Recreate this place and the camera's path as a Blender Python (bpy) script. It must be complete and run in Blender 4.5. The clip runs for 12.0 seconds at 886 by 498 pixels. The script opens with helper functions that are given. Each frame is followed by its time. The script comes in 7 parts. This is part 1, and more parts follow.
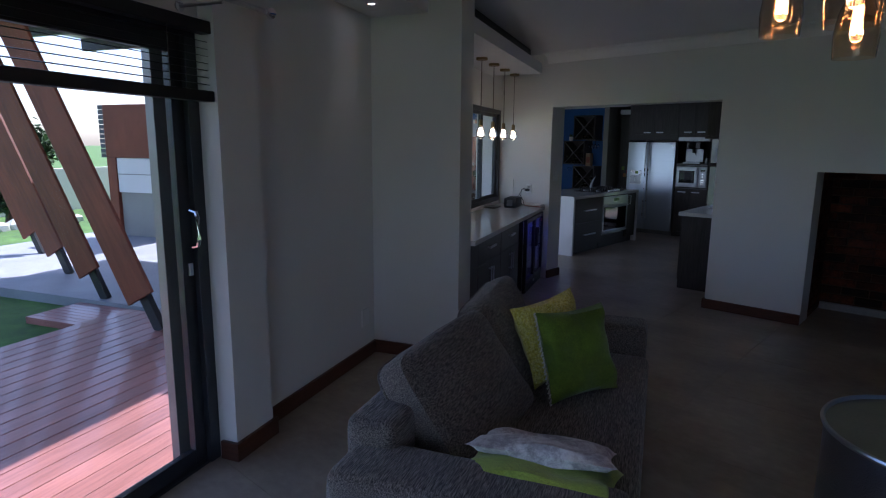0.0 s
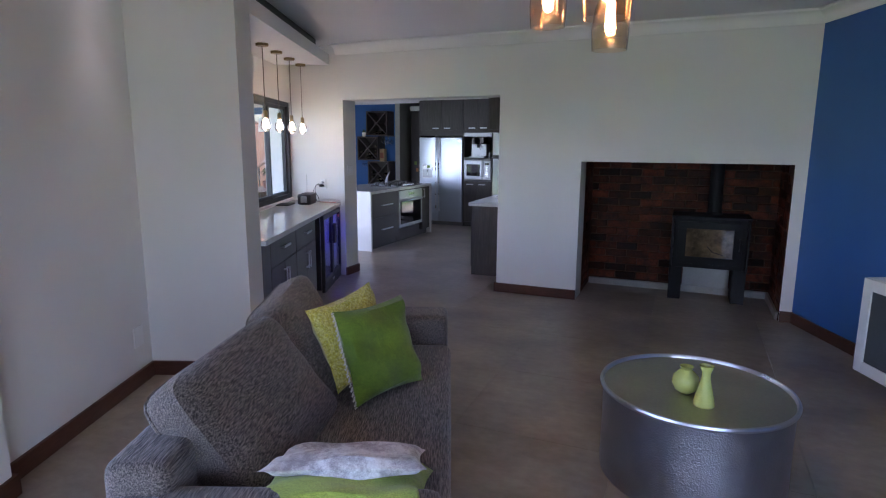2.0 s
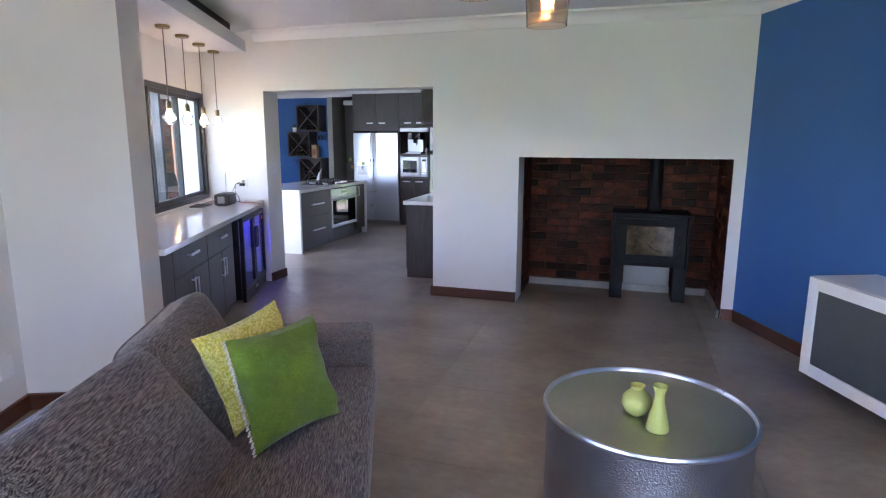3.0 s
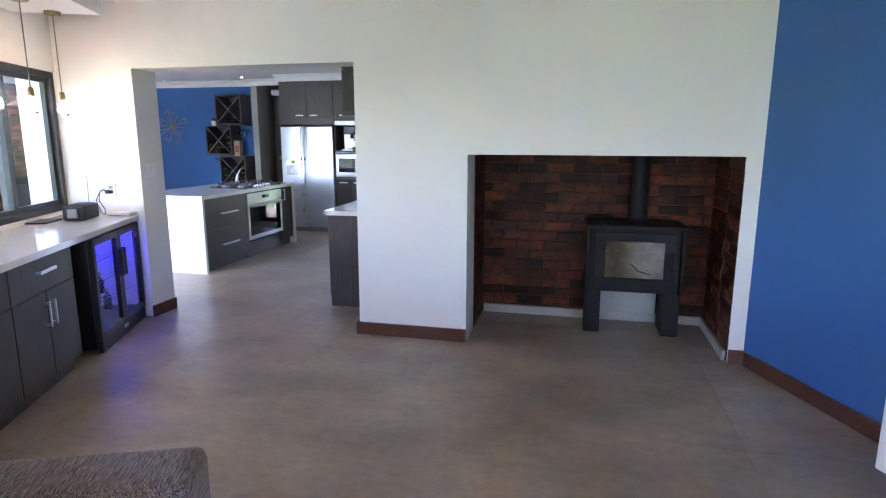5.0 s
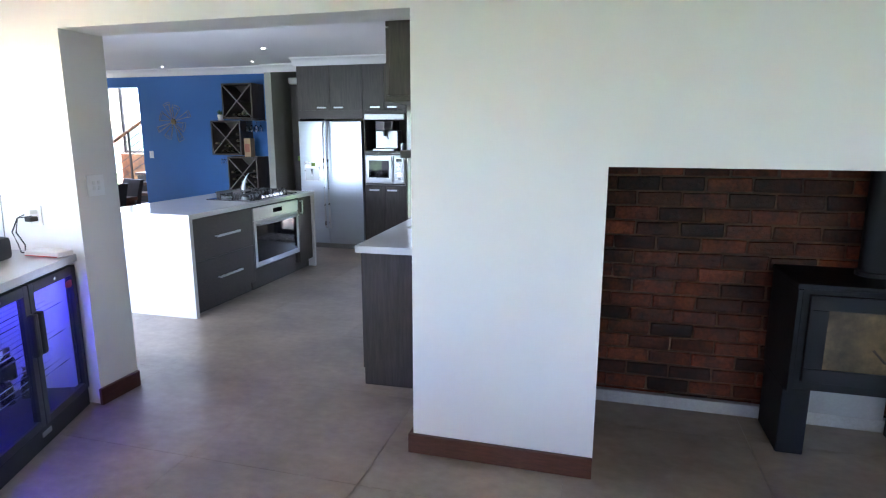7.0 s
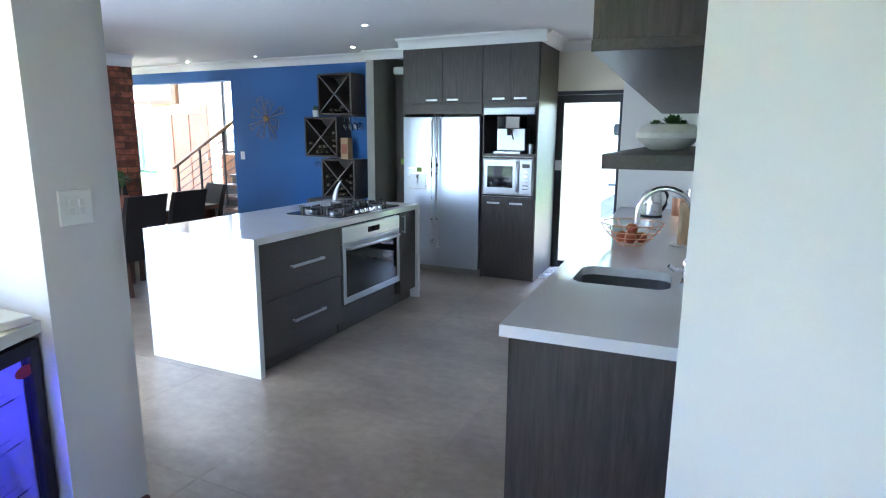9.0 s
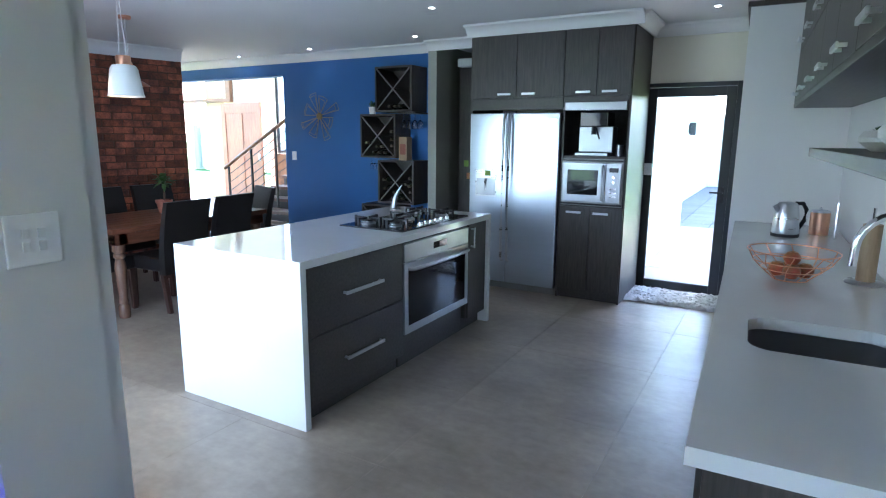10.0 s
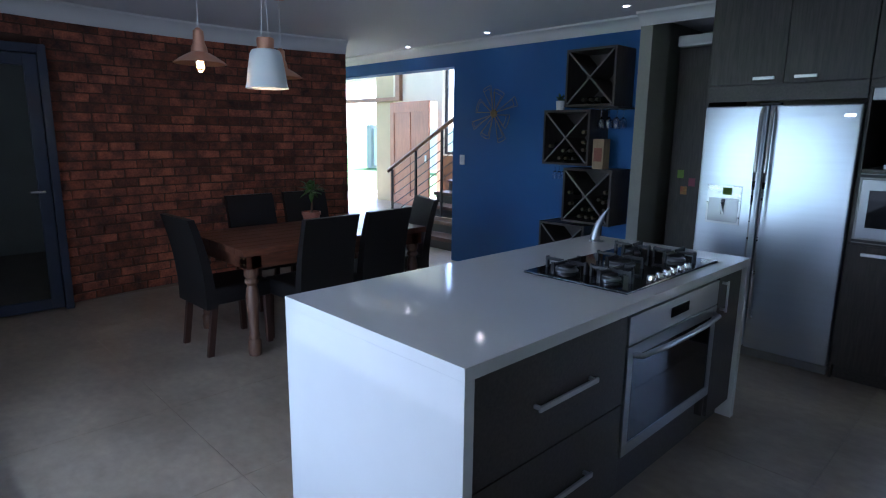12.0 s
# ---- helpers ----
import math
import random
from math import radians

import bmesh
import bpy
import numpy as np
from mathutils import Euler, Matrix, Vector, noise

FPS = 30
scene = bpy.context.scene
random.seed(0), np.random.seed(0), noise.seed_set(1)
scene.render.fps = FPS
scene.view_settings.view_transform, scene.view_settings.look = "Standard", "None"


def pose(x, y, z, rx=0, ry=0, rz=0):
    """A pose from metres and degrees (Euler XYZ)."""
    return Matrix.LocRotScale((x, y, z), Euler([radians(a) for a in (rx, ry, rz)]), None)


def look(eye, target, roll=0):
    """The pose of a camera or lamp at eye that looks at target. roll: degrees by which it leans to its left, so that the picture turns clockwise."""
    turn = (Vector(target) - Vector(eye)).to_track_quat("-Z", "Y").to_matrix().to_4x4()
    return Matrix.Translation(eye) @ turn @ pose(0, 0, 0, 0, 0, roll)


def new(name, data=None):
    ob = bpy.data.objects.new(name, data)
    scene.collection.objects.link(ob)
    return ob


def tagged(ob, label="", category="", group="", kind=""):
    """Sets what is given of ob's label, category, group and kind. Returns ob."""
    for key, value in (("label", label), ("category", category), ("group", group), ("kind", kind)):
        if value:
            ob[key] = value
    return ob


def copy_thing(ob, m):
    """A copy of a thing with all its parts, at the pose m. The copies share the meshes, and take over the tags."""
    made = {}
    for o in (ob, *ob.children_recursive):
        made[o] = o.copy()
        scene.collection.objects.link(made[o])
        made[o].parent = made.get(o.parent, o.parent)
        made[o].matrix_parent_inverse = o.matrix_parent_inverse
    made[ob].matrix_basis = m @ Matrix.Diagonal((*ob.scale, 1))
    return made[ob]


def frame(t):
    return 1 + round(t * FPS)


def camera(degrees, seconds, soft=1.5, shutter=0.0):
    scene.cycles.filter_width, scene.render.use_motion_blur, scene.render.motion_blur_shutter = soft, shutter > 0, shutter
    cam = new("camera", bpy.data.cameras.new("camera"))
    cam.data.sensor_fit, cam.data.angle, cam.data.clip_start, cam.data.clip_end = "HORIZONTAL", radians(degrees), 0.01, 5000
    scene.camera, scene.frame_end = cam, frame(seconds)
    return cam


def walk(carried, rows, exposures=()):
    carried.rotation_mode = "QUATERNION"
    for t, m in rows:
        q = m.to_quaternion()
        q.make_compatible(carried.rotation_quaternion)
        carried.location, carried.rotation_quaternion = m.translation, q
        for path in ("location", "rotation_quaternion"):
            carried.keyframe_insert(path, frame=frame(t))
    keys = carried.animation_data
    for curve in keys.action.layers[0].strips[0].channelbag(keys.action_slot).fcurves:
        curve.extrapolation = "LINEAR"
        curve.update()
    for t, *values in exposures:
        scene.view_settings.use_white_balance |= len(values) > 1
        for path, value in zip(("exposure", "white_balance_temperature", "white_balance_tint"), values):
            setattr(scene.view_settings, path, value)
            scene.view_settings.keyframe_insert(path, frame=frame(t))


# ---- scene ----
cam = camera(74.8, 12.0, 1.15)
PATH = [
    (0, (0.128, -0.438, 1.633), (-1.21, 1.006, 1.282), 0.5),
    (0.5, (0.103, -0.428, 1.625), (-1.074, 1.149, 1.272), 0.6),
    (1, (0.1, -0.407, 1.616), (-0.944, 1.263, 1.264), 0.4),
    (1.5, (0.086, -0.349, 1.608), (-0.826, 1.395, 1.255), 0.3),
    (2, (0.062, -0.273, 1.585), (-0.711, 1.538, 1.232), 0.3),
    (2.5, (0.053, -0.099, 1.575), (-0.61, 1.753, 1.216), 0.2),
    (3, (0.005, 0.124, 1.571), (-0.582, 2.001, 1.207), 0.2),
    (4.8, (-0.141, 1.325, 1.542), (-0.588, 3.239, 1.172), 0.1),
    (5, (-0.178, 1.482, 1.543), (-0.624, 3.395, 1.169), 0.1),
    (5.5, (-0.328, 1.897, 1.55), (-0.777, 3.809, 1.172), 0.1),
    (6, (-0.545, 2.328, 1.553), (-1.002, 4.237, 1.171), 0.1),
    (6.5, (-0.769, 2.743, 1.553), (-1.243, 4.648, 1.169), 0.1),
    (7, (-0.998, 3.154, 1.56), (-1.516, 5.046, 1.173), 0.1),
    (7.2, (-1.088, 3.309, 1.555), (-1.624, 5.196, 1.165), 0.1),
    (9, (-1.808, 4.557, 1.517), (-2.635, 6.338, 1.138), 0.4),
    (9.5, (-2.04, 4.849, 1.524), (-2.934, 6.597, 1.14), 0.4),
    (10, (-2.314, 5.147, 1.513), (-3.29, 6.85, 1.131), 0.5),
    (10.5, (-2.566, 5.42, 1.516), (-3.642, 7.062, 1.134), 0.6),
    (11, (-2.792, 5.698, 1.517), (-3.968, 7.269, 1.133), 0.6),
    (11.5, (-3.038, 5.931, 1.532), (-4.325, 7.411, 1.142), 0.6),
    (12, (-3.286, 6.124, 1.521), (-4.691, 7.494, 1.134), 0.7),
]
EXPOSURES = [(0.0, 1.05, 5400, 26), (0.5, 1.42, 5400, 27), (0.8, 1.65, 5450, 28), (1.5, 2.3, 5600, 31), (2.0, 3.0, 5700, 33), (2.5, 3.5, 5800, 33), (3.2, 3.9, 5800, 32), (5.0, 4.25, 5850, 28), (7.0, 4.25, 5750, 24),
             (9.0, 4.25, 5520, 17), (9.5, 4.15, 5430, 15), (10.0, 3.92, 5360, 14), (10.5, 3.53, 5350, 16), (11.0, 3.15, 5320, 18), (12.0, 2.72, 5230, 18)]
walk(cam, [(t, look(eye, target, roll)) for t, eye, target, roll in PATH], EXPOSURES)

# world, sun, exposure
TH = 22.4
SUN_EL, SUN_AZ = 56.0, 335.0   # compass degrees, from north (+y) over east (+x)
world = bpy.data.worlds.new("sky")
scene.world = world
world.use_nodes = True
wn = world.node_tree.nodes
sky = wn.new("ShaderNodeTexSky")
sky.sky_type, sky.sun_disc = "NISHITA", False
sky.sun_elevation, sky.sun_rotation = radians(SUN_EL), radians(SUN_AZ)
sky.air_density, sky.dust_density = 1.0, 1.6
wn["Background"].inputs["Strength"].default_value = 0.15
world.node_tree.links.new(sky.outputs[0], wn["Background"].inputs["Color"])
sl = bpy.data.lights.new("sun", "SUN")
sl.energy, sl.angle, sl.color = 5.0, radians(0.6), (1.0, 0.95, 0.88)
sun = new("sun", sl)
_az, _el = radians(SUN_AZ), radians(SUN_EL)
sun.matrix_world = look((0, 0, 0), (-math.sin(_az) * math.cos(_el), -math.cos(_az) * math.cos(_el), -math.sin(_el)))


def window_light(name, m, w, h, watts, color=(0.80, 0.90, 1.0)):
    """The sky's light in an opening."""
    al = bpy.data.lights.new(name, "AREA")
    al.shape, al.size, al.size_y, al.energy, al.color = "RECTANGLE", w, h, watts, color
    ob = new(name, al)
    ob.matrix_world = m
    return ob


_d, _n = (math.sin(radians(TH)), -math.cos(radians(TH))), (-math.cos(radians(TH)), -math.sin(radians(TH)))
_c = (0.99 + 7.55 * _d[0] + 2.6 * _n[0], 5.685 + 7.55 * _d[1] + 2.6 * _n[1], 1.15)
window_light("sky_light_garden", look(_c, (_c[0] - _d[0], _c[1] - _d[1], 1.15)), 2.7, 2.2, 1.25, (1.0, 0.98, 0.90))
_e = (0.99 + 5.45 * _d[0] + 5.16 * _n[0], 5.685 + 5.45 * _d[1] + 5.16 * _n[1], 1.10)
window_light("sky_light_deck", look(_e, (_e[0] - _n[0], _e[1] - _n[1], 1.0)), 1.6, 1.9, 1.7, (0.70, 0.84, 1.0))
window_light("sky_light_dining", look((-5.45, 6.03, 1.12), (-5.45, 7.0, 1.42)), 2.7, 2.1, 4.2)


# ---- materials ----
def node(nt, kind, **inputs):
    nd = nt.nodes.new(kind)
    for k, v in inputs.items():
        nd.inputs[k].default_value = v
    return nd


def base_mat(name):
    m = bpy.data.materials.new(name)
    m.use_nodes = True
    return m, m.node_tree, m.node_tree.nodes["Principled BSDF"]


def mat(name, color, rough=0.5, metal=0.0, vary=0.12, scale=3.0, fine=60.0, bump=0.05, stretch=(1, 1, 1), coat=0.0, dark=None, rvary=0.08, rand=0.0, spec=0.5, world_size=False):
    """Colour broken up at two scales, with a fine relief. dark: the colour of stains; rand: a change from object to object."""
    m, nt, bs = base_mat(name)
    ln = nt.links.new
    tc = nt.nodes.new("ShaderNodeTexCoord")
    mp = nt.nodes.new("ShaderNodeMapping")
    mp.inputs["Scale"].default_value = stretch
    ln(nt.nodes.new("ShaderNodeNewGeometry").outputs["Position"] if world_size else tc.outputs["Object"], mp.inputs["Vector"])
    n1 = node(nt, "ShaderNodeTexNoise", Scale=scale, Detail=5.0, Roughness=0.6)
    n2 = node(nt, "ShaderNodeTexNoise", Scale=fine, Detail=3.0, Roughness=0.6)
    ln(mp.outputs[0], n1.inputs["Vector"])
    ln(mp.outputs[0], n2.inputs["Vector"])
    c = Vector(color[:3])
    d = Vector(dark) if dark else c * (1 - 2.2 * vary)
    r1 = nt.nodes.new("ShaderNodeValToRGB")
    r1.color_ramp.elements[0].position, r1.color_ramp.elements[1].position = 0.3, 0.68
    r1.color_ramp.elements[0].color = (*[max(0, v) for v in d], 1)
    r1.color_ramp.elements[1].color = (*[min(1, v) for v in c * (1 + vary)], 1)
    ln(n1.outputs["Fac"], r1.inputs["Fac"])
    mx = nt.nodes.new("ShaderNodeMix")
    mx.data_type, mx.blend_type = "RGBA", "OVERLAY"
    mx.inputs["Factor"].default_value = min(1.0, vary * 2.0)
    ln(r1.outputs["Color"], mx.inputs["A"])
    ln(n2.outputs["Fac"], mx.inputs["B"])
    out = mx.outputs["Result"]
    if rand:
        oi = nt.nodes.new("ShaderNodeObjectInfo")
        hs = nt.nodes.new("ShaderNodeHueSaturation")
        mr = node(nt, "ShaderNodeMapRange")
        mr.inputs["To Min"].default_value, mr.inputs["To Max"].default_value = 1 - rand, 1 + rand
        ln(oi.outputs["Random"], mr.inputs["Value"])
        ln(mr.outputs[0], hs.inputs["Value"])
        ln(out, hs.inputs["Color"])
        out = hs.outputs["Color"]
    ln(out, bs.inputs["Base Color"])
    rr = node(nt, "ShaderNodeMapRange")
    rr.inputs["To Min"].default_value, rr.inputs["To Max"].default_value = max(0.02, rough - rvary), min(1, rough + rvary)
    ln(n1.outputs["Fac"], rr.inputs["Value"])
    ln(rr.outputs[0], bs.inputs["Roughness"])
    bs.inputs["Metallic"].default_value = metal
    bs.inputs["Coat Weight"].default_value = coat
    bs.inputs["Specular IOR Level"].default_value = spec
    if bump:
        b = node(nt, "ShaderNodeBump", Strength=bump, Distance=0.01)
        ln(n2.outputs["Fac"], b.inputs["Height"])
        ln(b.outputs[0], bs.inputs["Normal"])
    return m


def grain_mat(name, light, dark, rough=0.45, along=(1, 1, 14), scale=6.0, bump=0.05, rand=0.0, coat=0.0, spec=0.5):
    """Wood with streaks; along: how much finer the streaks are across each axis."""
    m, nt, bs = base_mat(name)
    ln = nt.links.new
    tc = nt.nodes.new("ShaderNodeTexCoord")
    mp = nt.nodes.new("ShaderNodeMapping")
    mp.inputs["Scale"].default_value = along
    ln(tc.outputs["Object"], mp.inputs["Vector"])
    n1 = node(nt, "ShaderNodeTexNoise", Scale=scale, Detail=6.0, Roughness=0.65, Distortion=0.4)
    n2 = node(nt, "ShaderNodeTexNoise", Scale=scale * 7, Detail=2.0)
    n3 = node(nt, "ShaderNodeTexNoise", Scale=1.7, Detail=2.0)
    ln(mp.outputs[0], n1.inputs["Vector"])
    ln(mp.outputs[0], n2.inputs["Vector"])
    ln(tc.outputs["Object"], n3.inputs["Vector"])
    r = nt.nodes.new("ShaderNodeValToRGB")
    r.color_ramp.elements[0].position, r.color_ramp.elements[1].position = 0.32, 0.66
    r.color_ramp.elements[0].color, r.color_ramp.elements[1].color = (*dark, 1), (*light, 1)
    ln(n1.outputs["Fac"], r.inputs["Fac"])
    mx = nt.nodes.new("ShaderNodeMix")
    mx.data_type, mx.blend_type = "RGBA", "OVERLAY"
    mx.inputs["Factor"].default_value = 0.35
    ln(r.outputs["Color"], mx.inputs["A"])
    ln(n3.outputs["Fac"], mx.inputs["B"])
    out = mx.outputs["Result"]
    if rand:
        oi = nt.nodes.new("ShaderNodeObjectInfo")
        hs = nt.nodes.new("ShaderNodeHueSaturation")
        mr = node(nt, "ShaderNodeMapRange")
        mr.inputs["To Min"].default_value, mr.inputs["To Max"].default_value = 1 - rand, 1 + rand
        ln(oi.outputs["Random"], mr.inputs["Value"])
        ln(mr.outputs[0], hs.inputs["Value"])
        ln(out, hs.inputs["Color"])
        out = hs.outputs["Color"]
    ln(out, bs.inputs["Base Color"])
    bs.inputs["Roughness"].default_value = rough
    bs.inputs["Coat Weight"].default_value = coat
    bs.inputs["Specular IOR Level"].default_value = spec
    b = node(nt, "ShaderNodeBump", Strength=bump, Distance=0.004)
    ln(n2.outputs["Fac"], b.inputs["Height"])
    ln(b.outputs[0], bs.inputs["Normal"])
    return m


def fabric_mat(name, a, b, thread=420.0, bump=0.35, streak=(1, 1, 1), mixs=34.0):
    m, nt, bs = base_mat(name)
    ln = nt.links.new
    tc = nt.nodes.new("ShaderNodeTexCoord")
    mp = nt.nodes.new("ShaderNodeMapping")
    mp.inputs["Scale"].default_value = streak
    ln(tc.outputs["Object"], mp.inputs["Vector"])
    n1 = node(nt, "ShaderNodeTexNoise", Scale=mixs, Detail=4.0, Roughness=0.7)
    ln(mp.outputs[0], n1.inputs["Vector"])
    v = node(nt, "ShaderNodeTexVoronoi", Scale=thread)
    ln(mp.outputs[0], v.inputs["Vector"])
    r = nt.nodes.new("ShaderNodeValToRGB")
    r.color_ramp.elements[0].position, r.color_ramp.elements[1].position = 0.40, 0.60
    r.color_ramp.elements[0].color, r.color_ramp.elements[1].color = (*a, 1), (*b, 1)
    ln(n1.outputs["Fac"], r.inputs["Fac"])
    mx = nt.nodes.new("ShaderNodeMix")
    mx.data_type, mx.blend_type = "RGBA", "OVERLAY"
    mx.inputs["Factor"].default_value = 0.45
    ln(r.outputs["Color"], mx.inputs["A"])
    bw_ = nt.nodes.new("ShaderNodeRGBToBW")
    ln(v.outputs["Color"], bw_.inputs["Color"])
    ln(bw_.outputs["Val"], mx.inputs["B"])
    hs = nt.nodes.new("ShaderNodeHueSaturation")
    hs.inputs["Saturation"].default_value = 1.0
    ln(mx.outputs["Result"], hs.inputs["Color"])
    ln(hs.outputs["Color"], bs.inputs["Base Color"])
    bs.inputs["Roughness"].default_value = 0.85
    bs.inputs["Sheen Weight"].default_value = 0.25
    bp = node(nt, "ShaderNodeBump", Strength=bump, Distance=0.004)
    ln(v.outputs["Distance"], bp.inputs["Height"])
    ln(bp.outputs[0], bs.inputs["Normal"])
    return m


def glow_mat(name, color, strength):
    m, nt, bs = base_mat(name)
    bs.inputs["Base Color"].default_value = (*color, 1)
    bs.inputs["Emission Color"].default_value = (*color, 1)
    bs.inputs["Emission Strength"].default_value = strength
    return m


def glass_mat(name, color=(1, 1, 1), rough=0.0, ior=1.45):
    m, nt, bs = base_mat(name)
    bs.inputs["Base Color"].default_value = (*color, 1)
    bs.inputs["Roughness"].default_value = rough
    bs.inputs["Transmission Weight"].default_value = 1.0
    bs.inputs["IOR"].default_value = ior
    return m


def hammered_mat(name):
    m, nt, bs = base_mat(name)
    ln = nt.links.new
    tc = nt.nodes.new("ShaderNodeTexCoord")
    v = node(nt, "ShaderNodeTexVoronoi", Scale=165.0)
    v.feature = "SMOOTH_F1"
    ln(tc.outputs["Object"], v.inputs["Vector"])
    n = node(nt, "ShaderNodeTexNoise", Scale=5.0, Detail=4.0)
    ln(tc.outputs["Object"], n.inputs["Vector"])
    r = nt.nodes.new("ShaderNodeValToRGB")
    r.color_ramp.elements[0].color, r.color_ramp.elements[1].color = (0.24, 0.24, 0.27, 1), (0.46, 0.46, 0.50, 1)
    ln(n.outputs["Fac"], r.inputs["Fac"])
    ln(r.outputs["Color"], bs.inputs["Base Color"])
    bs.inputs["Metallic"].default_value, bs.inputs["Roughness"].default_value = 1.0, 0.33
    b = node(nt, "ShaderNodeBump", Strength=0.7, Distance=0.0042)
    ln(v.outputs["Distance"], b.inputs["Height"])
    ln(b.outputs[0], bs.inputs["Normal"])
    return m


M_WALL = mat("wall_paint", (0.74, 0.73, 0.70), 0.7, vary=0.02, scale=0.8, fine=140, bump=0.06)
M_WALLC = mat("cream_paint", (0.72, 0.68, 0.56), 0.7, vary=0.03, scale=0.8, fine=140, bump=0.06)
M_CEIL = mat("ceiling_paint", (0.78, 0.77, 0.76), 0.8, vary=0.015, scale=0.6, fine=120, bump=0.03)
M_BLUE = mat("blue_paint", (0.030, 0.122, 0.345), 0.6, vary=0.04, scale=0.9, fine=140, bump=0.06)
M_TRIM = mat("cornice_paint", (0.80, 0.79, 0.76), 0.55, vary=0.015, scale=1, fine=90, bump=0.02)
M_TILE = mat("grey_tile", (0.345, 0.285, 0.218), 0.36, vary=0.13, scale=1.3, fine=14, bump=0.012, stretch=(1.0, 1.35, 1.0), dark=(0.215, 0.176, 0.134), rvary=0.07, rand=0.02, world_size=True)
M_GROUT = mat("grout", (0.31, 0.262, 0.208), 0.8, vary=0.05)
M_DARK = grain_mat("dark_veneer", (0.068, 0.056, 0.047), (0.032, 0.026, 0.022), 0.42, (9, 9, 0.7), 7.0, 0.03)
M_DARKH = grain_mat("dark_veneer_flat", (0.066, 0.055, 0.047), (0.034, 0.028, 0.024), 0.42, (9, 0.7, 9), 7.0, 0.03)
M_SKIRT = grain_mat("stained_skirting", (0.105, 0.036, 0.020), (0.060, 0.020, 0.011), 0.38, (3, 3, 20), 5.0, 0.05)
M_QUARTZ = mat("white_quartz", (0.70, 0.70, 0.69), 0.085, vary=0.02, scale=2, fine=220, bump=0.0, rvary=0.03)
M_STEEL = mat("brushed_steel", (0.62, 0.63, 0.65), 0.28, 1.0, vary=0.012, scale=2, fine=90, bump=0.0, stretch=(1, 1, 6), rvary=0.03)
M_STEELD = mat("dark_brushed_steel", (0.30, 0.31, 0.33), 0.32, 1.0, vary=0.015, scale=2, fine=90, bump=0.0, stretch=(1, 1, 6), rvary=0.03)
M_STEELM = mat("satin_steel", (0.38, 0.39, 0.41), 0.30, 1.0, vary=0.015, scale=2, fine=90, bump=0.0, stretch=(1, 1, 6), rvary=0.03)
M_PLATE = mat("glossy_white_plastic", (0.86, 0.86, 0.85), 0.25, vary=0.01, bump=0.0)
M_BRICKW = mat("rough_red_brick", (0.265, 0.078, 0.037), 0.68, vary=0.34, scale=8, fine=60, bump=0.45, dark=(0.060, 0.026, 0.020), rand=0.55, world_size=True)
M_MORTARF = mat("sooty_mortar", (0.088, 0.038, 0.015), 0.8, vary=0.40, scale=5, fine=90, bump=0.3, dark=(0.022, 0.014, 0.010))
M_KERB = mat("grey_hearth_tile", (0.36, 0.35, 0.33), 0.5, vary=0.10, scale=5, fine=60, bump=0.05)
M_BEIGE = mat("beige_plaster", (0.50, 0.43, 0.28), 0.75, vary=0.05, scale=1.2, fine=120, bump=0.08)
M_SINK = mat("dull_sink_steel", (0.22, 0.22, 0.23), 0.34, 1.0, vary=0.02, scale=3, fine=90, bump=0.0)
M_FRIDGE = mat("brushed_silver", (0.56, 0.61, 0.68), 0.29, 1.0, vary=0.02, scale=1.5, fine=80, bump=0.004, stretch=(1, 1, 20), rvary=0.03)
M_CHROME = mat("chrome", (0.8, 0.8, 0.82), 0.08, 1.0, vary=0.01, bump=0, rvary=0.02)
M_BLACK = mat("black_metal", (0.018, 0.018, 0.02), 0.42, 0.0, vary=0.1, scale=4, fine=90, bump=0.03)
M_STOVE = mat("black_stove_paint", (0.007, 0.007, 0.008), 0.6, 0.0, vary=0.15, scale=4, fine=120, bump=0.05, spec=0.25)
M_ALU = mat("charcoal_aluminium", (0.028, 0.030, 0.036), 0.38, 0.0, vary=0.08, scale=4, fine=120, bump=0.02)
M_ALUB = mat("blue_grey_aluminium", (0.030, 0.040, 0.068), 0.34, 0.0, vary=0.08, scale=4, fine=120, bump=0.02)
M_ALUG = mat("grey_aluminium", (0.30, 0.30, 0.29), 0.4, 0.3, vary=0.06, bump=0.02)
M_EDGE = mat("grey_edging", (0.13, 0.12, 0.11), 0.5, vary=0.06, bump=0.02)
M_GLASS = glass_mat("clear_glass")
M_PANE = glass_mat("window_glass", (0.97, 0.99, 0.98), 0.0, 1.1)
M_AMBER = glass_mat("amber_glass", (1.0, 0.86, 0.70))
M_SMOKE = mat("tinted_glass", (0.070, 0.082, 0.086), 0.08, vary=0.05, bump=0, rvary=0.02)
# mottled brown on the stove window stands in for pale room reflections
M_FIREGLASS = mat("painted_reflection_glass", (0.115, 0.080, 0.040), 0.10, vary=0.35, scale=6, fine=20, bump=0, dark=(0.022, 0.018, 0.013))
M_BLACKGLASS = mat("black_glass", (0.006, 0.006, 0.008), 0.05, vary=0.02, bump=0, rvary=0.01, spec=0.3)
M_BRICK = mat("red_brick", (0.185, 0.058, 0.032), 0.75, vary=0.16, scale=9, fine=70, bump=0.35, dark=(0.075, 0.027, 0.020), rand=0.42)
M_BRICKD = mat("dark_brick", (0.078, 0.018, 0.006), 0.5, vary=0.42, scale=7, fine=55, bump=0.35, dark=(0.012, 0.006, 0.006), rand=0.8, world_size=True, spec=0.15)
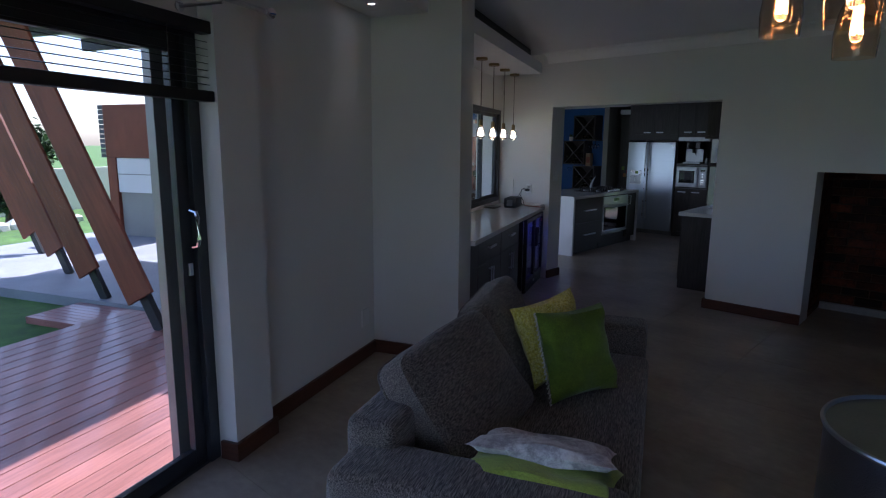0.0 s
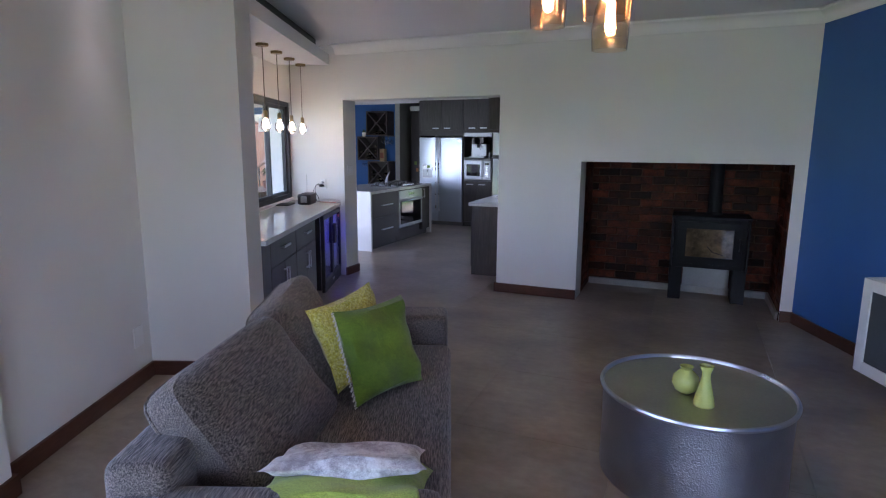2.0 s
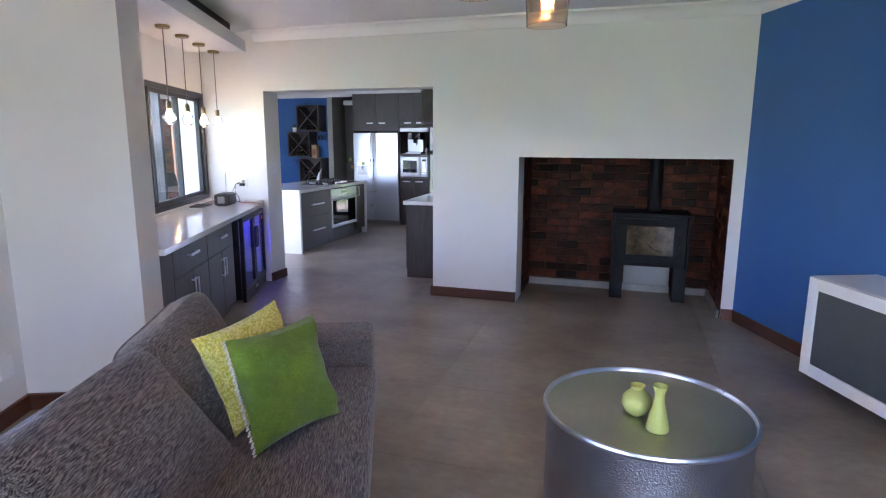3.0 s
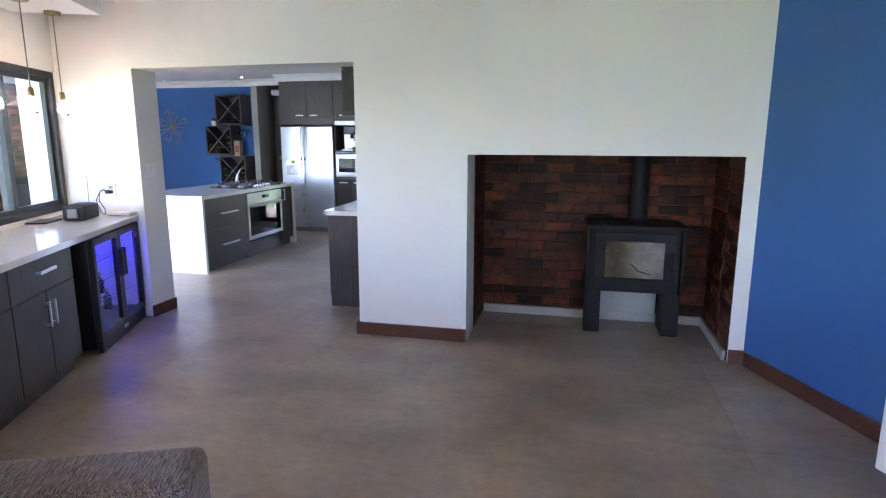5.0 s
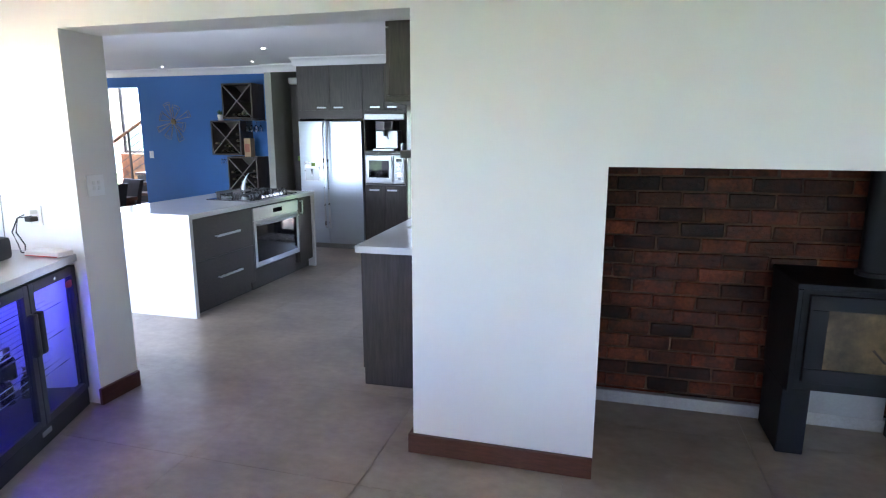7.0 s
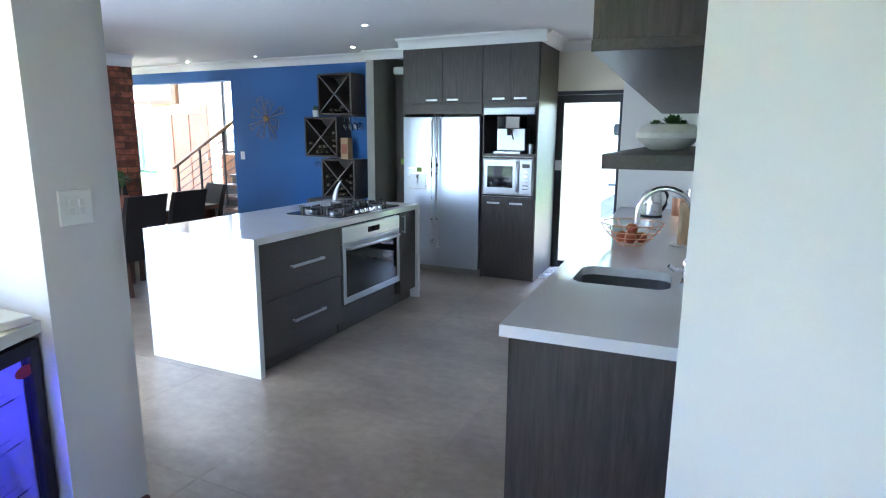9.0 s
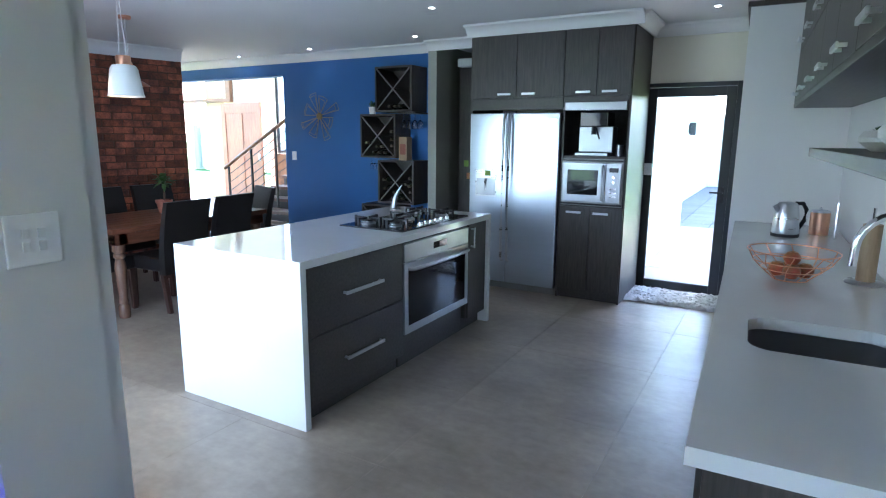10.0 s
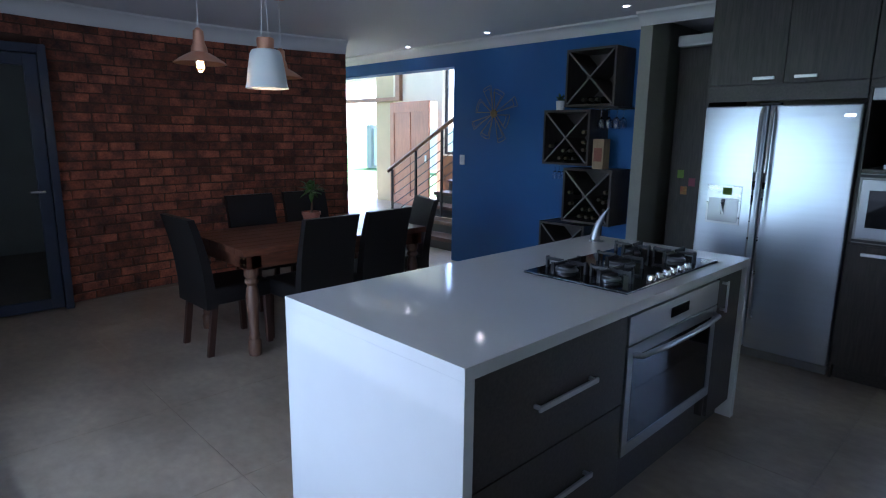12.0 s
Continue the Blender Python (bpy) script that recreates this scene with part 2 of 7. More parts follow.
M_MORTARD = mat("dark_mortar", (0.105, 0.055, 0.036), 0.9, vary=0.12, scale=8, fine=90, bump=0.3)
M_SOFA = fabric_mat("grey_tweed", (0.013, 0.010, 0.009), (0.205, 0.172, 0.150), 330, 0.45, (0.09, 1.0, 1.0), 240)
M_GREEN = fabric_mat("green_cotton", (0.082, 0.142, 0.004), (0.118, 0.192, 0.006), 520, 0.15, mixs=9)
M_LIME = fabric_mat("lime_cotton", (0.28, 0.36, 0.045), (0.32, 0.41, 0.06), 520, 0.12)
M_YELLOW = fabric_mat("yellow_weave", (0.42, 0.37, 0.025), (0.60, 0.56, 0.17), 260, 0.2, mixs=70)
M_FLORAL = fabric_mat("pale_floral_cotton", (0.36, 0.33, 0.35), (0.72, 0.71, 0.71), 520, 0.1, mixs=16)
M_CREAMF = fabric_mat("cream_fringe", (0.58, 0.55, 0.50), (0.74, 0.72, 0.68), 260, 0.3)
M_HAMMER = hammered_mat("hammered_metal")
M_TRAY = mat("dull_silver_top", (0.47, 0.46, 0.39), 0.40, 1.0, vary=0.06, scale=3, fine=60, bump=0.03)
M_LEATHER = mat("black_leather", (0.008, 0.006, 0.0055), 0.46, vary=0.15, scale=6, fine=160, bump=0.12)
M_TABLE = grain_mat("dark_sheesham", (0.150, 0.055, 0.028), (0.060, 0.022, 0.012), 0.30, (8, 1, 8), 5.0, 0.08, coat=0.2)
M_LEG = grain_mat("turned_wood", (0.165, 0.085, 0.048), (0.082, 0.040, 0.025), 0.45, (6, 6, 1), 6.0, 0.08)
M_CHLEG = grain_mat("dark_leg_wood", (0.055, 0.022, 0.014), (0.028, 0.012, 0.008), 0.4, (6, 6, 1), 6.0, 0.05)
M_COPPER = mat("copper", (0.84, 0.46, 0.30), 0.33, 1.0, vary=0.05, scale=4, bump=0.01)
M_ENAMEL = mat("white_enamel", (0.72, 0.75, 0.74), 0.3, vary=0.02, scale=3, bump=0.01)
M_CORD = mat("cord", (0.22, 0.20, 0.18), 0.8, vary=0.1)
M_BRASS = mat("aged_brass", (0.32, 0.24, 0.12), 0.35, 1.0, vary=0.1, bump=0.01)
M_FIL = glow_mat("filament_glow", (1.0, 0.55, 0.20), 8.0)
M_FILW = glow_mat("filament_glow_pale", (1.0, 0.78, 0.48), 5.5)
M_SPOT = glow_mat("spot_glow", (1.0, 0.92, 0.80), 9.0)
M_LED = glow_mat("blue_led", (0.10, 0.08, 1.0), 6.5)
M_MILK = glass_mat("misted_glass", (0.72, 0.78, 0.98), 0.06, 1.15)
M_PLASTIC = mat("white_plastic", (0.74, 0.74, 0.72), 0.4, vary=0.02, bump=0.0)
M_BPLAST = mat("black_plastic", (0.012, 0.012, 0.013), 0.5, vary=0.05, bump=0.02)
M_CERAM = mat("lime_ceramic", (0.50, 0.53, 0.15), 0.16, vary=0.04, scale=6, bump=0.0, rvary=0.03)
M_STONEW = mat("speckled_white_ceramic", (0.62, 0.61, 0.55), 0.45, vary=0.06, scale=20, fine=160, bump=0.05)
M_TERRA = mat("terracotta", (0.30, 0.105, 0.065), 0.7, vary=0.12, scale=8, bump=0.1)
M_LEAF = mat("leaf_green", (0.045, 0.115, 0.022), 0.42, vary=0.2, scale=12, bump=0.05, rand=0.2)
M_SOIL = mat("soil", (0.045, 0.03, 0.02), 0.95, vary=0.3, scale=30, bump=0.4)
M_BOTTLE = mat("dark_bottle", (0.012, 0.018, 0.012), 0.08, vary=0.05, bump=0, rvary=0.02)
M_FOIL = mat("bottle_foil", (0.13, 0.11, 0.07), 0.35, 0.5, vary=0.2, bump=0.02, rand=0.5)
M_PALEWOOD = grain_mat("pale_wood", (0.40, 0.28, 0.16), (0.30, 0.20, 0.11), 0.6, (8, 8, 1), 6.0, 0.05)
M_WIRE = mat("grey_wire", (0.36, 0.29, 0.22), 0.45, 0.3, vary=0.1, bump=0)
M_DECK = grain_mat("red_deck_timber", (0.330, 0.140, 0.112), (0.215, 0.086, 0.070), 0.34, (1, 14, 14), 3.0, 0.1, rand=0.14, coat=0.2, spec=0.5)
M_BOARD = grain_mat("red_meranti", (0.225, 0.058, 0.022), (0.155, 0.036, 0.014), 0.6, (8, 8, 1), 3.0, 0.08)
M_DOORW = grain_mat("hall_door_wood", (0.42, 0.185, 0.105), (0.30, 0.12, 0.065), 0.4, (8, 8, 1), 4.0, 0.05)
M_STAIRW = grain_mat("dark_stair_wood", (0.080, 0.034, 0.022), (0.040, 0.017, 0.012), 0.35, (1, 8, 8), 4.0, 0.05)
M_RAILW = grain_mat("rail_wood", (0.27, 0.135, 0.065), (0.17, 0.08, 0.038), 0.35, (1, 8, 8), 4.0, 0.05)
M_GRASS = mat("lawn", (0.070, 0.150, 0.022), 0.9, vary=0.25, scale=3, fine=120, bump=0.6, dark=(0.035, 0.085, 0.012))
M_SCREED = mat("grey_screed", (0.26, 0.27, 0.28), 0.6, vary=0.08, scale=2, bump=0.05)
M_PAVER = mat("grey_paver", (0.12, 0.123, 0.132), 0.8, vary=0.1, scale=3, bump=0.15, rand=0.1)
M_ROOF = mat("pale_roof_sheet", (0.60, 0.58, 0.52), 0.5, vary=0.06, scale=2, bump=0.02)
M_TREE = mat("far_foliage", (0.055, 0.105, 0.030), 0.8, vary=0.3, scale=6, bump=0.3)
M_RUG = fabric_mat("white_shag", (0.74, 0.73, 0.71), (0.88, 0.87, 0.86), 90, 0.35)
M_FRUIT = mat("red_apple", (0.35, 0.05, 0.03), 0.3, vary=0.3, scale=8, bump=0.02, dark=(0.30, 0.22, 0.04))
M_RED = mat("red_badge", (0.45, 0.03, 0.03), 0.4, vary=0.05, bump=0)
M_NOTE = mat("green_note", (0.16, 0.26, 0.04), 0.7, vary=0.05, bump=0)
M_PINK = mat("pink_card", (0.26, 0.06, 0.09), 0.7, vary=0.05, bump=0)
M_ART = mat("brown_canvas", (0.19, 0.10, 0.045), 0.7, vary=0.35, scale=4, bump=0.1, dark=(0.05, 0.03, 0.02))
M_GREY = mat("grey_paint", (0.30, 0.30, 0.265), 0.6, vary=0.04, bump=0.03)


# ---- building helpers ----
O2 = (0.99, 5.685)
LRM = Matrix.Translation((O2[0], O2[1], 0)) @ Matrix.Rotation(radians(90 + TH), 4, "Z")   # x = -s along the room, y = w off the blue wall


def LR(s, w, z=0, rz=0):
    return LRM @ pose(-s, w, z, 0, 0, rz)


def box(bm, x0, x1, y0, y1, z0, z1, bev=0.0, m=None):
    r = bmesh.ops.create_cube(bm, size=1.0)
    vs = r["verts"]
    bmesh.ops.transform(bm, matrix=Matrix.Translation(((x0 + x1) / 2, (y0 + y1) / 2, (z0 + z1) / 2)) @ Matrix.Diagonal((abs(x1 - x0), abs(y1 - y0), abs(z1 - z0), 1)), verts=vs)
    if bev:
        es = list({e for v in vs for e in v.link_edges})
        r2 = bmesh.ops.bevel(bm, geom=es, offset=bev, segments=2, profile=0.6, affect="EDGES")
        vs = r2["verts"]
    if m is not None:
        bmesh.ops.transform(bm, matrix=m, verts=list({v for v in vs if v.is_valid}))
    return bm


def prism(bm, pts, z0, z1):
    """An upright prism over a polygon given anticlockwise."""
    lo = [bm.verts.new((x, y, z0)) for x, y in pts]
    hi = [bm.verts.new((x, y, z1)) for x, y in pts]
    bm.faces.new(lo[::-1])
    bm.faces.new(hi)
    for i in range(len(pts)):
        j = (i + 1) % len(pts)
        bm.faces.new((lo[i], lo[j], hi[j], hi[i]))
    return bm


def lathe(bm, prof, n=24, m=None):
    """A turned body from (radius, height) pairs."""
    rings = []
    for r, z in prof:
        if r < 1e-5:
            rings.append([bm.verts.new((0, 0, z))])
        else:
            rings.append([bm.verts.new((r * math.cos(a), r * math.sin(a), z)) for a in [2 * math.pi * k / n for k in range(n)]])
    for a, b in zip(rings, rings[1:]):
        for k in range(n):
            j = (k + 1) % n
            if len(a) == 1 and len(b) == 1:
                continue
            if len(a) == 1:
                bm.faces.new((a[0], b[j], b[k]))
            elif len(b) == 1:
                bm.faces.new((a[k], a[j], b[0]))
            else:
                bm.faces.new((a[k], a[j], b[j], b[k]))
    if m is not None:
        bmesh.ops.transform(bm, matrix=m, verts=[v for ring in rings for v in ring])
    return bm


def tube(bm, pts, r, n=8):
    """A round bar through points."""
    pts = [Vector(p) for p in pts]
    rings = []
    for i, p in enumerate(pts):
        t = (pts[min(i + 1, len(pts) - 1)] - pts[max(i - 1, 0)]).normalized()
        side = t.cross(Vector((0, 0, 1)))
        if side.length < 1e-3:
            side = Vector((1, 0, 0))
        side.normalize()
        up = side.cross(t)
        rings.append([bm.verts.new(p + r * (math.cos(a) * side + math.sin(a) * up)) for a in [2 * math.pi * k / n for k in range(n)]])
    for a, b in zip(rings, rings[1:]):
        for k in range(n):
            j = (k + 1) % n
            bm.faces.new((a[k], a[j], b[j], b[k]))
    bm.faces.new(rings[0][::-1])
    bm.faces.new(rings[-1])
    return bm


def part(name, bm, material, parent=None, label="", m=None, smooth=False):
    me = bpy.data.meshes.new(name)
    bmesh.ops.recalc_face_normals(bm, faces=bm.faces[:])
    bm.to_mesh(me)
    bm.free()
    me.materials.append(material)
    if smooth:
        me.polygons.foreach_set("use_smooth", [True] * len(me.polygons))
        me.set_sharp_from_angle(angle=radians(40))
    ob = new(name, me)
    if parent is not None:
        ob.parent = parent
    if m is not None:
        ob.matrix_local = m
    if label:
        ob["label"] = label
    return ob


def bx(name, dims, material, parent=None, bev=0.003, label="", m=None):
    return part(name, box(bmesh.new(), *dims, bev), material, parent, label, m)


def thing(name, m, label, category, group="", kind=""):
    ob = new(name)
    ob.empty_display_size = 0.1
    ob.matrix_world = m
    return tagged(ob, label, category, group, kind)


def solid(name, boxes, material, m=None, label="", category="", kind="structure", bev=0.0):
    bm = bmesh.new()
    for b in boxes:
        box(bm, *b, bev)
    ob = part(name, bm, material)
    if m is not None:
        ob.matrix_world = m
    return tagged(ob, label, category, "", kind)


def sbox(s0, s1, w0, w1, z0, z1):
    """A box in the living room's own axes: along the room, off the blue wall, height."""
    return (-max(s0, s1), -min(s0, s1), w0, w1, z0, z1)


def pane(name, dims, parent, material=None, m=None):
    ob = bx(name, dims, material or M_PANE, parent, 0.0, m=m)
    ob.visible_shadow = False
    return ob


# ---- structure: living room ----
H1, H2 = 2.72, 2.56
SINK = Matrix.Translation((-1.78, 6.365, 0)) @ Matrix.Rotation(radians(2.2), 4, "Z") @ Matrix.Translation((1.72, -6.4, 0))   # the sink wall stands a little askew
NB = 5.685      # living-room face of the wall with the fireplace
solid("wall_west", [
    sbox(2.78, 3.08, 5.105, 5.45, 0, H1), sbox(1.345, 2.78, 5.195, 5.45, 0, H1), sbox(1.06, 1.345, 4.49, 5.45, 0, H1),
    sbox(-2.35, 1.06, 5.10, 5.45, 0, 0.93), sbox(-2.35, 1.06, 5.10, 5.45, 2.085, H1), sbox(0.85, 1.06, 5.10, 5.45, 0.93, 2.085),
    sbox(3.08, 6.35, 5.195, 5.45, 2.19, H1), sbox(6.35, 7.8, 5.195, 5.45, 0, H1)], M_WALL, LRM,
    "off-white painted plaster wall with a nook and window", "wall")
solid("wall_east", [sbox(-0.08, 7.8, -0.2, 0, 0, H1)], M_BLUE, LRM, "deep blue painted plaster wall", "wall")
solid("wall_south", [sbox(7.6, 7.8, 0, 1.2, 0, H1), sbox(7.6, 7.8, 4.1, 5.25, 0, H1), sbox(7.6, 7.8, 1.2, 4.1, 2.3, H1)], M_WALL, LRM,
      "off-white plaster wall with a wide glazed opening", "wall")
solid("wall_north", [
    (-4.95, -3.77, NB, 5.942, 0, H1), (-3.77, -1.842, NB, 5.942, 2.10, H1), (-1.842, -1.036, NB, 5.942, 0, H1), (-1.036, -0.976, NB, 6.0, 0, H1),
    (-0.976, 0.89, NB, 6.0, 1.43, H1), (0.89, 1.5, NB, 6.0, 0, H1)], M_WALL, None,
    "off-white plaster wall with a doorway and fireplace recess", "wall")
solid("ceiling", [sbox(-2.6, 7.8, -0.2, 5.45, H1, H1 + 0.12)], M_CEIL, LRM, "flat white painted ceiling", "ceiling")
solid("ceiling_bulkhead", [sbox(1.345, 3.2, 4.74, 5.19, 2.55, H1)], M_CEIL, LRM, "white dropped ceiling over the nook", "ceiling")


def cove(name, m, length, z, size=0.11, material=None):
    """A moulded cornice along x, on a wall whose face is y = 0 and which looks to -y."""
    pr = [(0, -size), (-0.012, -size), (-0.02, -size + 0.014), (-0.03, -size * 0.62), (-0.055, -size * 0.34), (-0.085, -0.03), (-0.10, -0.022), (-0.104, -0.004), (0, -0.004)]
    bm = bmesh.new()
    a = [bm.verts.new((0, y, z + h)) for y, h in pr]
    b = [bm.verts.new((length, y, z + h)) for y, h in pr]
    for i in range(len(pr)):
        j = (i + 1) % len(pr)
        bm.faces.new((a[i], a[j], b[j], b[i]))
    bm.faces.new(a[::-1])
    bm.faces.new(b)
    ob = part(name, bm, material or M_TRIM, smooth=True)
    ob.matrix_world = m
    return tagged(ob, "white moulded plaster cornice", "cornice", "", "structure")


cove("cornice", pose(-3.85, NB - 0.001, 0), 4.86, H1, 0.115)
cove("cornice", LR(0.0, 0.001, 0, 180), 7.58, H1, 0.115)


def skirting(name, m, length, h=0.10, t=0.022, material=None):
    bm = bmesh.new()
    box(bm, 0, length, -t, -0.001, 0.0, h, 0.004)
    ob = part(name, bm, material or M_SKIRT)
    ob.matrix_world = m
    return tagged(ob, "dark stained wooden skirting board", "baseboard", "", "structure")


skirting("baseboard", pose(-1.864, NB, 0), 0.888)
skirting("baseboard", pose(-1.842, 5.942, 0, 0, 0, -90), 0.257)
skirting("baseboard", pose(0.89, NB, 0), 0.11)
skirting("baseboard", pose(-3.77, 5.67, 0, 0, 0, 90), 0.294)
skirting("baseboard", LR(0.03, 0, 0, 180), 7.55)
skirting("baseboard", LR(2.78, 5.195, 0), 1.43)
skirting("baseboard", LR(1.345, 5.195, 0, -90), 0.705)
skirting("baseboard", LR(3.10, 5.105, 0), 0.34)
skirting("baseboard", LR(2.78, 5.083, 0, 90), 0.112)
skirting("baseboard", LR(3.08, 5.195, 0, -90), 0.112)

# kitchen shell
solid("wall_kitchen_east", [(-1.72, -1.57, 5.95, 11.3, 0, H2)], M_WALL, None, "white painted kitchen wall behind the sink", "wall")
solid("wall_kitchen_north", [(-5.02, -3.53, 11.18, 11.4, 0, H2), (-3.53, -2.67, 11.18, 11.4, 2.03, H2), (-2.67, -1.75, 11.18, 11.4, 0, H2)], M_WALLC, None,
      "cream painted wall with an outside door", "wall")
solid("wall_kitchen_blue", [(-8.24, -5.87, 11.10, 11.3, 0, H2), (-12.6, -8.24, 11.10, 11.3, 2.30, H2)], M_BLUE, None, "bright blue painted feature wall", "wall")
solid("wall_pantry_post", [(-5.87, -5.76, 10.98, 11.3, 0, H2)], M_GREY, None, "grey-green painted door post of the pantry", "wall")
solid("wall_pantry", [(-5.87, -5.02, 12.25, 12.4, 0, H2), (-5.97, -5.87, 11.3, 12.4, 0, H2), (-5.02, -4.9, 11.4, 12.4, 0, H2)], M_GREY, None, "plain pantry walls", "wall")
solid("wall_dining_south", [(-9.27, -6.85, 5.86, 5.99, 0, H2), (-6.85, -4.05, 5.86, 5.99, 2.2, H2), (-4.05, -3.79, 5.945, 5.99, 0, H2)], M_WALL, None, "plain white dining room wall with a glazed opening", "wall")
solid("ceiling_kitchen", [(-13.6, -1.6, 5.86, 11.3, H2, H2 + 0.1), (-5.97, -4.9, 11.3, 12.4, H2, H2 + 0.1)], M_CEIL, None, "flat white painted kitchen ceiling", "ceiling")
cove("cornice", pose(-12.6, 11.10, 0), 6.73, H2)
cove("cornice", pose(-5.87, 10.98, 0), 0.85, H2)
cove("cornice", pose(-5.06, 10.392, 0), 1.66, H2)
cove("cornice", pose(-3.462, 10.39, 0, 0, 0, 90), 0.80, H2)
cove("cornice", pose(-3.47, 11.18, 0), 0.92, H2)

bpy.data.objects["wall_kitchen_east"].matrix_world = SINK
solid("wall_kitchen_nib", [(-2.40, -1.72, 10.12, 11.12, 0, 2.44)], M_WALL, SINK, "white full-height return at the end of the worktop", "wall")
# dark strip paints the shadow under the bulkhead, above the return
solid("wall_kitchen_nib_top", [(-2.42, -1.72, 10.10, 11.12, 2.44, 2.475)], M_DARK, SINK, "dark strip painting the bulkhead's shadow on top of the white return", "trim")
# added walls that keep daylight out of the space behind the glass door
solid("wall_store", [(-12.2, -12.0, 5.85, 10.0, 0, H2), (-12.2, -9.27, 5.7, 5.85, 0, H2)], M_GREY, None, "plain grey walls added to keep the space behind the glass door dark", "wall")

# ---- floor of large tiles ----
fb_ = bmesh.new()
box(fb_, *sbox(-2.5, 7.8, -0.2, 5.40, -0.14, -0.006), 0, LRM)
box(fb_, -16.4, -1.6, 5.9, 16.0, -0.12, -0.004)
floor = part("floor", fb_, M_GROUT)
tagged(floor, "grey-brown matt porcelain floor tiles", "floor", "", "structure")


# ---- doors and windows ----
# sliding door to the deck: an open leaf slid behind a fixed one
d1 = thing("door_1", LR(6.35, 5.285, 0), "open black aluminium sliding glass door with a dark frame", "door", "", "structure")
bx("frame_jamb", (3.20, 3.27, -0.07, 0.05, 0, 2.19), M_ALU, d1)
bx("frame_jamb", (0, 0.06, -0.07, 0.07, 0, 2.19), M_ALU, d1)
bx("frame_head", (0.06, 3.20, -0.07, 0.07, 2.12, 2.19), M_ALU, d1)
bx("floor_track", (0.06, 3.20, -0.06, 0.07, -0.01, 0.018), M_ALU, d1)
bx("floor_track", (0.06, 3.20, 0.01, 0.025, 0.018, 0.03), M_ALUG, d1, 0.001)
def leaf_at(parent, m, w, h, fm, bar=0.08, deep=0.04, name="leaf"):
    """A sliding or hinged leaf: one frame mesh with its pane under it."""
    bm = bmesh.new()
    for d in ((0, bar, -deep / 2, deep / 2, 0, h), (w - bar, w, -deep / 2, deep / 2, 0, h), (bar, w - bar, -deep / 2, deep / 2, 0, bar), (bar, w - bar, -deep / 2, deep / 2, h - bar, h)):
        box(bm, *d, 0.004)
    f = part(name, bm, fm, parent, m=m)
    pane("pane", (bar - 0.005, w - bar + 0.005, -0.004, 0.004, bar - 0.005, h - bar + 0.005), f)
    return f


lf = leaf_at(d1, pose(1.60, -0.02, 0.02), 1.61, 2.1, M_ALU)
leaf_at(d1, pose(0.05, 0.035, 0.02), 1.61, 2.1, M_ALU)
bx("screen_stile", (3.11, 3.20, 0.05, 0.10, 0.0, 2.12), M_ALUG, d1, 0.004, "pale grey aluminium stile")
hb = bmesh.new()
tube(hb, [(1.575, -0.03, 1.12), (1.575, -0.075, 1.13), (1.575, -0.085, 1.16), (1.575, -0.085, 1.26), (1.575, -0.075, 1.29), (1.575, -0.03, 1.30)], 0.011)
part("handle", hb, M_CHROME, lf, "chrome pull handle", smooth=True)
bx("keyhole_plate", (1.56, 1.585, -0.03, -0.018, 0.98, 1.04), M_STEEL, lf, 0.002)

# venetian blind over the door, drawn up
bl = thing("venetian_blind", LR(6.39, 5.15, 0), "black slatted blind drawn half way up over the door", "blind")
bx("head_rail", (1.4, 3.31, -0.03, 0.03, 2.13, 2.185), M_BLACK, bl)
bx("bottom_rail", (1.4, 3.31, -0.032, 0.032, 1.825, 1.875), M_BLACK, bl, 0.006)
for i in range(7):
    bx("slat", (1.4, 3.30, -0.013, 0.013, -0.0012, 0.0012), M_BLACK, bl, 0.0, m=pose(0, 0, 1.905 + 0.032 * i, 14))
for x in (1.7, 3.05):
    part("ladder_cord", tube(bmesh.new(), [(x, -0.028, 1.86), (x, -0.028, 2.14)], 0.0015, 5), M_CORD, bl)

# curtain rod above the door
rod = thing("curtain_rod", LR(6.08, 4.95, 2.255), "brushed steel curtain rod with ball finial", "curtain rod")
part("rod", tube(bmesh.new(), [(0, 0, 0), (3.18, 0, 0)], 0.013, 12), M_STEEL, rod, smooth=True)
fb = bmesh.new()
lathe(fb, [(0, 0), (0.016, 0.0), (0.016, 0.012), (0.010, 0.018), (0.022, 0.03), (0.028, 0.045), (0.022, 0.06), (0, 0.068)], 14, pose(3.18, 0, 0, 0, 90))
part("finial", fb, M_CHROME, rod, smooth=True)
for x in (0.4, 2.89):
    kb = bmesh.new()
    tube(kb, [(x, 0.0, -0.02), (x, 0.235, -0.02)], 0.008)
    lathe(kb, [(0, 0), (0.025, 0), (0.025, 0.008), (0, 0.008)], 12, pose(x, 0.243, -0.02, 90))
    part("bracket", kb, M_STEEL, rod, smooth=True)

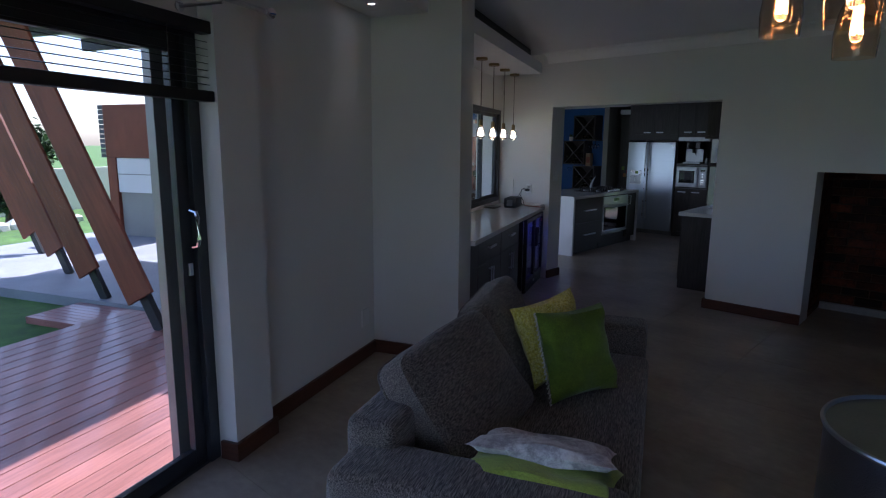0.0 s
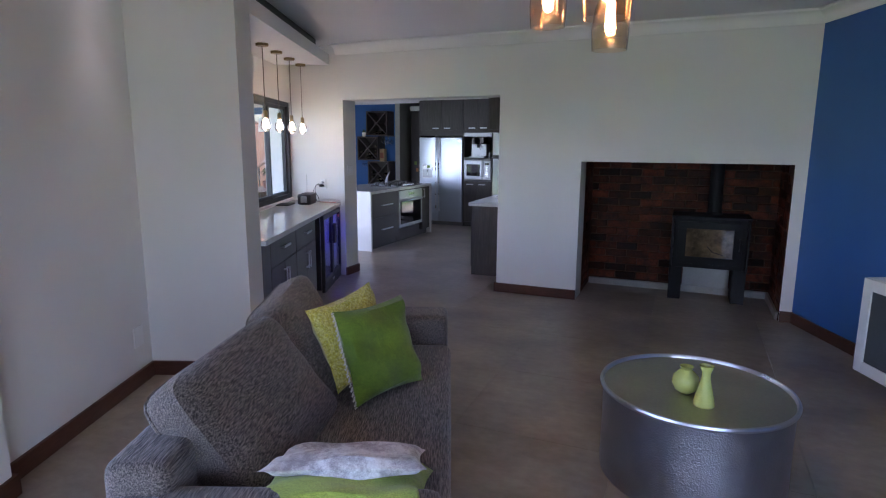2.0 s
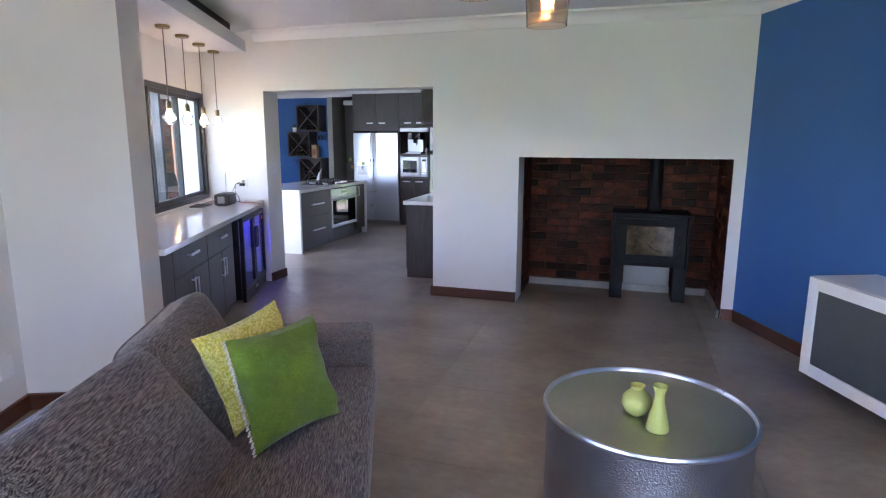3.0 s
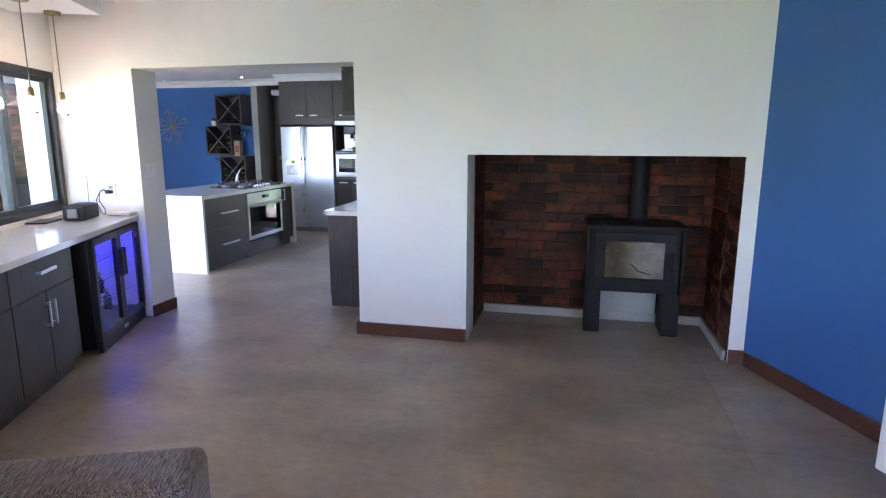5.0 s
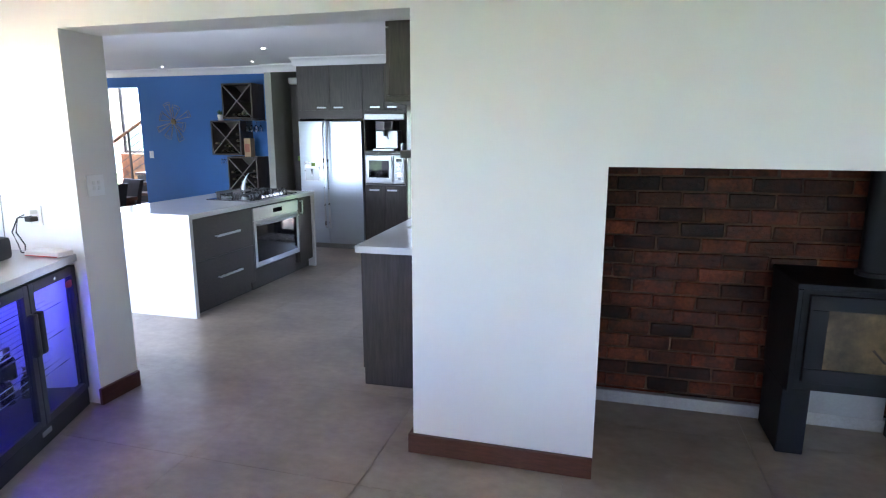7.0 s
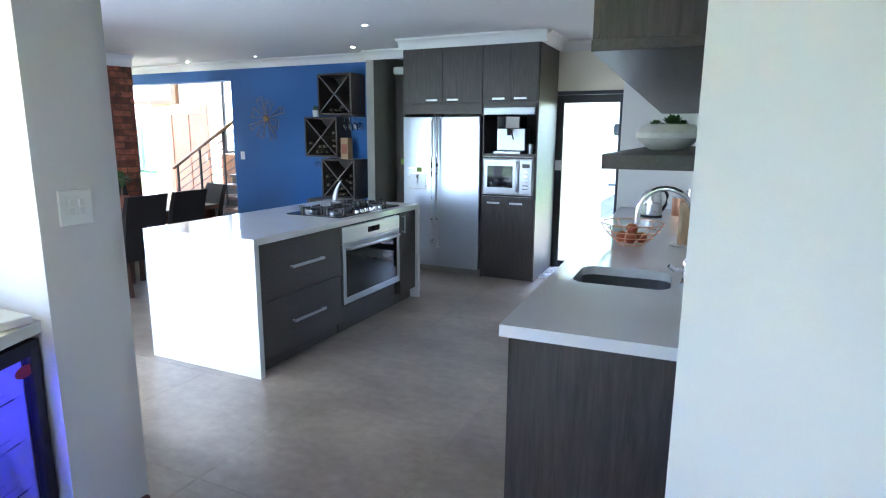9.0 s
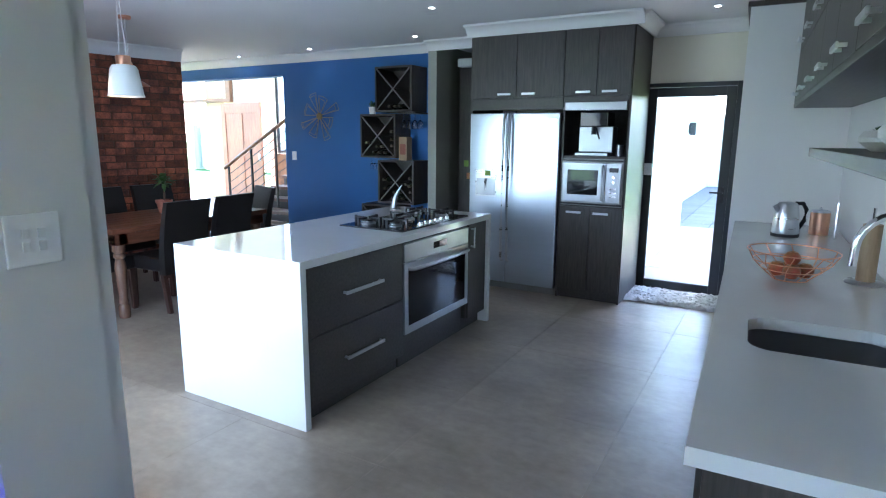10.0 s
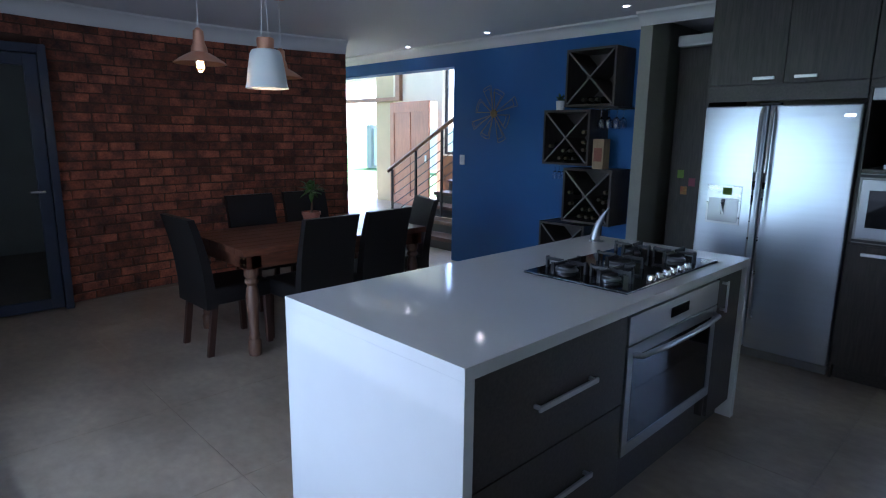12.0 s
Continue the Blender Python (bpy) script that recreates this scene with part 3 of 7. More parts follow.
# window over the bar
w1 = thing("window_1", LR(0.85, 5.16, 0.93), "dark aluminium sliding window above the bar counter", "window", "", "structure")
bx("window_frame", (0, 2.98, -0.04, 0.05, 0, 0.05), M_ALU, w1)
bx("window_frame", (0, 2.98, -0.04, 0.05, 1.105, 1.155), M_ALU, w1)
bx("window_frame", (2.90, 2.98, -0.04, 0.05, 0.05, 1.105), M_ALU, w1)
bx("window_frame", (0, 0.05, -0.04, 0.05, 0.05, 1.105), M_ALU, w1)
for k in range(4):
    x0 = 0.05 + 0.71 * k
    bm = bmesh.new()
    for d in ((x0, x0 + 0.045, -0.02, 0.02, 0.05, 1.105), (x0 + 0.68, x0 + 0.725, -0.02, 0.02, 0.05, 1.105), (x0 + 0.045, x0 + 0.68, -0.02, 0.02, 0.05, 0.09), (x0 + 0.045, x0 + 0.68, -0.02, 0.02, 1.065, 1.105)):
        box(bm, *d, 0.003)
    sh = part("sash", bm, M_ALU, w1, m=pose(0, 0.012 if k % 2 else -0.012, 0))
    pane("pane", (x0 + 0.04, x0 + 0.69, -0.003, 0.003, 0.085, 1.07), sh)

# wide glazing at the other end of the room
w2 = thing("window_2", LR(7.7, 1.2, 0, 90), "tall dark-framed glass doors towards the garden", "window", "", "structure")
for k in range(2):
    leaf_at(w2, pose(1.45 * k, 0, 0), 1.45, 2.3, M_ALU)
# glazing of the dining room towards the garden
w3 = thing("window_3", pose(-6.85, 5.92, 0), "dark-framed glass doors of the dining room", "window", "", "structure")
for k in range(2):
    leaf_at(w3, pose(1.4 * k, 0, 0), 1.4, 2.2, M_ALU)
# glass door in the brick wall
d3 = thing("door_3", pose(-9.06, 6.07, 0, 0, 0, 90), "blue-grey aluminium framed glass door beside the brick wall", "door", "", "structure")
bx("frame_jamb", (1.09, 1.15, -0.06, 0.06, 0, 2.19), M_ALUB, d3)
bx("frame_head", (0, 1.09, -0.06, 0.06, 2.12, 2.19), M_ALUB, d3)
l3 = leaf_at(d3, pose(0.0, -0.03, 0.02), 1.08, 2.09, M_ALUB, 0.09)
part("handle", tube(bmesh.new(), [(1.03, -0.02, 1.0), (1.03, -0.06, 1.0), (0.93, -0.06, 1.0)], 0.009), M_STEEL, l3, smooth=True)
# kitchen door to the passage
d2 = thing("door_2", pose(-3.53, 11.235, 0), "black framed glass kitchen door, shut", "door", "", "structure")
bx("frame_jamb", (0, 0.04, -0.05, 0.05, 0, 2.03), M_ALU, d2)
bx("frame_jamb", (0.82, 0.86, -0.05, 0.05, 0, 2.03), M_ALU, d2)
bx("frame_head", (0.04, 0.82, -0.05, 0.05, 1.99, 2.03), M_ALU, d2)
l2 = leaf_at(d2, pose(0.042, -0.01, 0.012), 0.776, 1.975, M_ALU, 0.085)
part("handle", tube(bmesh.new(), [(0.735, -0.02, 1.0), (0.735, -0.065, 1.0), (0.625, -0.065, 1.0)], 0.009), M_BLACK, l2, smooth=True)
bx("lock_plate", (0.72, 0.75, -0.026, -0.018, 0.9, 1.05), M_BLACK, l2, 0.002)


# ---- small wall fittings ----
def wall_plate(name, m, w, h, label, cat, rockers=1, sockets=0, columns=1):
    t = thing(name, m, label, cat)
    bx("plate", (-w / 2, w / 2, -0.009, 0, -h / 2, h / 2), M_PLATE, t, 0.003)
    for k in range(rockers):
        z = (k - (rockers - 1) / 2) * 0.03
        for c in range(columns):
            x = (c - (columns - 1) / 2) * 0.034
            bx("rocker", (x - 0.008, x + 0.008, -0.013, -0.008, z - 0.011, z + 0.011), M_PLASTIC, t, 0.001)
    for k in range(sockets):
        bm = bmesh.new()
        lathe(bm, [(0, 0), (0.012, 0), (0.012, 0.003), (0, 0.003)], 12, pose(0, -0.009, 0.018 - 0.036 * k, 90))
        part("socket_ring", bm, M_GREY, t)
    return t


wall_plate("light_switch", pose(-3.77, 5.807, 1.275, 0, 0, 90), 0.115, 0.12, "white plastic four-gang light switch in the doorway", "switch", 2, 0, 2)
wall_plate("light_switch", pose(-8.08, 11.10, 1.235), 0.075, 0.115, "white plastic light switch on the blue wall", "switch", 2)
wall_plate("light_switch", pose(-3.44, 11.18, 1.21) @ pose(-0.0, -0.0, 0), 0.07, 0.115, "white plastic light switch beside the kitchen door", "switch", 1)
wall_plate("wall_socket", LR(1.50, 5.195, 0.325), 0.115, 0.135, "white plastic socket low in the nook", "socket", 0, 0)
wall_plate("wall_socket", pose(-4.07, NB, 1.11), 0.075, 0.115, "white plastic double socket above the bar", "socket", 0, 2)
wall_plate("wall_socket", SINK @ pose(-1.72, 6.72, 1.12, 0, 0, -90), 0.115, 0.075, "white plastic socket above the sink counter", "socket", 0, 0)


def downlight(x, y, z):
    t = thing("downlight", pose(x, y, z), "white recessed ceiling downlight, lit", "downlight", "recessed ceiling downlights")
    bm = bmesh.new()
    lathe(bm, [(0.022, 0.0), (0.024, -0.004), (0.036, -0.005), (0.038, 0.0)], 20)
    part("ring", bm, M_PLASTIC, t, smooth=True)
    bm = bmesh.new()
    lathe(bm, [(0, -0.0015), (0.022, -0.0015), (0.022, 0), (0, 0)], 16)
    part("lamp", bm, M_SPOT, t)


for x, y in ((-4.95, 9.52), (-5.83, 10.64), (-7.5, 10.83), (-8.88, 10.94), (-2.87, 10.52)):
    downlight(x, y, H2)
p = LR(1.72, 4.99) @ Vector((0, 0, 0))
downlight(p.x, p.y, 2.55)
spl = bpy.data.lights.new("nook_spot", "SPOT")
spl.energy, spl.spot_size, spl.spot_blend, spl.color, spl.shadow_soft_size = 1.0, radians(64), 1.0, (1.0, 0.9, 0.75), 0.05
spo = new("nook_spot", spl)
spo.matrix_world = look((p.x, p.y, 2.54), (p.x - 0.16, p.y - 0.05, 1.0))

# ---- fireplace ----
fpb = 6.57
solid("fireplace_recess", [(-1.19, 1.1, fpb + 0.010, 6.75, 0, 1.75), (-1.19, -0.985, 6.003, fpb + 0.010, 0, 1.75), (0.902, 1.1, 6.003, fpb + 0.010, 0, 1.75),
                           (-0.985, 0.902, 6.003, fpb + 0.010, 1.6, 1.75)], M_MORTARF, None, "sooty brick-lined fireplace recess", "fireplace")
recess = bpy.data.objects["fireplace_recess"]
solid("hearth_kerb", [(-0.972, 0.886, fpb - 0.05, fpb - 0.012, 0.0, 0.072)], M_KERB, None, "low pale grey tile kerb along the hearth", "kerb", bev=0.004)
solid("hearth_kerb_side", [(0.86, 0.887, 5.72, fpb - 0.05, 0.0, 0.072)], M_KERB, None, "low pale grey tile kerb at the hearth side", "kerb", bev=0.004)


def stove():
    t = thing("wood_stove", pose(0.27, 6.33, 0), "black steel wood stove on two slab legs, unlit", "stove")
    bm = box(bmesh.new(), -0.34, 0.34, -0.19, 0.19, 0.35, 0.86, 0.008)
    part("body", bm, M_STOVE, t)
    for x in (-0.352, 0.352):
        bx("side_cheek", (x - 0.011, x + 0.011, -0.235, 0.19, 0.35, 0.86), M_STOVE, t, 0.003)
    bx("top_plate", (-0.368, 0.368, -0.24, 0.20, 0.862, 0.888), M_STOVE, t, 0.006)
    for x in (-0.30, 0.30):
        bx("leg", (x - 0.062, x + 0.062, -0.17, 0.17, 0.0, 0.349), M_STOVE, t, 0.006)
    bm = bmesh.new()
    for d in ((-0.30, 0.30, -0.216, -0.192, 0.40, 0.47), (-0.30, 0.30, -0.216, -0.192, 0.76, 0.83), (-0.30, -0.22, -0.216, -0.192, 0.47, 0.76), (0.22, 0.30, -0.216, -0.192, 0.47, 0.76)):
        box(bm, *d, 0.003)
    dr = part("door", bm, M_STOVE, t)
    bx("window", (-0.225, 0.225, -0.207, -0.200, 0.465, 0.765), M_FIREGLASS, dr, 0, "brown glass with the room's pale reflection painted in")
    part("charred_log", tube(bmesh.new(), [(-0.02, -0.2085, 0.585), (0.03, -0.2085, 0.53), (0.13, -0.2085, 0.50)], 0.006, 6), M_SOIL, dr, "charred log behind the glass", smooth=True)
    part("handle", tube(bmesh.new(), [(0.275, -0.215, 0.56), (0.275, -0.25, 0.56), (0.275, -0.25, 0.67), (0.275, -0.215, 0.67)], 0.008), M_BLACK, dr, smooth=True)
    bx("heat_shield", (-0.23, 0.23, 0.17, 0.185, 0.08, 0.34), M_ALUG, t)
    bm = bmesh.new()
    lathe(bm, [(0.078, 0.89), (0.078, 0.91), (0.066, 0.915), (0.066, 1.595), (0, 1.595), (0, 0.889)], 28, pose(0.03, 0.03, 0))
    part("flue_pipe", bm, M_STOVE, t, smooth=True)


stove()


# ---- bar ----
def handle_bar(parent, m, length=0.14, vertical=False, material=None):
    """A flat bar handle in front of y = 0, centred."""
    bm = bmesh.new()
    L = length / 2
    if vertical:
        box(bm, -0.007, 0.007, -0.032, -0.024, -L, L, 0.002)
        for z in (-L + 0.012, L - 0.012):
            box(bm, -0.006, 0.006, -0.026, 0.0, z - 0.006, z + 0.006)
    else:
        box(bm, -L, L, -0.034, -0.024, -0.010, 0.010, 0.003)
        for x in (-L + 0.012, L - 0.012):
            box(bm, x - 0.006, x + 0.006, -0.026, 0.0, -0.006, 0.006)
    return part("handle", bm, material or M_STEEL, parent, "brushed steel bar handle", m)


bm = bmesh.new()
prism(bm, [(-1.055, 4.455), (1.838, 4.455), (2.098, 5.098), (-1.055, 5.098)], 0.86, 0.90)
bt = part("bar_worktop", bm, M_QUARTZ)
bt.matrix_world = LRM
tagged(bt, "white quartz worktop along the bar window", "worktop")


def bar_unit(s0, s1, label):
    w = abs(s1 - s0) - 0.004
    t = thing("bar_cabinet", LR(max(s0, s1), 4.50, 0), label, "cabinet", "bar cabinets")
    bx("carcass", (0, w, 0.02, 0.55, 0.10, 0.858), M_DARK, t, 0.002)
    bx("toe_kick", (0, w, 0.06, 0.5, 0.0, 0.099), M_DARKH, t, 0.001)
    dr = bx("drawer_front", (0.003, w - 0.003, 0.0, 0.019, 0.64, 0.852), M_DARK, t, 0.002)
    handle_bar(dr, pose(w / 2, 0, 0.765), 0.19)
    for k in range(2):
        x0, x1 = 0.003 + k * w / 2, (k + 1) * w / 2 - 0.003
        d = bx("door", (x0, x1, 0.0, 0.019, 0.105, 0.635), M_DARK, t, 0.002)
        handle_bar(d, pose(w / 2 + (0.035 if k else -0.035), 0, 0.50), 0.16, True)


bar_unit(0.82, 0.08, "dark veneer bar cabinet with drawer and two doors")
bar_unit(0.08, -0.66, "dark veneer bar cabinet with drawer and two doors")


fl = bx("bar_filler", (-1.055, -0.824, 4.50, 5.05, 0.0, 0.857), M_DARK, None, 0.002)
fl.matrix_world = LRM
tagged(fl, "plain dark veneer filler panel at the end of the bar", "panel")


def bottle(name, m, label, group, foil=True, r=0.037, hgt=0.30):
    t = thing(name, m, label, "bottle", group)
    bm = bmesh.new()
    lathe(bm, [(0, 0), (r, 0.0), (r, hgt * 0.6), (r * 0.8, hgt * 0.68), (0.014, hgt * 0.76), (0.014, hgt), (0, hgt)], 14)
    part("glass_body", bm, M_BOTTLE, t, smooth=True)
    bm = bmesh.new()
    lathe(bm, [(0.0155, hgt * 0.80), (0.0155, hgt + 0.002), (0, hgt + 0.003)], 12)
    part("foil", bm, M_FOIL, t, smooth=True)
    return t


def wine_fridge():
    t = thing("wine_fridge", LR(-0.905, 4.468, 0), "black two-door glass drinks fridge glowing blue inside", "fridge")
    W, D, H = 0.93, 0.56, 0.845
    bm = bmesh.new()
    for d in ((0, 0.03, 0.045, D, 0.03, H), (W - 0.03, W, 0.045, D, 0.03, H), (0.03, W - 0.03, D - 0.03, D, 0.03, H), (0.03, W - 0.03, 0.045, D - 0.03, H - 0.04, H), (0.03, W - 0.03, 0.045, D - 0.03, 0.03, 0.12)):
        box(bm, *d, 0.002)
    part("body", bm, M_BLACK, t)
    lb = bmesh.new()
    for d in ((0.031, W - 0.031, D - 0.036, D - 0.031, 0.121, H - 0.041), (0.031, 0.036, 0.05, D - 0.037, 0.121, H - 0.041), (W - 0.036, W - 0.031, 0.05, D - 0.037, 0.121, H - 0.041)):
        box(lb, *d)
    part("liner", lb, M_PLASTIC, t, "white inner liner lit blue")
    bx("base_grille", (0.01, W - 0.01, 0.005, 0.04, 0.0, 0.10), M_BPLAST, t, 0.004)
    bx("badge", (W / 2 - 0.04, W / 2 + 0.04, 0.0, 0.006, 0.055, 0.08), M_ALUG, t, 0.002)
    for k in range(2):
        x0 = 0.004 + k * (W / 2)
        w = W / 2 - 0.008
        b2 = bmesh.new()
        for d in ((x0, x0 + 0.04, 0, 0.038, 0.105, H - 0.005), (x0 + w - 0.04, x0 + w, 0, 0.038, 0.105, H - 0.005), (x0 + 0.04, x0 + w - 0.04, 0, 0.038, 0.105, 0.145), (x0 + 0.04, x0 + w - 0.04, 0, 0.038, H - 0.055, H - 0.005)):
            box(b2, *d, 0.003)
        d = part("door", b2, M_BLACK, t)
        pane("pane", (x0 + 0.035, x0 + w - 0.035, 0.012, 0.018, 0.14, H - 0.05), d, M_MILK)
        lb = bmesh.new()
        lathe(lb, [(0, 0), (0.008, 0), (0.008, 0.004), (0, 0.004)], 10, pose(x0 + w / 2, -0.001, H - 0.03, 90))
        part("lock", lb, M_CHROME, d)
        hx = x0 + w - 0.022 if k == 0 else x0 + 0.022
        bx("grip", (hx - 0.022, hx + 0.022, -0.035, 0.0, 0.48, 0.70), M_BPLAST, d, 0.012)
        bx("led_strip", (x0 + 0.05, x0 + w - 0.05, 0.26, 0.275, H - 0.052, H - 0.043), M_LED, t, 0)
    bb = bmesh.new()
    lathe(bb, [(0, 0), (0.05, 0), (0.05, 0.002), (0, 0.002)], 20, pose(W - 0.07, 0.0095, H - 0.10, 90) @ Matrix.Diagonal((0.8, 0.42, 1, 1)))
    part("round_badge", bb, M_RED, t, "small red oval badge")
    for z in (0.30, 0.48, 0.64):
        sb = bmesh.new()
        for k in range(9):
            tube(sb, [(0.035, 0.07 + 0.05 * k, z), (W - 0.035, 0.07 + 0.05 * k, z)], 0.003, 5)
        part("shelf", sb, M_CHROME, t)
    return t


wine_fridge()
rr = random.Random(3)
for k in range(9):
    z = (0.135, 0.305, 0.305, 0.135)[k % 4]
    bottle("wine_bottle", LR(-0.98 - 0.09 * k, 4.70 + 0.10 * rr.random(), z if z > 0.2 else 0.121), "dark wine bottle inside the drinks fridge", "bottles in the drinks fridge", r=0.033, hgt=0.165 if z > 0.2 else 0.17)

# dropped box over the bar, with four pendants
solid("pelmet", [sbox(-1.57, 1.06, 4.50, 5.10, 2.46, 2.575)], M_CEIL, LRM, "white dropped box hung under the ceiling above the bar", "ceiling box", "structure")
# solid black block gives the gap over the box its shadow
solid("pelmet_neck", [sbox(-1.48, 1.06, 4.62, 5.10, 2.575, H1)], M_BLACK, LRM, "black block painting the shadow in the gap above the dropped box", "ceiling box", "structure")


def bar_pendant(s):
    t = thing("bar_pendant", LR(s, 4.80, 0), "bare globe filament bulb on a cord, lit", "pendant lamp", "filament pendants over the bar")
    bm = bmesh.new()
    lathe(bm, [(0, 2.459), (0.055, 2.459), (0.055, 2.442), (0.05, 2.436), (0, 2.436)], 20)
    part("canopy", bm, M_BRASS, t, smooth=True)
    part("cord", tube(bmesh.new(), [(0, 0, 2.437), (0, 0, 1.88)], 0.004, 6), M_CORD, t)
    bm = bmesh.new()
    lathe(bm, [(0, 1.885), (0.012, 1.885), (0.019, 1.875), (0.021, 1.825), (0.017, 1.82), (0, 1.82)], 16)
    part("holder", bm, M_BRASS, t, smooth=True)
    bm = bmesh.new()
    lathe(bm, [(0.015, 1.822), (0.018, 1.81), (0.040, 1.785), (0.048, 1.752), (0.042, 1.722), (0.022, 1.704), (0, 1.70)], 20)
    g = part("bulb", bm, M_GLASS, t, smooth=True)
    g.visible_shadow = False
    bm = bmesh.new()
    for k in range(6):
        a = k * math.pi / 3
        tube(bm, [(0.010 * math.cos(a), 0.010 * math.sin(a), 1.80), (0.016 * math.cos(a), 0.016 * math.sin(a), 1.735)], 0.0045, 5)
    part("filament", bm, M_FILW, t)


for s in (-0.17, -0.60, -1.04, -1.49):
    bar_pendant(s)

# things on the bar
af = thing("portable_speaker", pose(-4.06, 5.33, 0.90, 0, 0, 112), "black oblong portable speaker standing on the bar worktop", "speaker")
bm = bmesh.new()
box(bm, -0.15, 0.15, -0.08, 0.08, 0.0, 0.125, 0.03)
part("body", bm, M_BPLAST, af, smooth=True)
bx("side_grip", (-0.165, -0.148, -0.035, 0.035, 0.03, 0.10), M_ALUG, af, 0.006)
bx("top_panel", (-0.09, 0.09, -0.045, 0.045, 0.125, 0.130), M_BLACK, af, 0.002)
rt = thing("router", pose(-3.935, 5.60, 0.90, 0, 0, 0), "flat white and grey router lying on the bar worktop", "router")
bx("case", (-0.10, 0.13, -0.05, 0.05, 0.004, 0.032), M_PLASTIC, rt, 0.006)
bx("front_strip", (-0.095, 0.125, -0.052, -0.048, 0.005, 0.010), M_RED, rt, 0.001)
for k in (0, 1):
    bm = bmesh.new()
    y = NB - 0.012
    tube(bm, [(-4.08 + 0.02 * k, y - 0.03, 1.13 - 0.02 * k), (-4.13, y - 0.06, 1.10), (-4.17 + 0.03 * k, y - 0.07, 1.02), (-4.15 + 0.05 * k, y - 0.06, 0.95), (-4.11 + 0.03 * k, y - 0.08, 0.91), (-4.05, y - 0.06, 0.906)], 0.004, 6)
    c = part("power_cable", bm, M_BPLAST, smooth=True)
    tagged(c, "thin black power cable hanging from the socket", "cable")
    pl = bx("power_plug", (-4.10 + 0.0 * k, -4.055, y - 0.045, y + 0.002, 1.118 - 0.04 * k, 1.145 - 0.04 * k), M_PLASTIC if k == 0 else M_BPLAST, None, 0.005)
    tagged(pl, "plug pushed into the wall socket above the bar", "plug")
an = part("antenna", tube(bmesh.new(), [(-4.30, NB - 0.03, 0.90), (-4.30, NB - 0.02, 1.22)], 0.003, 6), M_GREY)
tagged(an, "thin upright wire aerial against the wall", "aerial")
cb = part("flat_tray", box(bmesh.new(), -0.13, 0.13, -0.10, 0.10, 0, 0.012, 0.004), M_BPLAST)
cb.matrix_world = pose(-4.24, 5.12, 0.90, 0, 0, 112)
tagged(cb, "flat black tray lying by the window", "tray")


# ---- sofa and cushions ----
def pillow_mesh(bm, w, h, t, n=16, m=None, pinch=0.10, seed=0, flat=0.45):
    """A filled cushion in the x-z plane, thickness along y."""
    rg = random.Random(seed)
    ph = [rg.uniform(0, 6.28) for _ in range(4)]
    grid = {}
    for side in (1, -1):
        for i in range(n + 1):
            for j in range(n + 1):
                u, v = 2 * i / n - 1, 2 * j / n - 1
                edge = i in (0, n) or j in (0, n)
                if edge and side == -1:
                    grid[side, i, j] = grid[1, i, j]
                    continue
                x = u * (w / 2) * (1 - pinch * (1 - v * v) * abs(u) ** 3)
                z = v * (h / 2) * (1 - pinch * (1 - u * u) * abs(v) ** 3)
                th = 0 if edge else t / 2 * ((1 - u ** 4) * (1 - v ** 4)) ** flat
                wob = 0.010 * math.sin(5 * u + ph[0]) * math.sin(4 * v + ph[1]) + 0.006 * math.sin(9 * v + ph[2] + 3 * u)
                grid[side, i, j] = bm.verts.new((x, side * (th + (0 if edge else wob)), z))
    for side in (1, -1):
        for i in range(n):
            for j in range(n):
                q = [grid[side, i, j], grid[side, i + 1, j], grid[side, i + 1, j + 1], grid[side, i, j + 1]]
                try:
                    bm.faces.new(q if side == -1 else q[::-1])
                except ValueError:
                    pass
    if m is not None:
        bmesh.ops.transform(bm, matrix=m, verts=list(dict.fromkeys(grid.values())))
    return bm


def rounded(bm, x0, x1, y0, y1, z0, z1, r):
    box(bm, x0, x1, y0, y1, z0, z1)
    bmesh.ops.bevel(bm, geom=bm.edges[:], offset=r, segments=4, profile=0.6, affect="EDGES")
    return bm


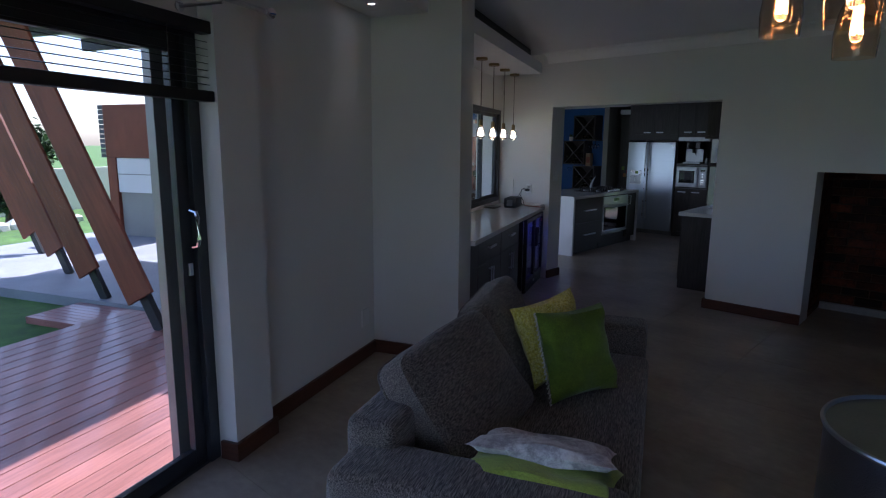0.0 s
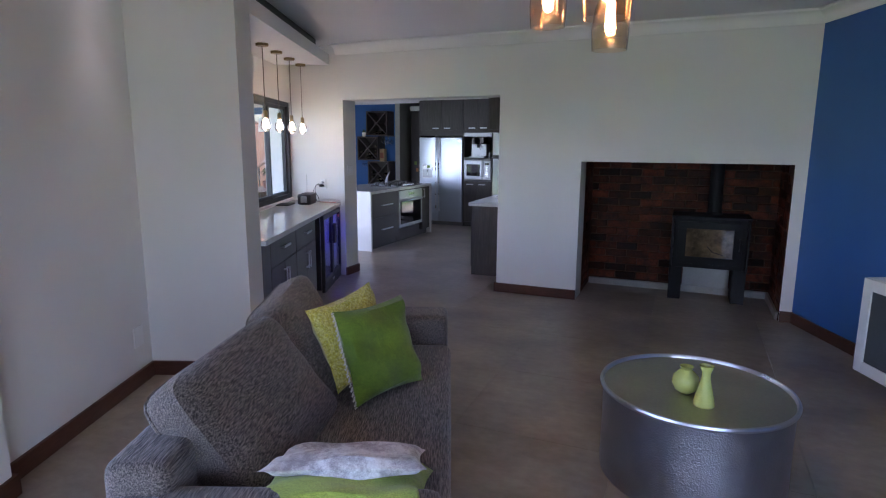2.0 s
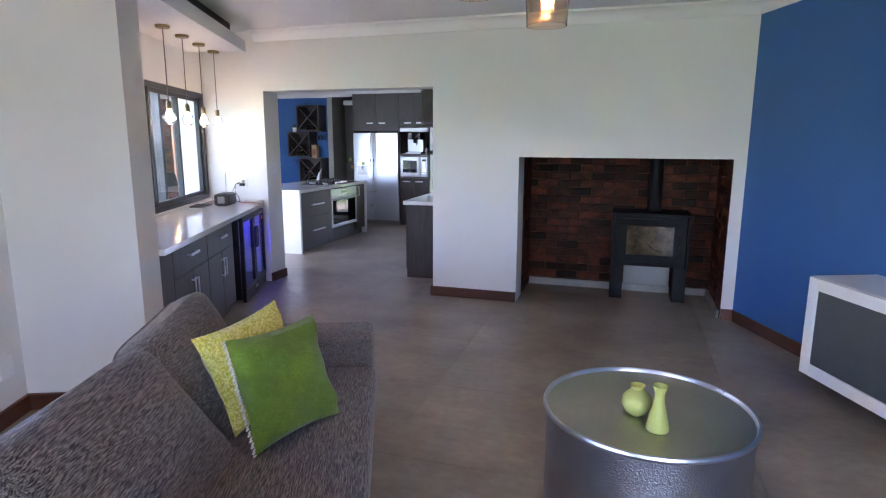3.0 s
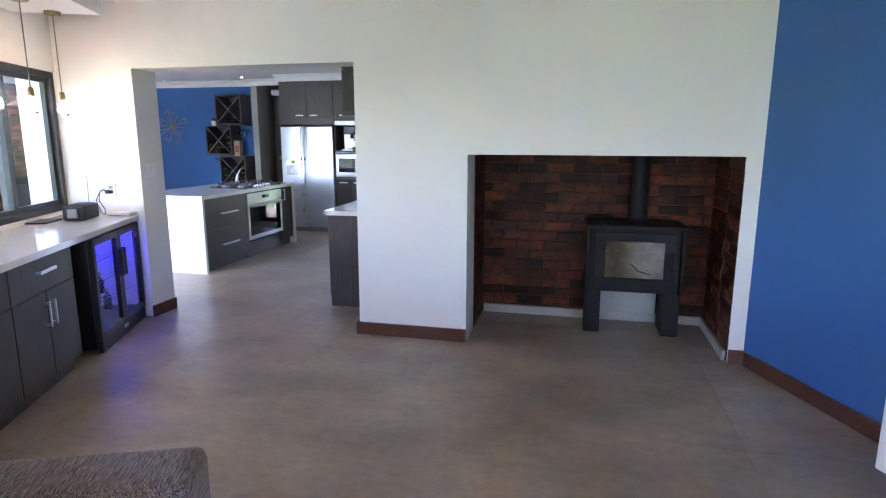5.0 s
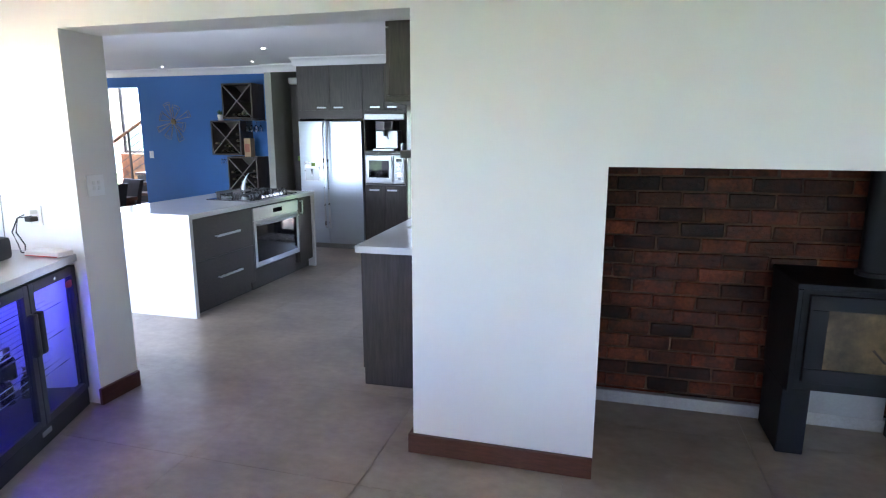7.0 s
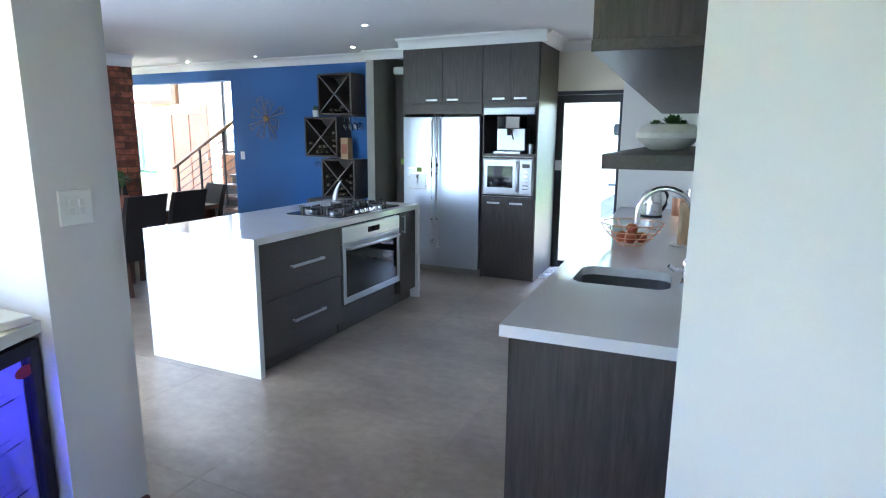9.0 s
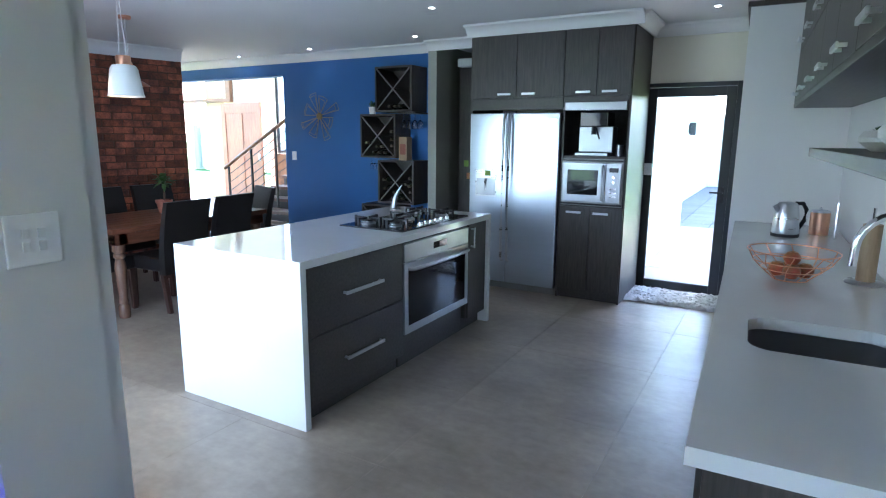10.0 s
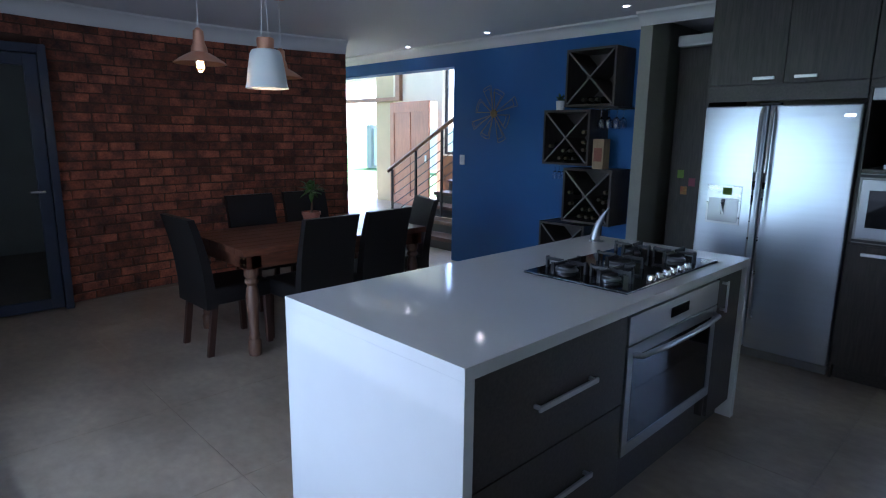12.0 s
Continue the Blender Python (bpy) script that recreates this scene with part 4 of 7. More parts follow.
def boxed_cushion(bm, w, h, t, m, seed=0, n=16):
    """A stuffed cushion with a side band, in the x-z plane, thickness along y."""
    rg = random.Random(seed)
    ph = [rg.uniform(0, 6.28) for _ in range(4)]
    sides = {}
    for side in (1, -1):
        for i in range(n + 1):
            for j in range(n + 1):
                u, v = 2 * i / n - 1, 2 * j / n - 1
                k = 1 - 0.10 * (abs(u) * abs(v)) ** 5
                x = u * w / 2 * k * (1 - 0.035 * (1 - v * v))
                z = v * h / 2 * k * (1 - 0.035 * (1 - u * u))
                puff = ((1 - u ** 4) * (1 - v ** 4)) ** 0.55
                th = t / 2 * (0.52 + 0.48 * puff) + puff * (0.012 * math.sin(4 * u + ph[0]) * math.sin(3 * v + ph[1]) + 0.006 * math.sin(8 * v + ph[2] + 3 * u))
                sides[side, i, j] = bm.verts.new((x, side * th, z))
    for side in (1, -1):
        for i in range(n):
            for j in range(n):
                q = [sides[side, i, j], sides[side, i + 1, j], sides[side, i + 1, j + 1], sides[side, i, j + 1]]
                bm.faces.new(q if side == -1 else q[::-1])
    rim = [(i, 0) for i in range(n)] + [(n, j) for j in range(n)] + [(i, n) for i in range(n, 0, -1)] + [(0, j) for j in range(n, 0, -1)]
    mid = []
    for i, j in rim:
        a, b = sides[1, i, j].co, sides[-1, i, j].co
        c = (a + b) / 2
        mid.append(bm.verts.new((c.x * 1.018, c.y, c.z * 1.018)))
    for k, (a, b) in enumerate(zip(rim, rim[1:] + rim[:1])):
        l = (k + 1) % len(rim)
        bm.faces.new((sides[1, *a], sides[1, *b], mid[l], mid[k]))
        bm.faces.new((mid[k], mid[l], sides[-1, *b], sides[-1, *a]))
    bmesh.ops.transform(bm, matrix=m, verts=bm.verts[:])
    return bm, [sides[1, i, j].co.copy() for i, j in rim]


def sofa():
    # x runs along the room (x = -s), y off the blue wall; the seat looks to the blue wall
    t = thing("sofa", LR(3.87, 3.12, 0), "grey tweed two-seat sofa with loose back cushions", "sofa")
    L, D = 2.22, 1.0
    part("base", rounded(bmesh.new(), 0.02, L - 0.02, 0.05, D - 0.02, 0.07, 0.30, 0.025), M_SOFA, t, smooth=True)
    part("seat_cushion", rounded(bmesh.new(), 0.285, L - 0.265, 0.0, 0.82, 0.295, 0.445, 0.055), M_SOFA, t, smooth=True)
    part("arm", rounded(bmesh.new(), 0.0, 0.285, 0.02, D - 0.03, 0.07, 0.60, 0.06), M_SOFA, t, smooth=True)
    part("arm", rounded(bmesh.new(), L - 0.25, L, 0.02, D - 0.03, 0.07, 0.60, 0.05), M_SOFA, t, smooth=True)
    part("backrest", rounded(bmesh.new(), 0.20, L - 0.20, D - 0.20, D, 0.07, 0.69, 0.05), M_SOFA, t, smooth=True)
    for k, (x, y, z, lean, turn) in enumerate(((0.78, 0.74, 0.60, -36, -5), (1.52, 0.755, 0.605, -26, 4))):
        bm, edge = boxed_cushion(bmesh.new(), 0.84, 0.56, 0.23, pose(x, y, z, lean, 0, turn), 5 + k)
        c = part("back_cushion", bm, M_SOFA, t, smooth=True)
        part("piping", tube(bmesh.new(), edge + edge[:1], 0.006, 6), M_SOFA, c, smooth=True)
    for x in (0.08, L - 0.08):
        for y in (0.12, D - 0.08):
            bx("foot", (x - 0.03, x + 0.03, y - 0.03, y + 0.03, 0, 0.071), M_CHLEG, t, 0.004)


sofa()


def throw_pillow(m, w, h, t, material, label, seed, trim=None):
    ob = thing("throw_pillow", m, label, "pillow", "throw pillows on the sofa")
    part("cover", pillow_mesh(bmesh.new(), w, h, t, 18, None, 0.09, seed, 0.5), material, ob, smooth=True)
    if trim:
        bm = bmesh.new()
        pts = [(-w / 2 * 0.97, 0.0, -h / 2 * 0.98 + h * 0.98 * k / 39) for k in range(40)]
        for q in pts:
            tube(bm, [q, (q[0] - 0.010, 0.006 if int(q[2] * 100) % 2 else -0.006, q[2] - 0.006)], 0.004, 5)
        part("trim", bm, trim, ob, "cream fringe along one seam")
    return ob


LEAN_X, LEAN_Y, LEAN_Z = (0.757, -0.653, 0.0), (0.6125, 0.710, -0.347), (0.226, 0.263, 0.938)


def leaning(s, w, z):
    rows = [(a, b, c, 0) for a, b, c in zip(LEAN_X, LEAN_Y, LEAN_Z)] + [(0, 0, 0, 1)]
    return LR(s, w, z) @ Matrix(rows)


throw_pillow(leaning(2.497, 3.585, 0.685) @ pose(0, 0, 0, 0, -9, 0), 0.41, 0.41, 0.12, M_YELLOW, "yellow and cream patterned square pillow leaning on the sofa", 11)
throw_pillow(leaning(2.60, 3.45, 0.66), 0.42, 0.43, 0.12, M_GREEN, "olive green square pillow with embroidered edge", 12, M_CREAMF)
def lying(s, w, z, tilt, turn=0):
    c_, s_ = math.cos(radians(tilt)), math.sin(radians(tilt))
    return LR(s, w, z, turn) @ Matrix(((0, s_, c_, 0), (1, 0, 0, 0), (0, c_, -s_, 0), (0, 0, 0, 1)))


throw_pillow(lying(3.41, 3.45, 0.568, 22, 3), 0.50, 0.42, 0.08, M_FLORAL, "pale floral pillow lying across the sofa arm", 13)
throw_pillow(lying(3.51, 3.445, 0.528, 16), 0.53, 0.42, 0.112, M_LIME, "lime green pillow under the floral one", 14)

# ---- coffee table ----
ct = thing("coffee_table", pose(0.15, 2.625, 0), "round drum coffee table of hammered silver metal", "table")
bm = bmesh.new()
lathe(bm, [(0.408, 0.0), (0.423, 0.004), (0.426, 0.05), (0.424, 0.25), (0.427, 0.41), (0.429, 0.43)], 72)
part("drum", bm, M_HAMMER, ct, smooth=True)
bm = bmesh.new()
lathe(bm, [(0.429, 0.428), (0.439, 0.432), (0.443, 0.442), (0.439, 0.452), (0.429, 0.454), (0.424, 0.447), (0.422, 0.436)], 72)
part("rim", bm, M_STEEL, ct, "polished rolled rim", smooth=True)
bm = bmesh.new()
lathe(bm, [(0, 0.436), (0.424, 0.436), (0.424, 0.42), (0, 0.42)], 64)
part("top", bm, M_TRAY, ct, "dull pewter coloured top")


def vase(name, x, y, prof, label):
    bm = bmesh.new()
    lathe(bm, prof, 28)
    ob = part(name, bm, M_CERAM, smooth=True)
    ob.matrix_world = pose(x, y, 0.437) @ Matrix.Diagonal((0.92, 0.92, 0.92, 1))
    return tagged(ob, label, "vase", "lime vases on the coffee table")


vase("vase", 0.185, 2.44, [(0, 0), (0.046, 0), (0.050, 0.006), (0.047, 0.03), (0.030, 0.10), (0.021, 0.145), (0.021, 0.17), (0.031, 0.20), (0.034, 0.205), (0.029, 0.203), (0.017, 0.17), (0.017, 0.14), (0, 0.05)], "lime glazed ceramic bottle vase with flared neck")
vase("vase", 0.105, 2.56, [(0, 0), (0.030, 0), (0.055, 0.02), (0.068, 0.055), (0.062, 0.09), (0.035, 0.118), (0.026, 0.125), (0.034, 0.142), (0.030, 0.140), (0.020, 0.122), (0.03, 0.11), (0.0, 0.06)], "lime glazed round ceramic vase")

# ---- cabinet under the television wall ----
tv = thing("media_cabinet", LR(3.40, 0, 0), "white wall-hung media cabinet with dark glass front", "cabinet")
bm = bmesh.new()
for d in ((0, 1.93, 0.0, 0.43, 0.735, 0.762), (0, 1.93, 0.0, 0.43, 0.137, 0.164), (0, 0.03, 0.0, 0.43, 0.164, 0.735), (1.90, 1.93, 0.0, 0.43, 0.164, 0.735), (0.03, 1.90, 0.0, 0.02, 0.164, 0.735)):
    box(bm, *d, 0.002)
part("body", bm, M_PLASTIC, tv)
for k in range(2):
    x0, x1 = 0.004 + 0.963 * k, 0.96 + 0.966 * k
    bm = bmesh.new()
    for d in ((x0, x0 + 0.075, 0.433, 0.455, 0.14, 0.76), (x1 - 0.075, x1, 0.433, 0.455, 0.14, 0.76), (x0 + 0.075, x1 - 0.075, 0.433, 0.455, 0.14, 0.215), (x0 + 0.075, x1 - 0.075, 0.433, 0.455, 0.685, 0.76)):
        box(bm, *d, 0.004)
    dd = part("door", bm, M_PLASTIC, tv)
    bx("glass_panel", (x0 + 0.07, x1 - 0.07, 0.438, 0.444, 0.21, 0.69), M_SMOKE, dd, 0, "dark tinted glass")

# ---- glass pendant cluster ----
pc = thing("pendant_cluster", pose(-0.36, 2.12, 0), "cluster of three amber glass pendant lamps, lit", "pendant lamp")
bm = bmesh.new()
lathe(bm, [(0, H1), (0.16, H1), (0.16, H1 - 0.02), (0.15, H1 - 0.028), (0, H1 - 0.028)], 32)
part("ceiling_plate", bm, M_BLACK, pc, smooth=True)
for x, y, z, r in ((0.075, 0.12, 1.965, 0.075), (-0.16, 0.03, 2.055, 0.075), (0.09, -0.10, 2.045, 0.09)):
    part("cord", tube(bmesh.new(), [(x * 0.7, y * 0.7, H1 - 0.027), (x, y, z + 0.27)], 0.004, 6), M_BLACK, pc)
    bm = bmesh.new()
    lathe(bm, [(0, z + 0.275), (0.02, z + 0.275), (0.024, z + 0.265), (0.024, z + 0.205), (0, z + 0.205)], 16, Matrix.Translation((x, y, 0)))
    part("holder", bm, M_BRASS, pc, smooth=True)
    bm = bmesh.new()
    prof = [(0.026, z + 0.225), (r * 0.62, z + 0.21), (r * 0.9, z + 0.16), (r, z + 0.08), (r * 0.93, z)]
    lathe(bm, prof + [(q - 0.003, h) for q, h in prof[::-1]], 32, Matrix.Translation((x, y, 0)))
    sh = part("shade", bm, M_AMBER, pc, "clear amber glass shade", smooth=True)
    sh.visible_shadow = False
    bm = bmesh.new()
    lathe(bm, [(0, z + 0.205), (0.014, z + 0.205), (0.022, z + 0.17), (0.024, z + 0.09), (0.016, z + 0.06), (0, z + 0.055)], 18, Matrix.Translation((x, y, 0)))
    b = part("bulb", bm, M_GLASS, pc, smooth=True)
    b.visible_shadow = False
    bm = bmesh.new()
    for k in range(6):
        a = k * math.pi / 3
        tube(bm, [(x + 0.008 * math.cos(a), y + 0.008 * math.sin(a), z + 0.185), (x + 0.012 * math.cos(a), y + 0.012 * math.sin(a), z + 0.085)], 0.004, 5)
    part("filament", bm, M_FIL, pc)


# ---- kitchen island ----
IX0, IX1, IY0, IY1 = -5.265, -4.298, 7.20, 9.39
it = thing("island_worktop", pose(0, 0, 0), "white quartz island top with waterfall ends", "worktop")
bx("top", (IX0, IX1, IY0, IY1, 0.858, 0.90), M_QUARTZ, it, 0.0008)
bx("waterfall_end", (IX0, IX1, IY0, IY0 + 0.04, 0, 0.8579), M_QUARTZ, it, 0.0004)
bx("waterfall_end", (IX0, IX1, IY1 - 0.04, IY1, 0, 0.8579), M_QUARTZ, it, 0.0004)


def island_unit(y0, y1, label):
    t = thing("island_cabinet", pose(IX1 - 0.022, y0, 0, 0, 0, 90), label, "cabinet", "island cabinets")
    w = y1 - y0 - 0.004
    bx("carcass", (0, w, 0.02, 0.94, 0.10, 0.856), M_DARK, t, 0.002)
    bx("toe_kick", (0, w, 0.06, 0.90, 0, 0.099), M_DARKH, t, 0.001)
    return t, w


t, w = island_unit(7.242, 8.145, "dark veneer island cabinet with two deep drawers")
for z0, z1 in ((0.105, 0.475), (0.48, 0.85)):
    d = bx("drawer_front", (0.003, w - 0.003, 0, 0.019, z0, z1), M_DARKH, t, 0.002)
    handle_bar(d, pose(0.475, 0, z1 - 0.185), 0.35)
t, w = island_unit(9.042, 9.348, "narrow dark veneer cupboard in the island")
d = bx("door", (0.003, w - 0.003, 0, 0.019, 0.105, 0.85), M_DARK, t, 0.002)
handle_bar(d, pose(0.045, 0, 0.745), 0.16, True)

ov = thing("oven", pose(IX1 - 0.018, 8.15, 0, 0, 0, 90), "wide stainless steel built-in oven with dark glass", "oven")
bx("body", (0.0, 0.884, 0.03, 0.56, 0.235, 0.853), M_BLACK, ov, 0.002)
bx("plinth", (0.0, 0.884, 0.06, 0.5, 0.0, 0.20), M_DARKH, ov, 0.002)
bx("control_panel", (0.002, 0.882, 0, 0.029, 0.715, 0.835), M_STEELM, ov, 0.003)
bx("display", (0.36, 0.54, -0.002, 0.004, 0.755, 0.80), M_BLACKGLASS, ov, 0.001)
bm = bmesh.new()
for q in ((0.002, 0.882, 0, 0.029, 0.235, 0.285), (0.002, 0.882, 0, 0.029, 0.66, 0.71), (0.002, 0.045, 0, 0.029, 0.285, 0.66), (0.839, 0.882, 0, 0.029, 0.285, 0.66)):
    box(bm, *q, 0.002)
dr = part("door", bm, M_STEELM, ov)
bx("door_glass", (0.04, 0.844, 0.006, 0.016, 0.28, 0.665), M_BLACKGLASS, dr, 0.001, "dark reflective glass")
part("handle", tube(bmesh.new(), [(0.04, 0.0, 0.672), (0.06, -0.035, 0.672), (0.25, -0.05, 0.672), (0.44, -0.054, 0.672), (0.63, -0.05, 0.672), (0.82, -0.035, 0.672), (0.844, 0.0, 0.672)], 0.012, 10), M_STEELM, dr, "bowed steel handle", smooth=True)

hb = thing("gas_hob", pose(-4.635, 8.675, 0.90), "black glass five-burner gas hob with cast iron grates", "hob")
bx("glass_plate", (-0.26, 0.26, -0.46, 0.46, 0.0, 0.010), M_BLACKGLASS, hb, 0.003)
for (x, y, r) in ((-0.13, -0.31, 0.045), (0.10, -0.31, 0.036), (-0.13, 0.31, 0.036), (0.10, 0.31, 0.045), (-0.03, 0.0, 0.060)):
    bm = bmesh.new()
    lathe(bm, [(0, 0.01), (r * 1.25, 0.01), (r * 1.25, 0.018), (r, 0.024), (r, 0.030), (0, 0.030)], 20, Matrix.Translation((x, y, 0)))
    bn = part("burner", bm, M_STEELD, hb, smooth=True)
    bm = bmesh.new()
    lathe(bm, [(0, 0.0305), (r * 0.92, 0.0305), (r * 0.92, 0.038), (r * 0.8, 0.042), (0, 0.042)], 20, Matrix.Translation((x, y, 0)))
    part("burner_cap", bm, M_BLACK, bn, smooth=True)
    bm = bmesh.new()
    reach = r + 0.065
    for k in range(4):
        arm = pose(x, y, 0, 0, 0, 90 * k)
        box(bm, 0.35 * r, reach, -0.006, 0.006, 0.046, 0.060, 0.002, arm)
        box(bm, reach - 0.012, reach, -0.009, 0.009, 0.010, 0.064, 0.002, arm)
    part("grate", bm, M_BLACK, hb, "black cast iron pan support")
for k in range(6):
    bm = bmesh.new()
    lathe(bm, [(0.020, 0.010), (0.020, 0.018), (0.016, 0.034), (0.0, 0.036)], 16, Matrix.Translation((0.228, -0.19 + 0.072 * k, 0)))
    part("knob", bm, M_CHROME, hb, smooth=True)

kn = thing("utensil_rest", pose(-5.11, 9.20, 0.90, 0, 0, 20), "slim curved steel utensil rest standing behind the hob", "utensil rest")
bm = bmesh.new()
lathe(bm, [(0.0, 0.012), (0.040, 0.010), (0.045, 0.004), (0.045, 0.0), (0.0, 0.0)], 20)
part("foot", bm, M_STEELD, kn, smooth=True)
bm = bmesh.new()
rings = []
for q in range(9):
    f = q / 8
    r = 0.026 * (1 - f) ** 0.7 + 0.004
    cx = -0.012 + 0.075 * f * f
    rings.append([bm.verts.new((cx + r * math.cos(u), 0.5 * r * math.sin(u), 0.010 + 0.20 * f)) for u in [2 * math.pi * g / 10 for g in range(10)]])
for ra, rb in zip(rings, rings[1:]):
    for g in range(10):
        bm.faces.new((ra[g], ra[(g + 1) % 10], rb[(g + 1) % 10], rb[g]))
bm.faces.new(rings[-1])
part("horn", bm, M_STEELD, kn, smooth=True)

# ---- tall units ----
TY = 10.39
tu = thing("fridge_housing", pose(-5.03, TY, 0), "tall dark veneer housing with cupboards over the fridge", "cabinet")
bx("side_panel", (0.0, 0.022, 0.03, 0.76, 0, 2.46), M_DARK, tu, 0.002)
bx("top_carcass", (0.024, 0.952, 0.03, 0.76, 1.83, 2.458), M_DARK, tu, 0.002)
bx("filler", (0.024, 0.952, 0.012, 0.030, 1.765, 1.872), M_DARKH, tu, 0.001)
for k in range(2):
    d = bx("door", (0.026 + 0.464 * k, 0.486 + 0.464 * k, 0.008, 0.028, 1.876, 2.455), M_DARK, tu, 0.002)
    handle_bar(d, pose(0.375 + 0.245 * k, 0.008, 1.91), 0.13)

fr = thing("refrigerator", pose(-5.003, TY, 0), "silver side-by-side fridge freezer with water dispenser", "fridge")
bx("body", (0.0, 0.922, 0.05, 0.72, 0.03, 1.738), M_ALUG, fr, 0.004)
bx("kick_plate", (0.01, 0.912, 0.04, 0.06, 0.0, 0.075), M_ALUG, fr, 0.003)
for k, (x0, x1) in enumerate(((0.002, 0.408), (0.414, 0.920))):
    d = part("door", rounded(bmesh.new(), x0, x1, -0.03, 0.048, 0.08, 1.735, 0.012), M_FRIDGE, fr, smooth=True)
    hx = x1 - 0.028 if k == 0 else x0 + 0.028
    part("handle", tube(bmesh.new(), [(hx, -0.03, 0.30), (hx, -0.07, 0.32), (hx, -0.078, 0.60), (hx, -0.078, 1.3), (hx, -0.07, 1.68), (hx, -0.03, 1.72)], 0.013, 10), M_STEEL, d, "long bowed steel handle", smooth=True)
    bx("hinge_cap", (hx - 0.03, hx + 0.03, -0.02, 0.03, 1.736, 1.752), M_BPLAST, d, 0.003)
    if k == 0:
        bx("dispenser", (0.07, 0.30, -0.034, -0.029, 0.93, 1.20), M_STEEL, d, 0.003)
        bx("dispenser_well", (0.085, 0.285, -0.0365, -0.033, 0.945, 1.11), M_STEELM, d, 0.003)
        bm = bmesh.new()
        tube(bm, [(0.185, -0.036, 1.10), (0.185, -0.05, 1.08), (0.185, -0.05, 1.0)], 0.012, 8)
        part("tap_lever", bm, M_STEEL, d, smooth=True)
        bx("display_sticker", (0.175, 0.235, -0.0375, -0.034, 1.135, 1.185), M_NOTE, d, 0, "small green sticker")
    else:
        bx("badge", (x1 - 0.09, x1 - 0.03, -0.0325, -0.029, 1.655, 1.675), M_CHROME, d, 0)

au = thing("appliance_tower", pose(-4.075, TY, 0), "tall dark veneer tower holding coffee machine and microwave", "cabinet")
W = 0.585
bx("side_panel", (0, 0.018, 0.022, 0.76, 0, 2.46), M_DARK, au, 0.002)
bx("side_panel", (W - 0.0, W + 0.02, 0.022, 0.76, 0, 2.46), M_DARK, au, 0.002)
bx("back_panel", (0.02, W, 0.70, 0.76, 0.1, 2.45), M_DARKH, au, 0.001)
bx("toe_kick", (0.02, W, 0.05, 0.5, 0, 0.09), M_DARKH, au, 0.001)
bx("lower_carcass", (0.02, W - 0.002, 0.024, 0.69, 0.10, 0.895), M_DARKH, au, 0.002)
bx("upper_carcass", (0.02, W - 0.002, 0.024, 0.69, 1.86, 2.45), M_DARKH, au, 0.002)
bx("shelf", (0.02, W - 0.002, 0.022, 0.69, 1.325, 1.348), M_DARKH, au, 0.001)
bx("filler", (0.02, W - 0.002, 0.005, 0.023, 1.825, 1.872), M_DARKH, au, 0.001)
for k in range(2):
    d = bx("door", (0.004 + 0.298 * k, 0.298 + 0.298 * k, 0.0, 0.020, 1.876, 2.455), M_DARK, au, 0.002)
    handle_bar(d, pose(0.185 + 0.235 * k, 0, 1.91), 0.13)
    d = bx("door", (0.004 + 0.298 * k, 0.298 + 0.298 * k, 0.0, 0.020, 0.10, 0.885), M_DARK, au, 0.002)
    handle_bar(d, pose(0.155 + 0.25 * k, 0, 0.835), 0.14)

mw = thing("microwave", pose(-4.053, TY, 0.925), "built-in stainless steel microwave with dark window", "microwave")
bx("frame", (0, 0.558, -0.004, 0.03, -0.025, 0.40), M_ALUG, mw, 0.003)
bx("body", (0.02, 0.54, 0.031, 0.45, 0.0, 0.39), M_BLACK, mw, 0.003)
bx("trim_line", (0.0, 0.558, -0.007, -0.003, 0.375, 0.392), M_BLACK, mw, 0.001)
bx("trim_line", (0.0, 0.558, -0.007, -0.003, -0.018, -0.002), M_BLACK, mw, 0.001)
d = bx("door", (0.015, 0.405, -0.022, -0.005, 0.01, 0.365), M_STEELD, mw, 0.003)
bx("window", (0.06, 0.34, -0.0235, -0.020, 0.075, 0.30), M_BLACKGLASS, d, 0.001, "dark glass window")
part("handle", tube(bmesh.new(), [(0.385, -0.022, 0.03), (0.385, -0.05, 0.04), (0.385, -0.05, 0.33), (0.385, -0.022, 0.345)], 0.008), M_STEELD, d, smooth=True)
cp = bx("control_panel", (0.412, 0.545, -0.022, -0.005, 0.01, 0.365), M_STEELD, mw, 0.003)
bx("display", (0.44, 0.52, -0.024, -0.021, 0.285, 0.325), M_BLACKGLASS, cp, 0.001)
for z in (0.24, 0.195):
    bm = bmesh.new()
    lathe(bm, [(0.016, 0), (0.014, 0.014), (0, 0.015)], 14, pose(0.48, -0.022, z, 90))
    part("knob", bm, M_CHROME, cp, smooth=True)
for z in (0.06, 0.095, 0.13):
    bx("button", (0.45, 0.51, -0.025, -0.021, z, z + 0.014), M_CHROME, cp, 0.001)

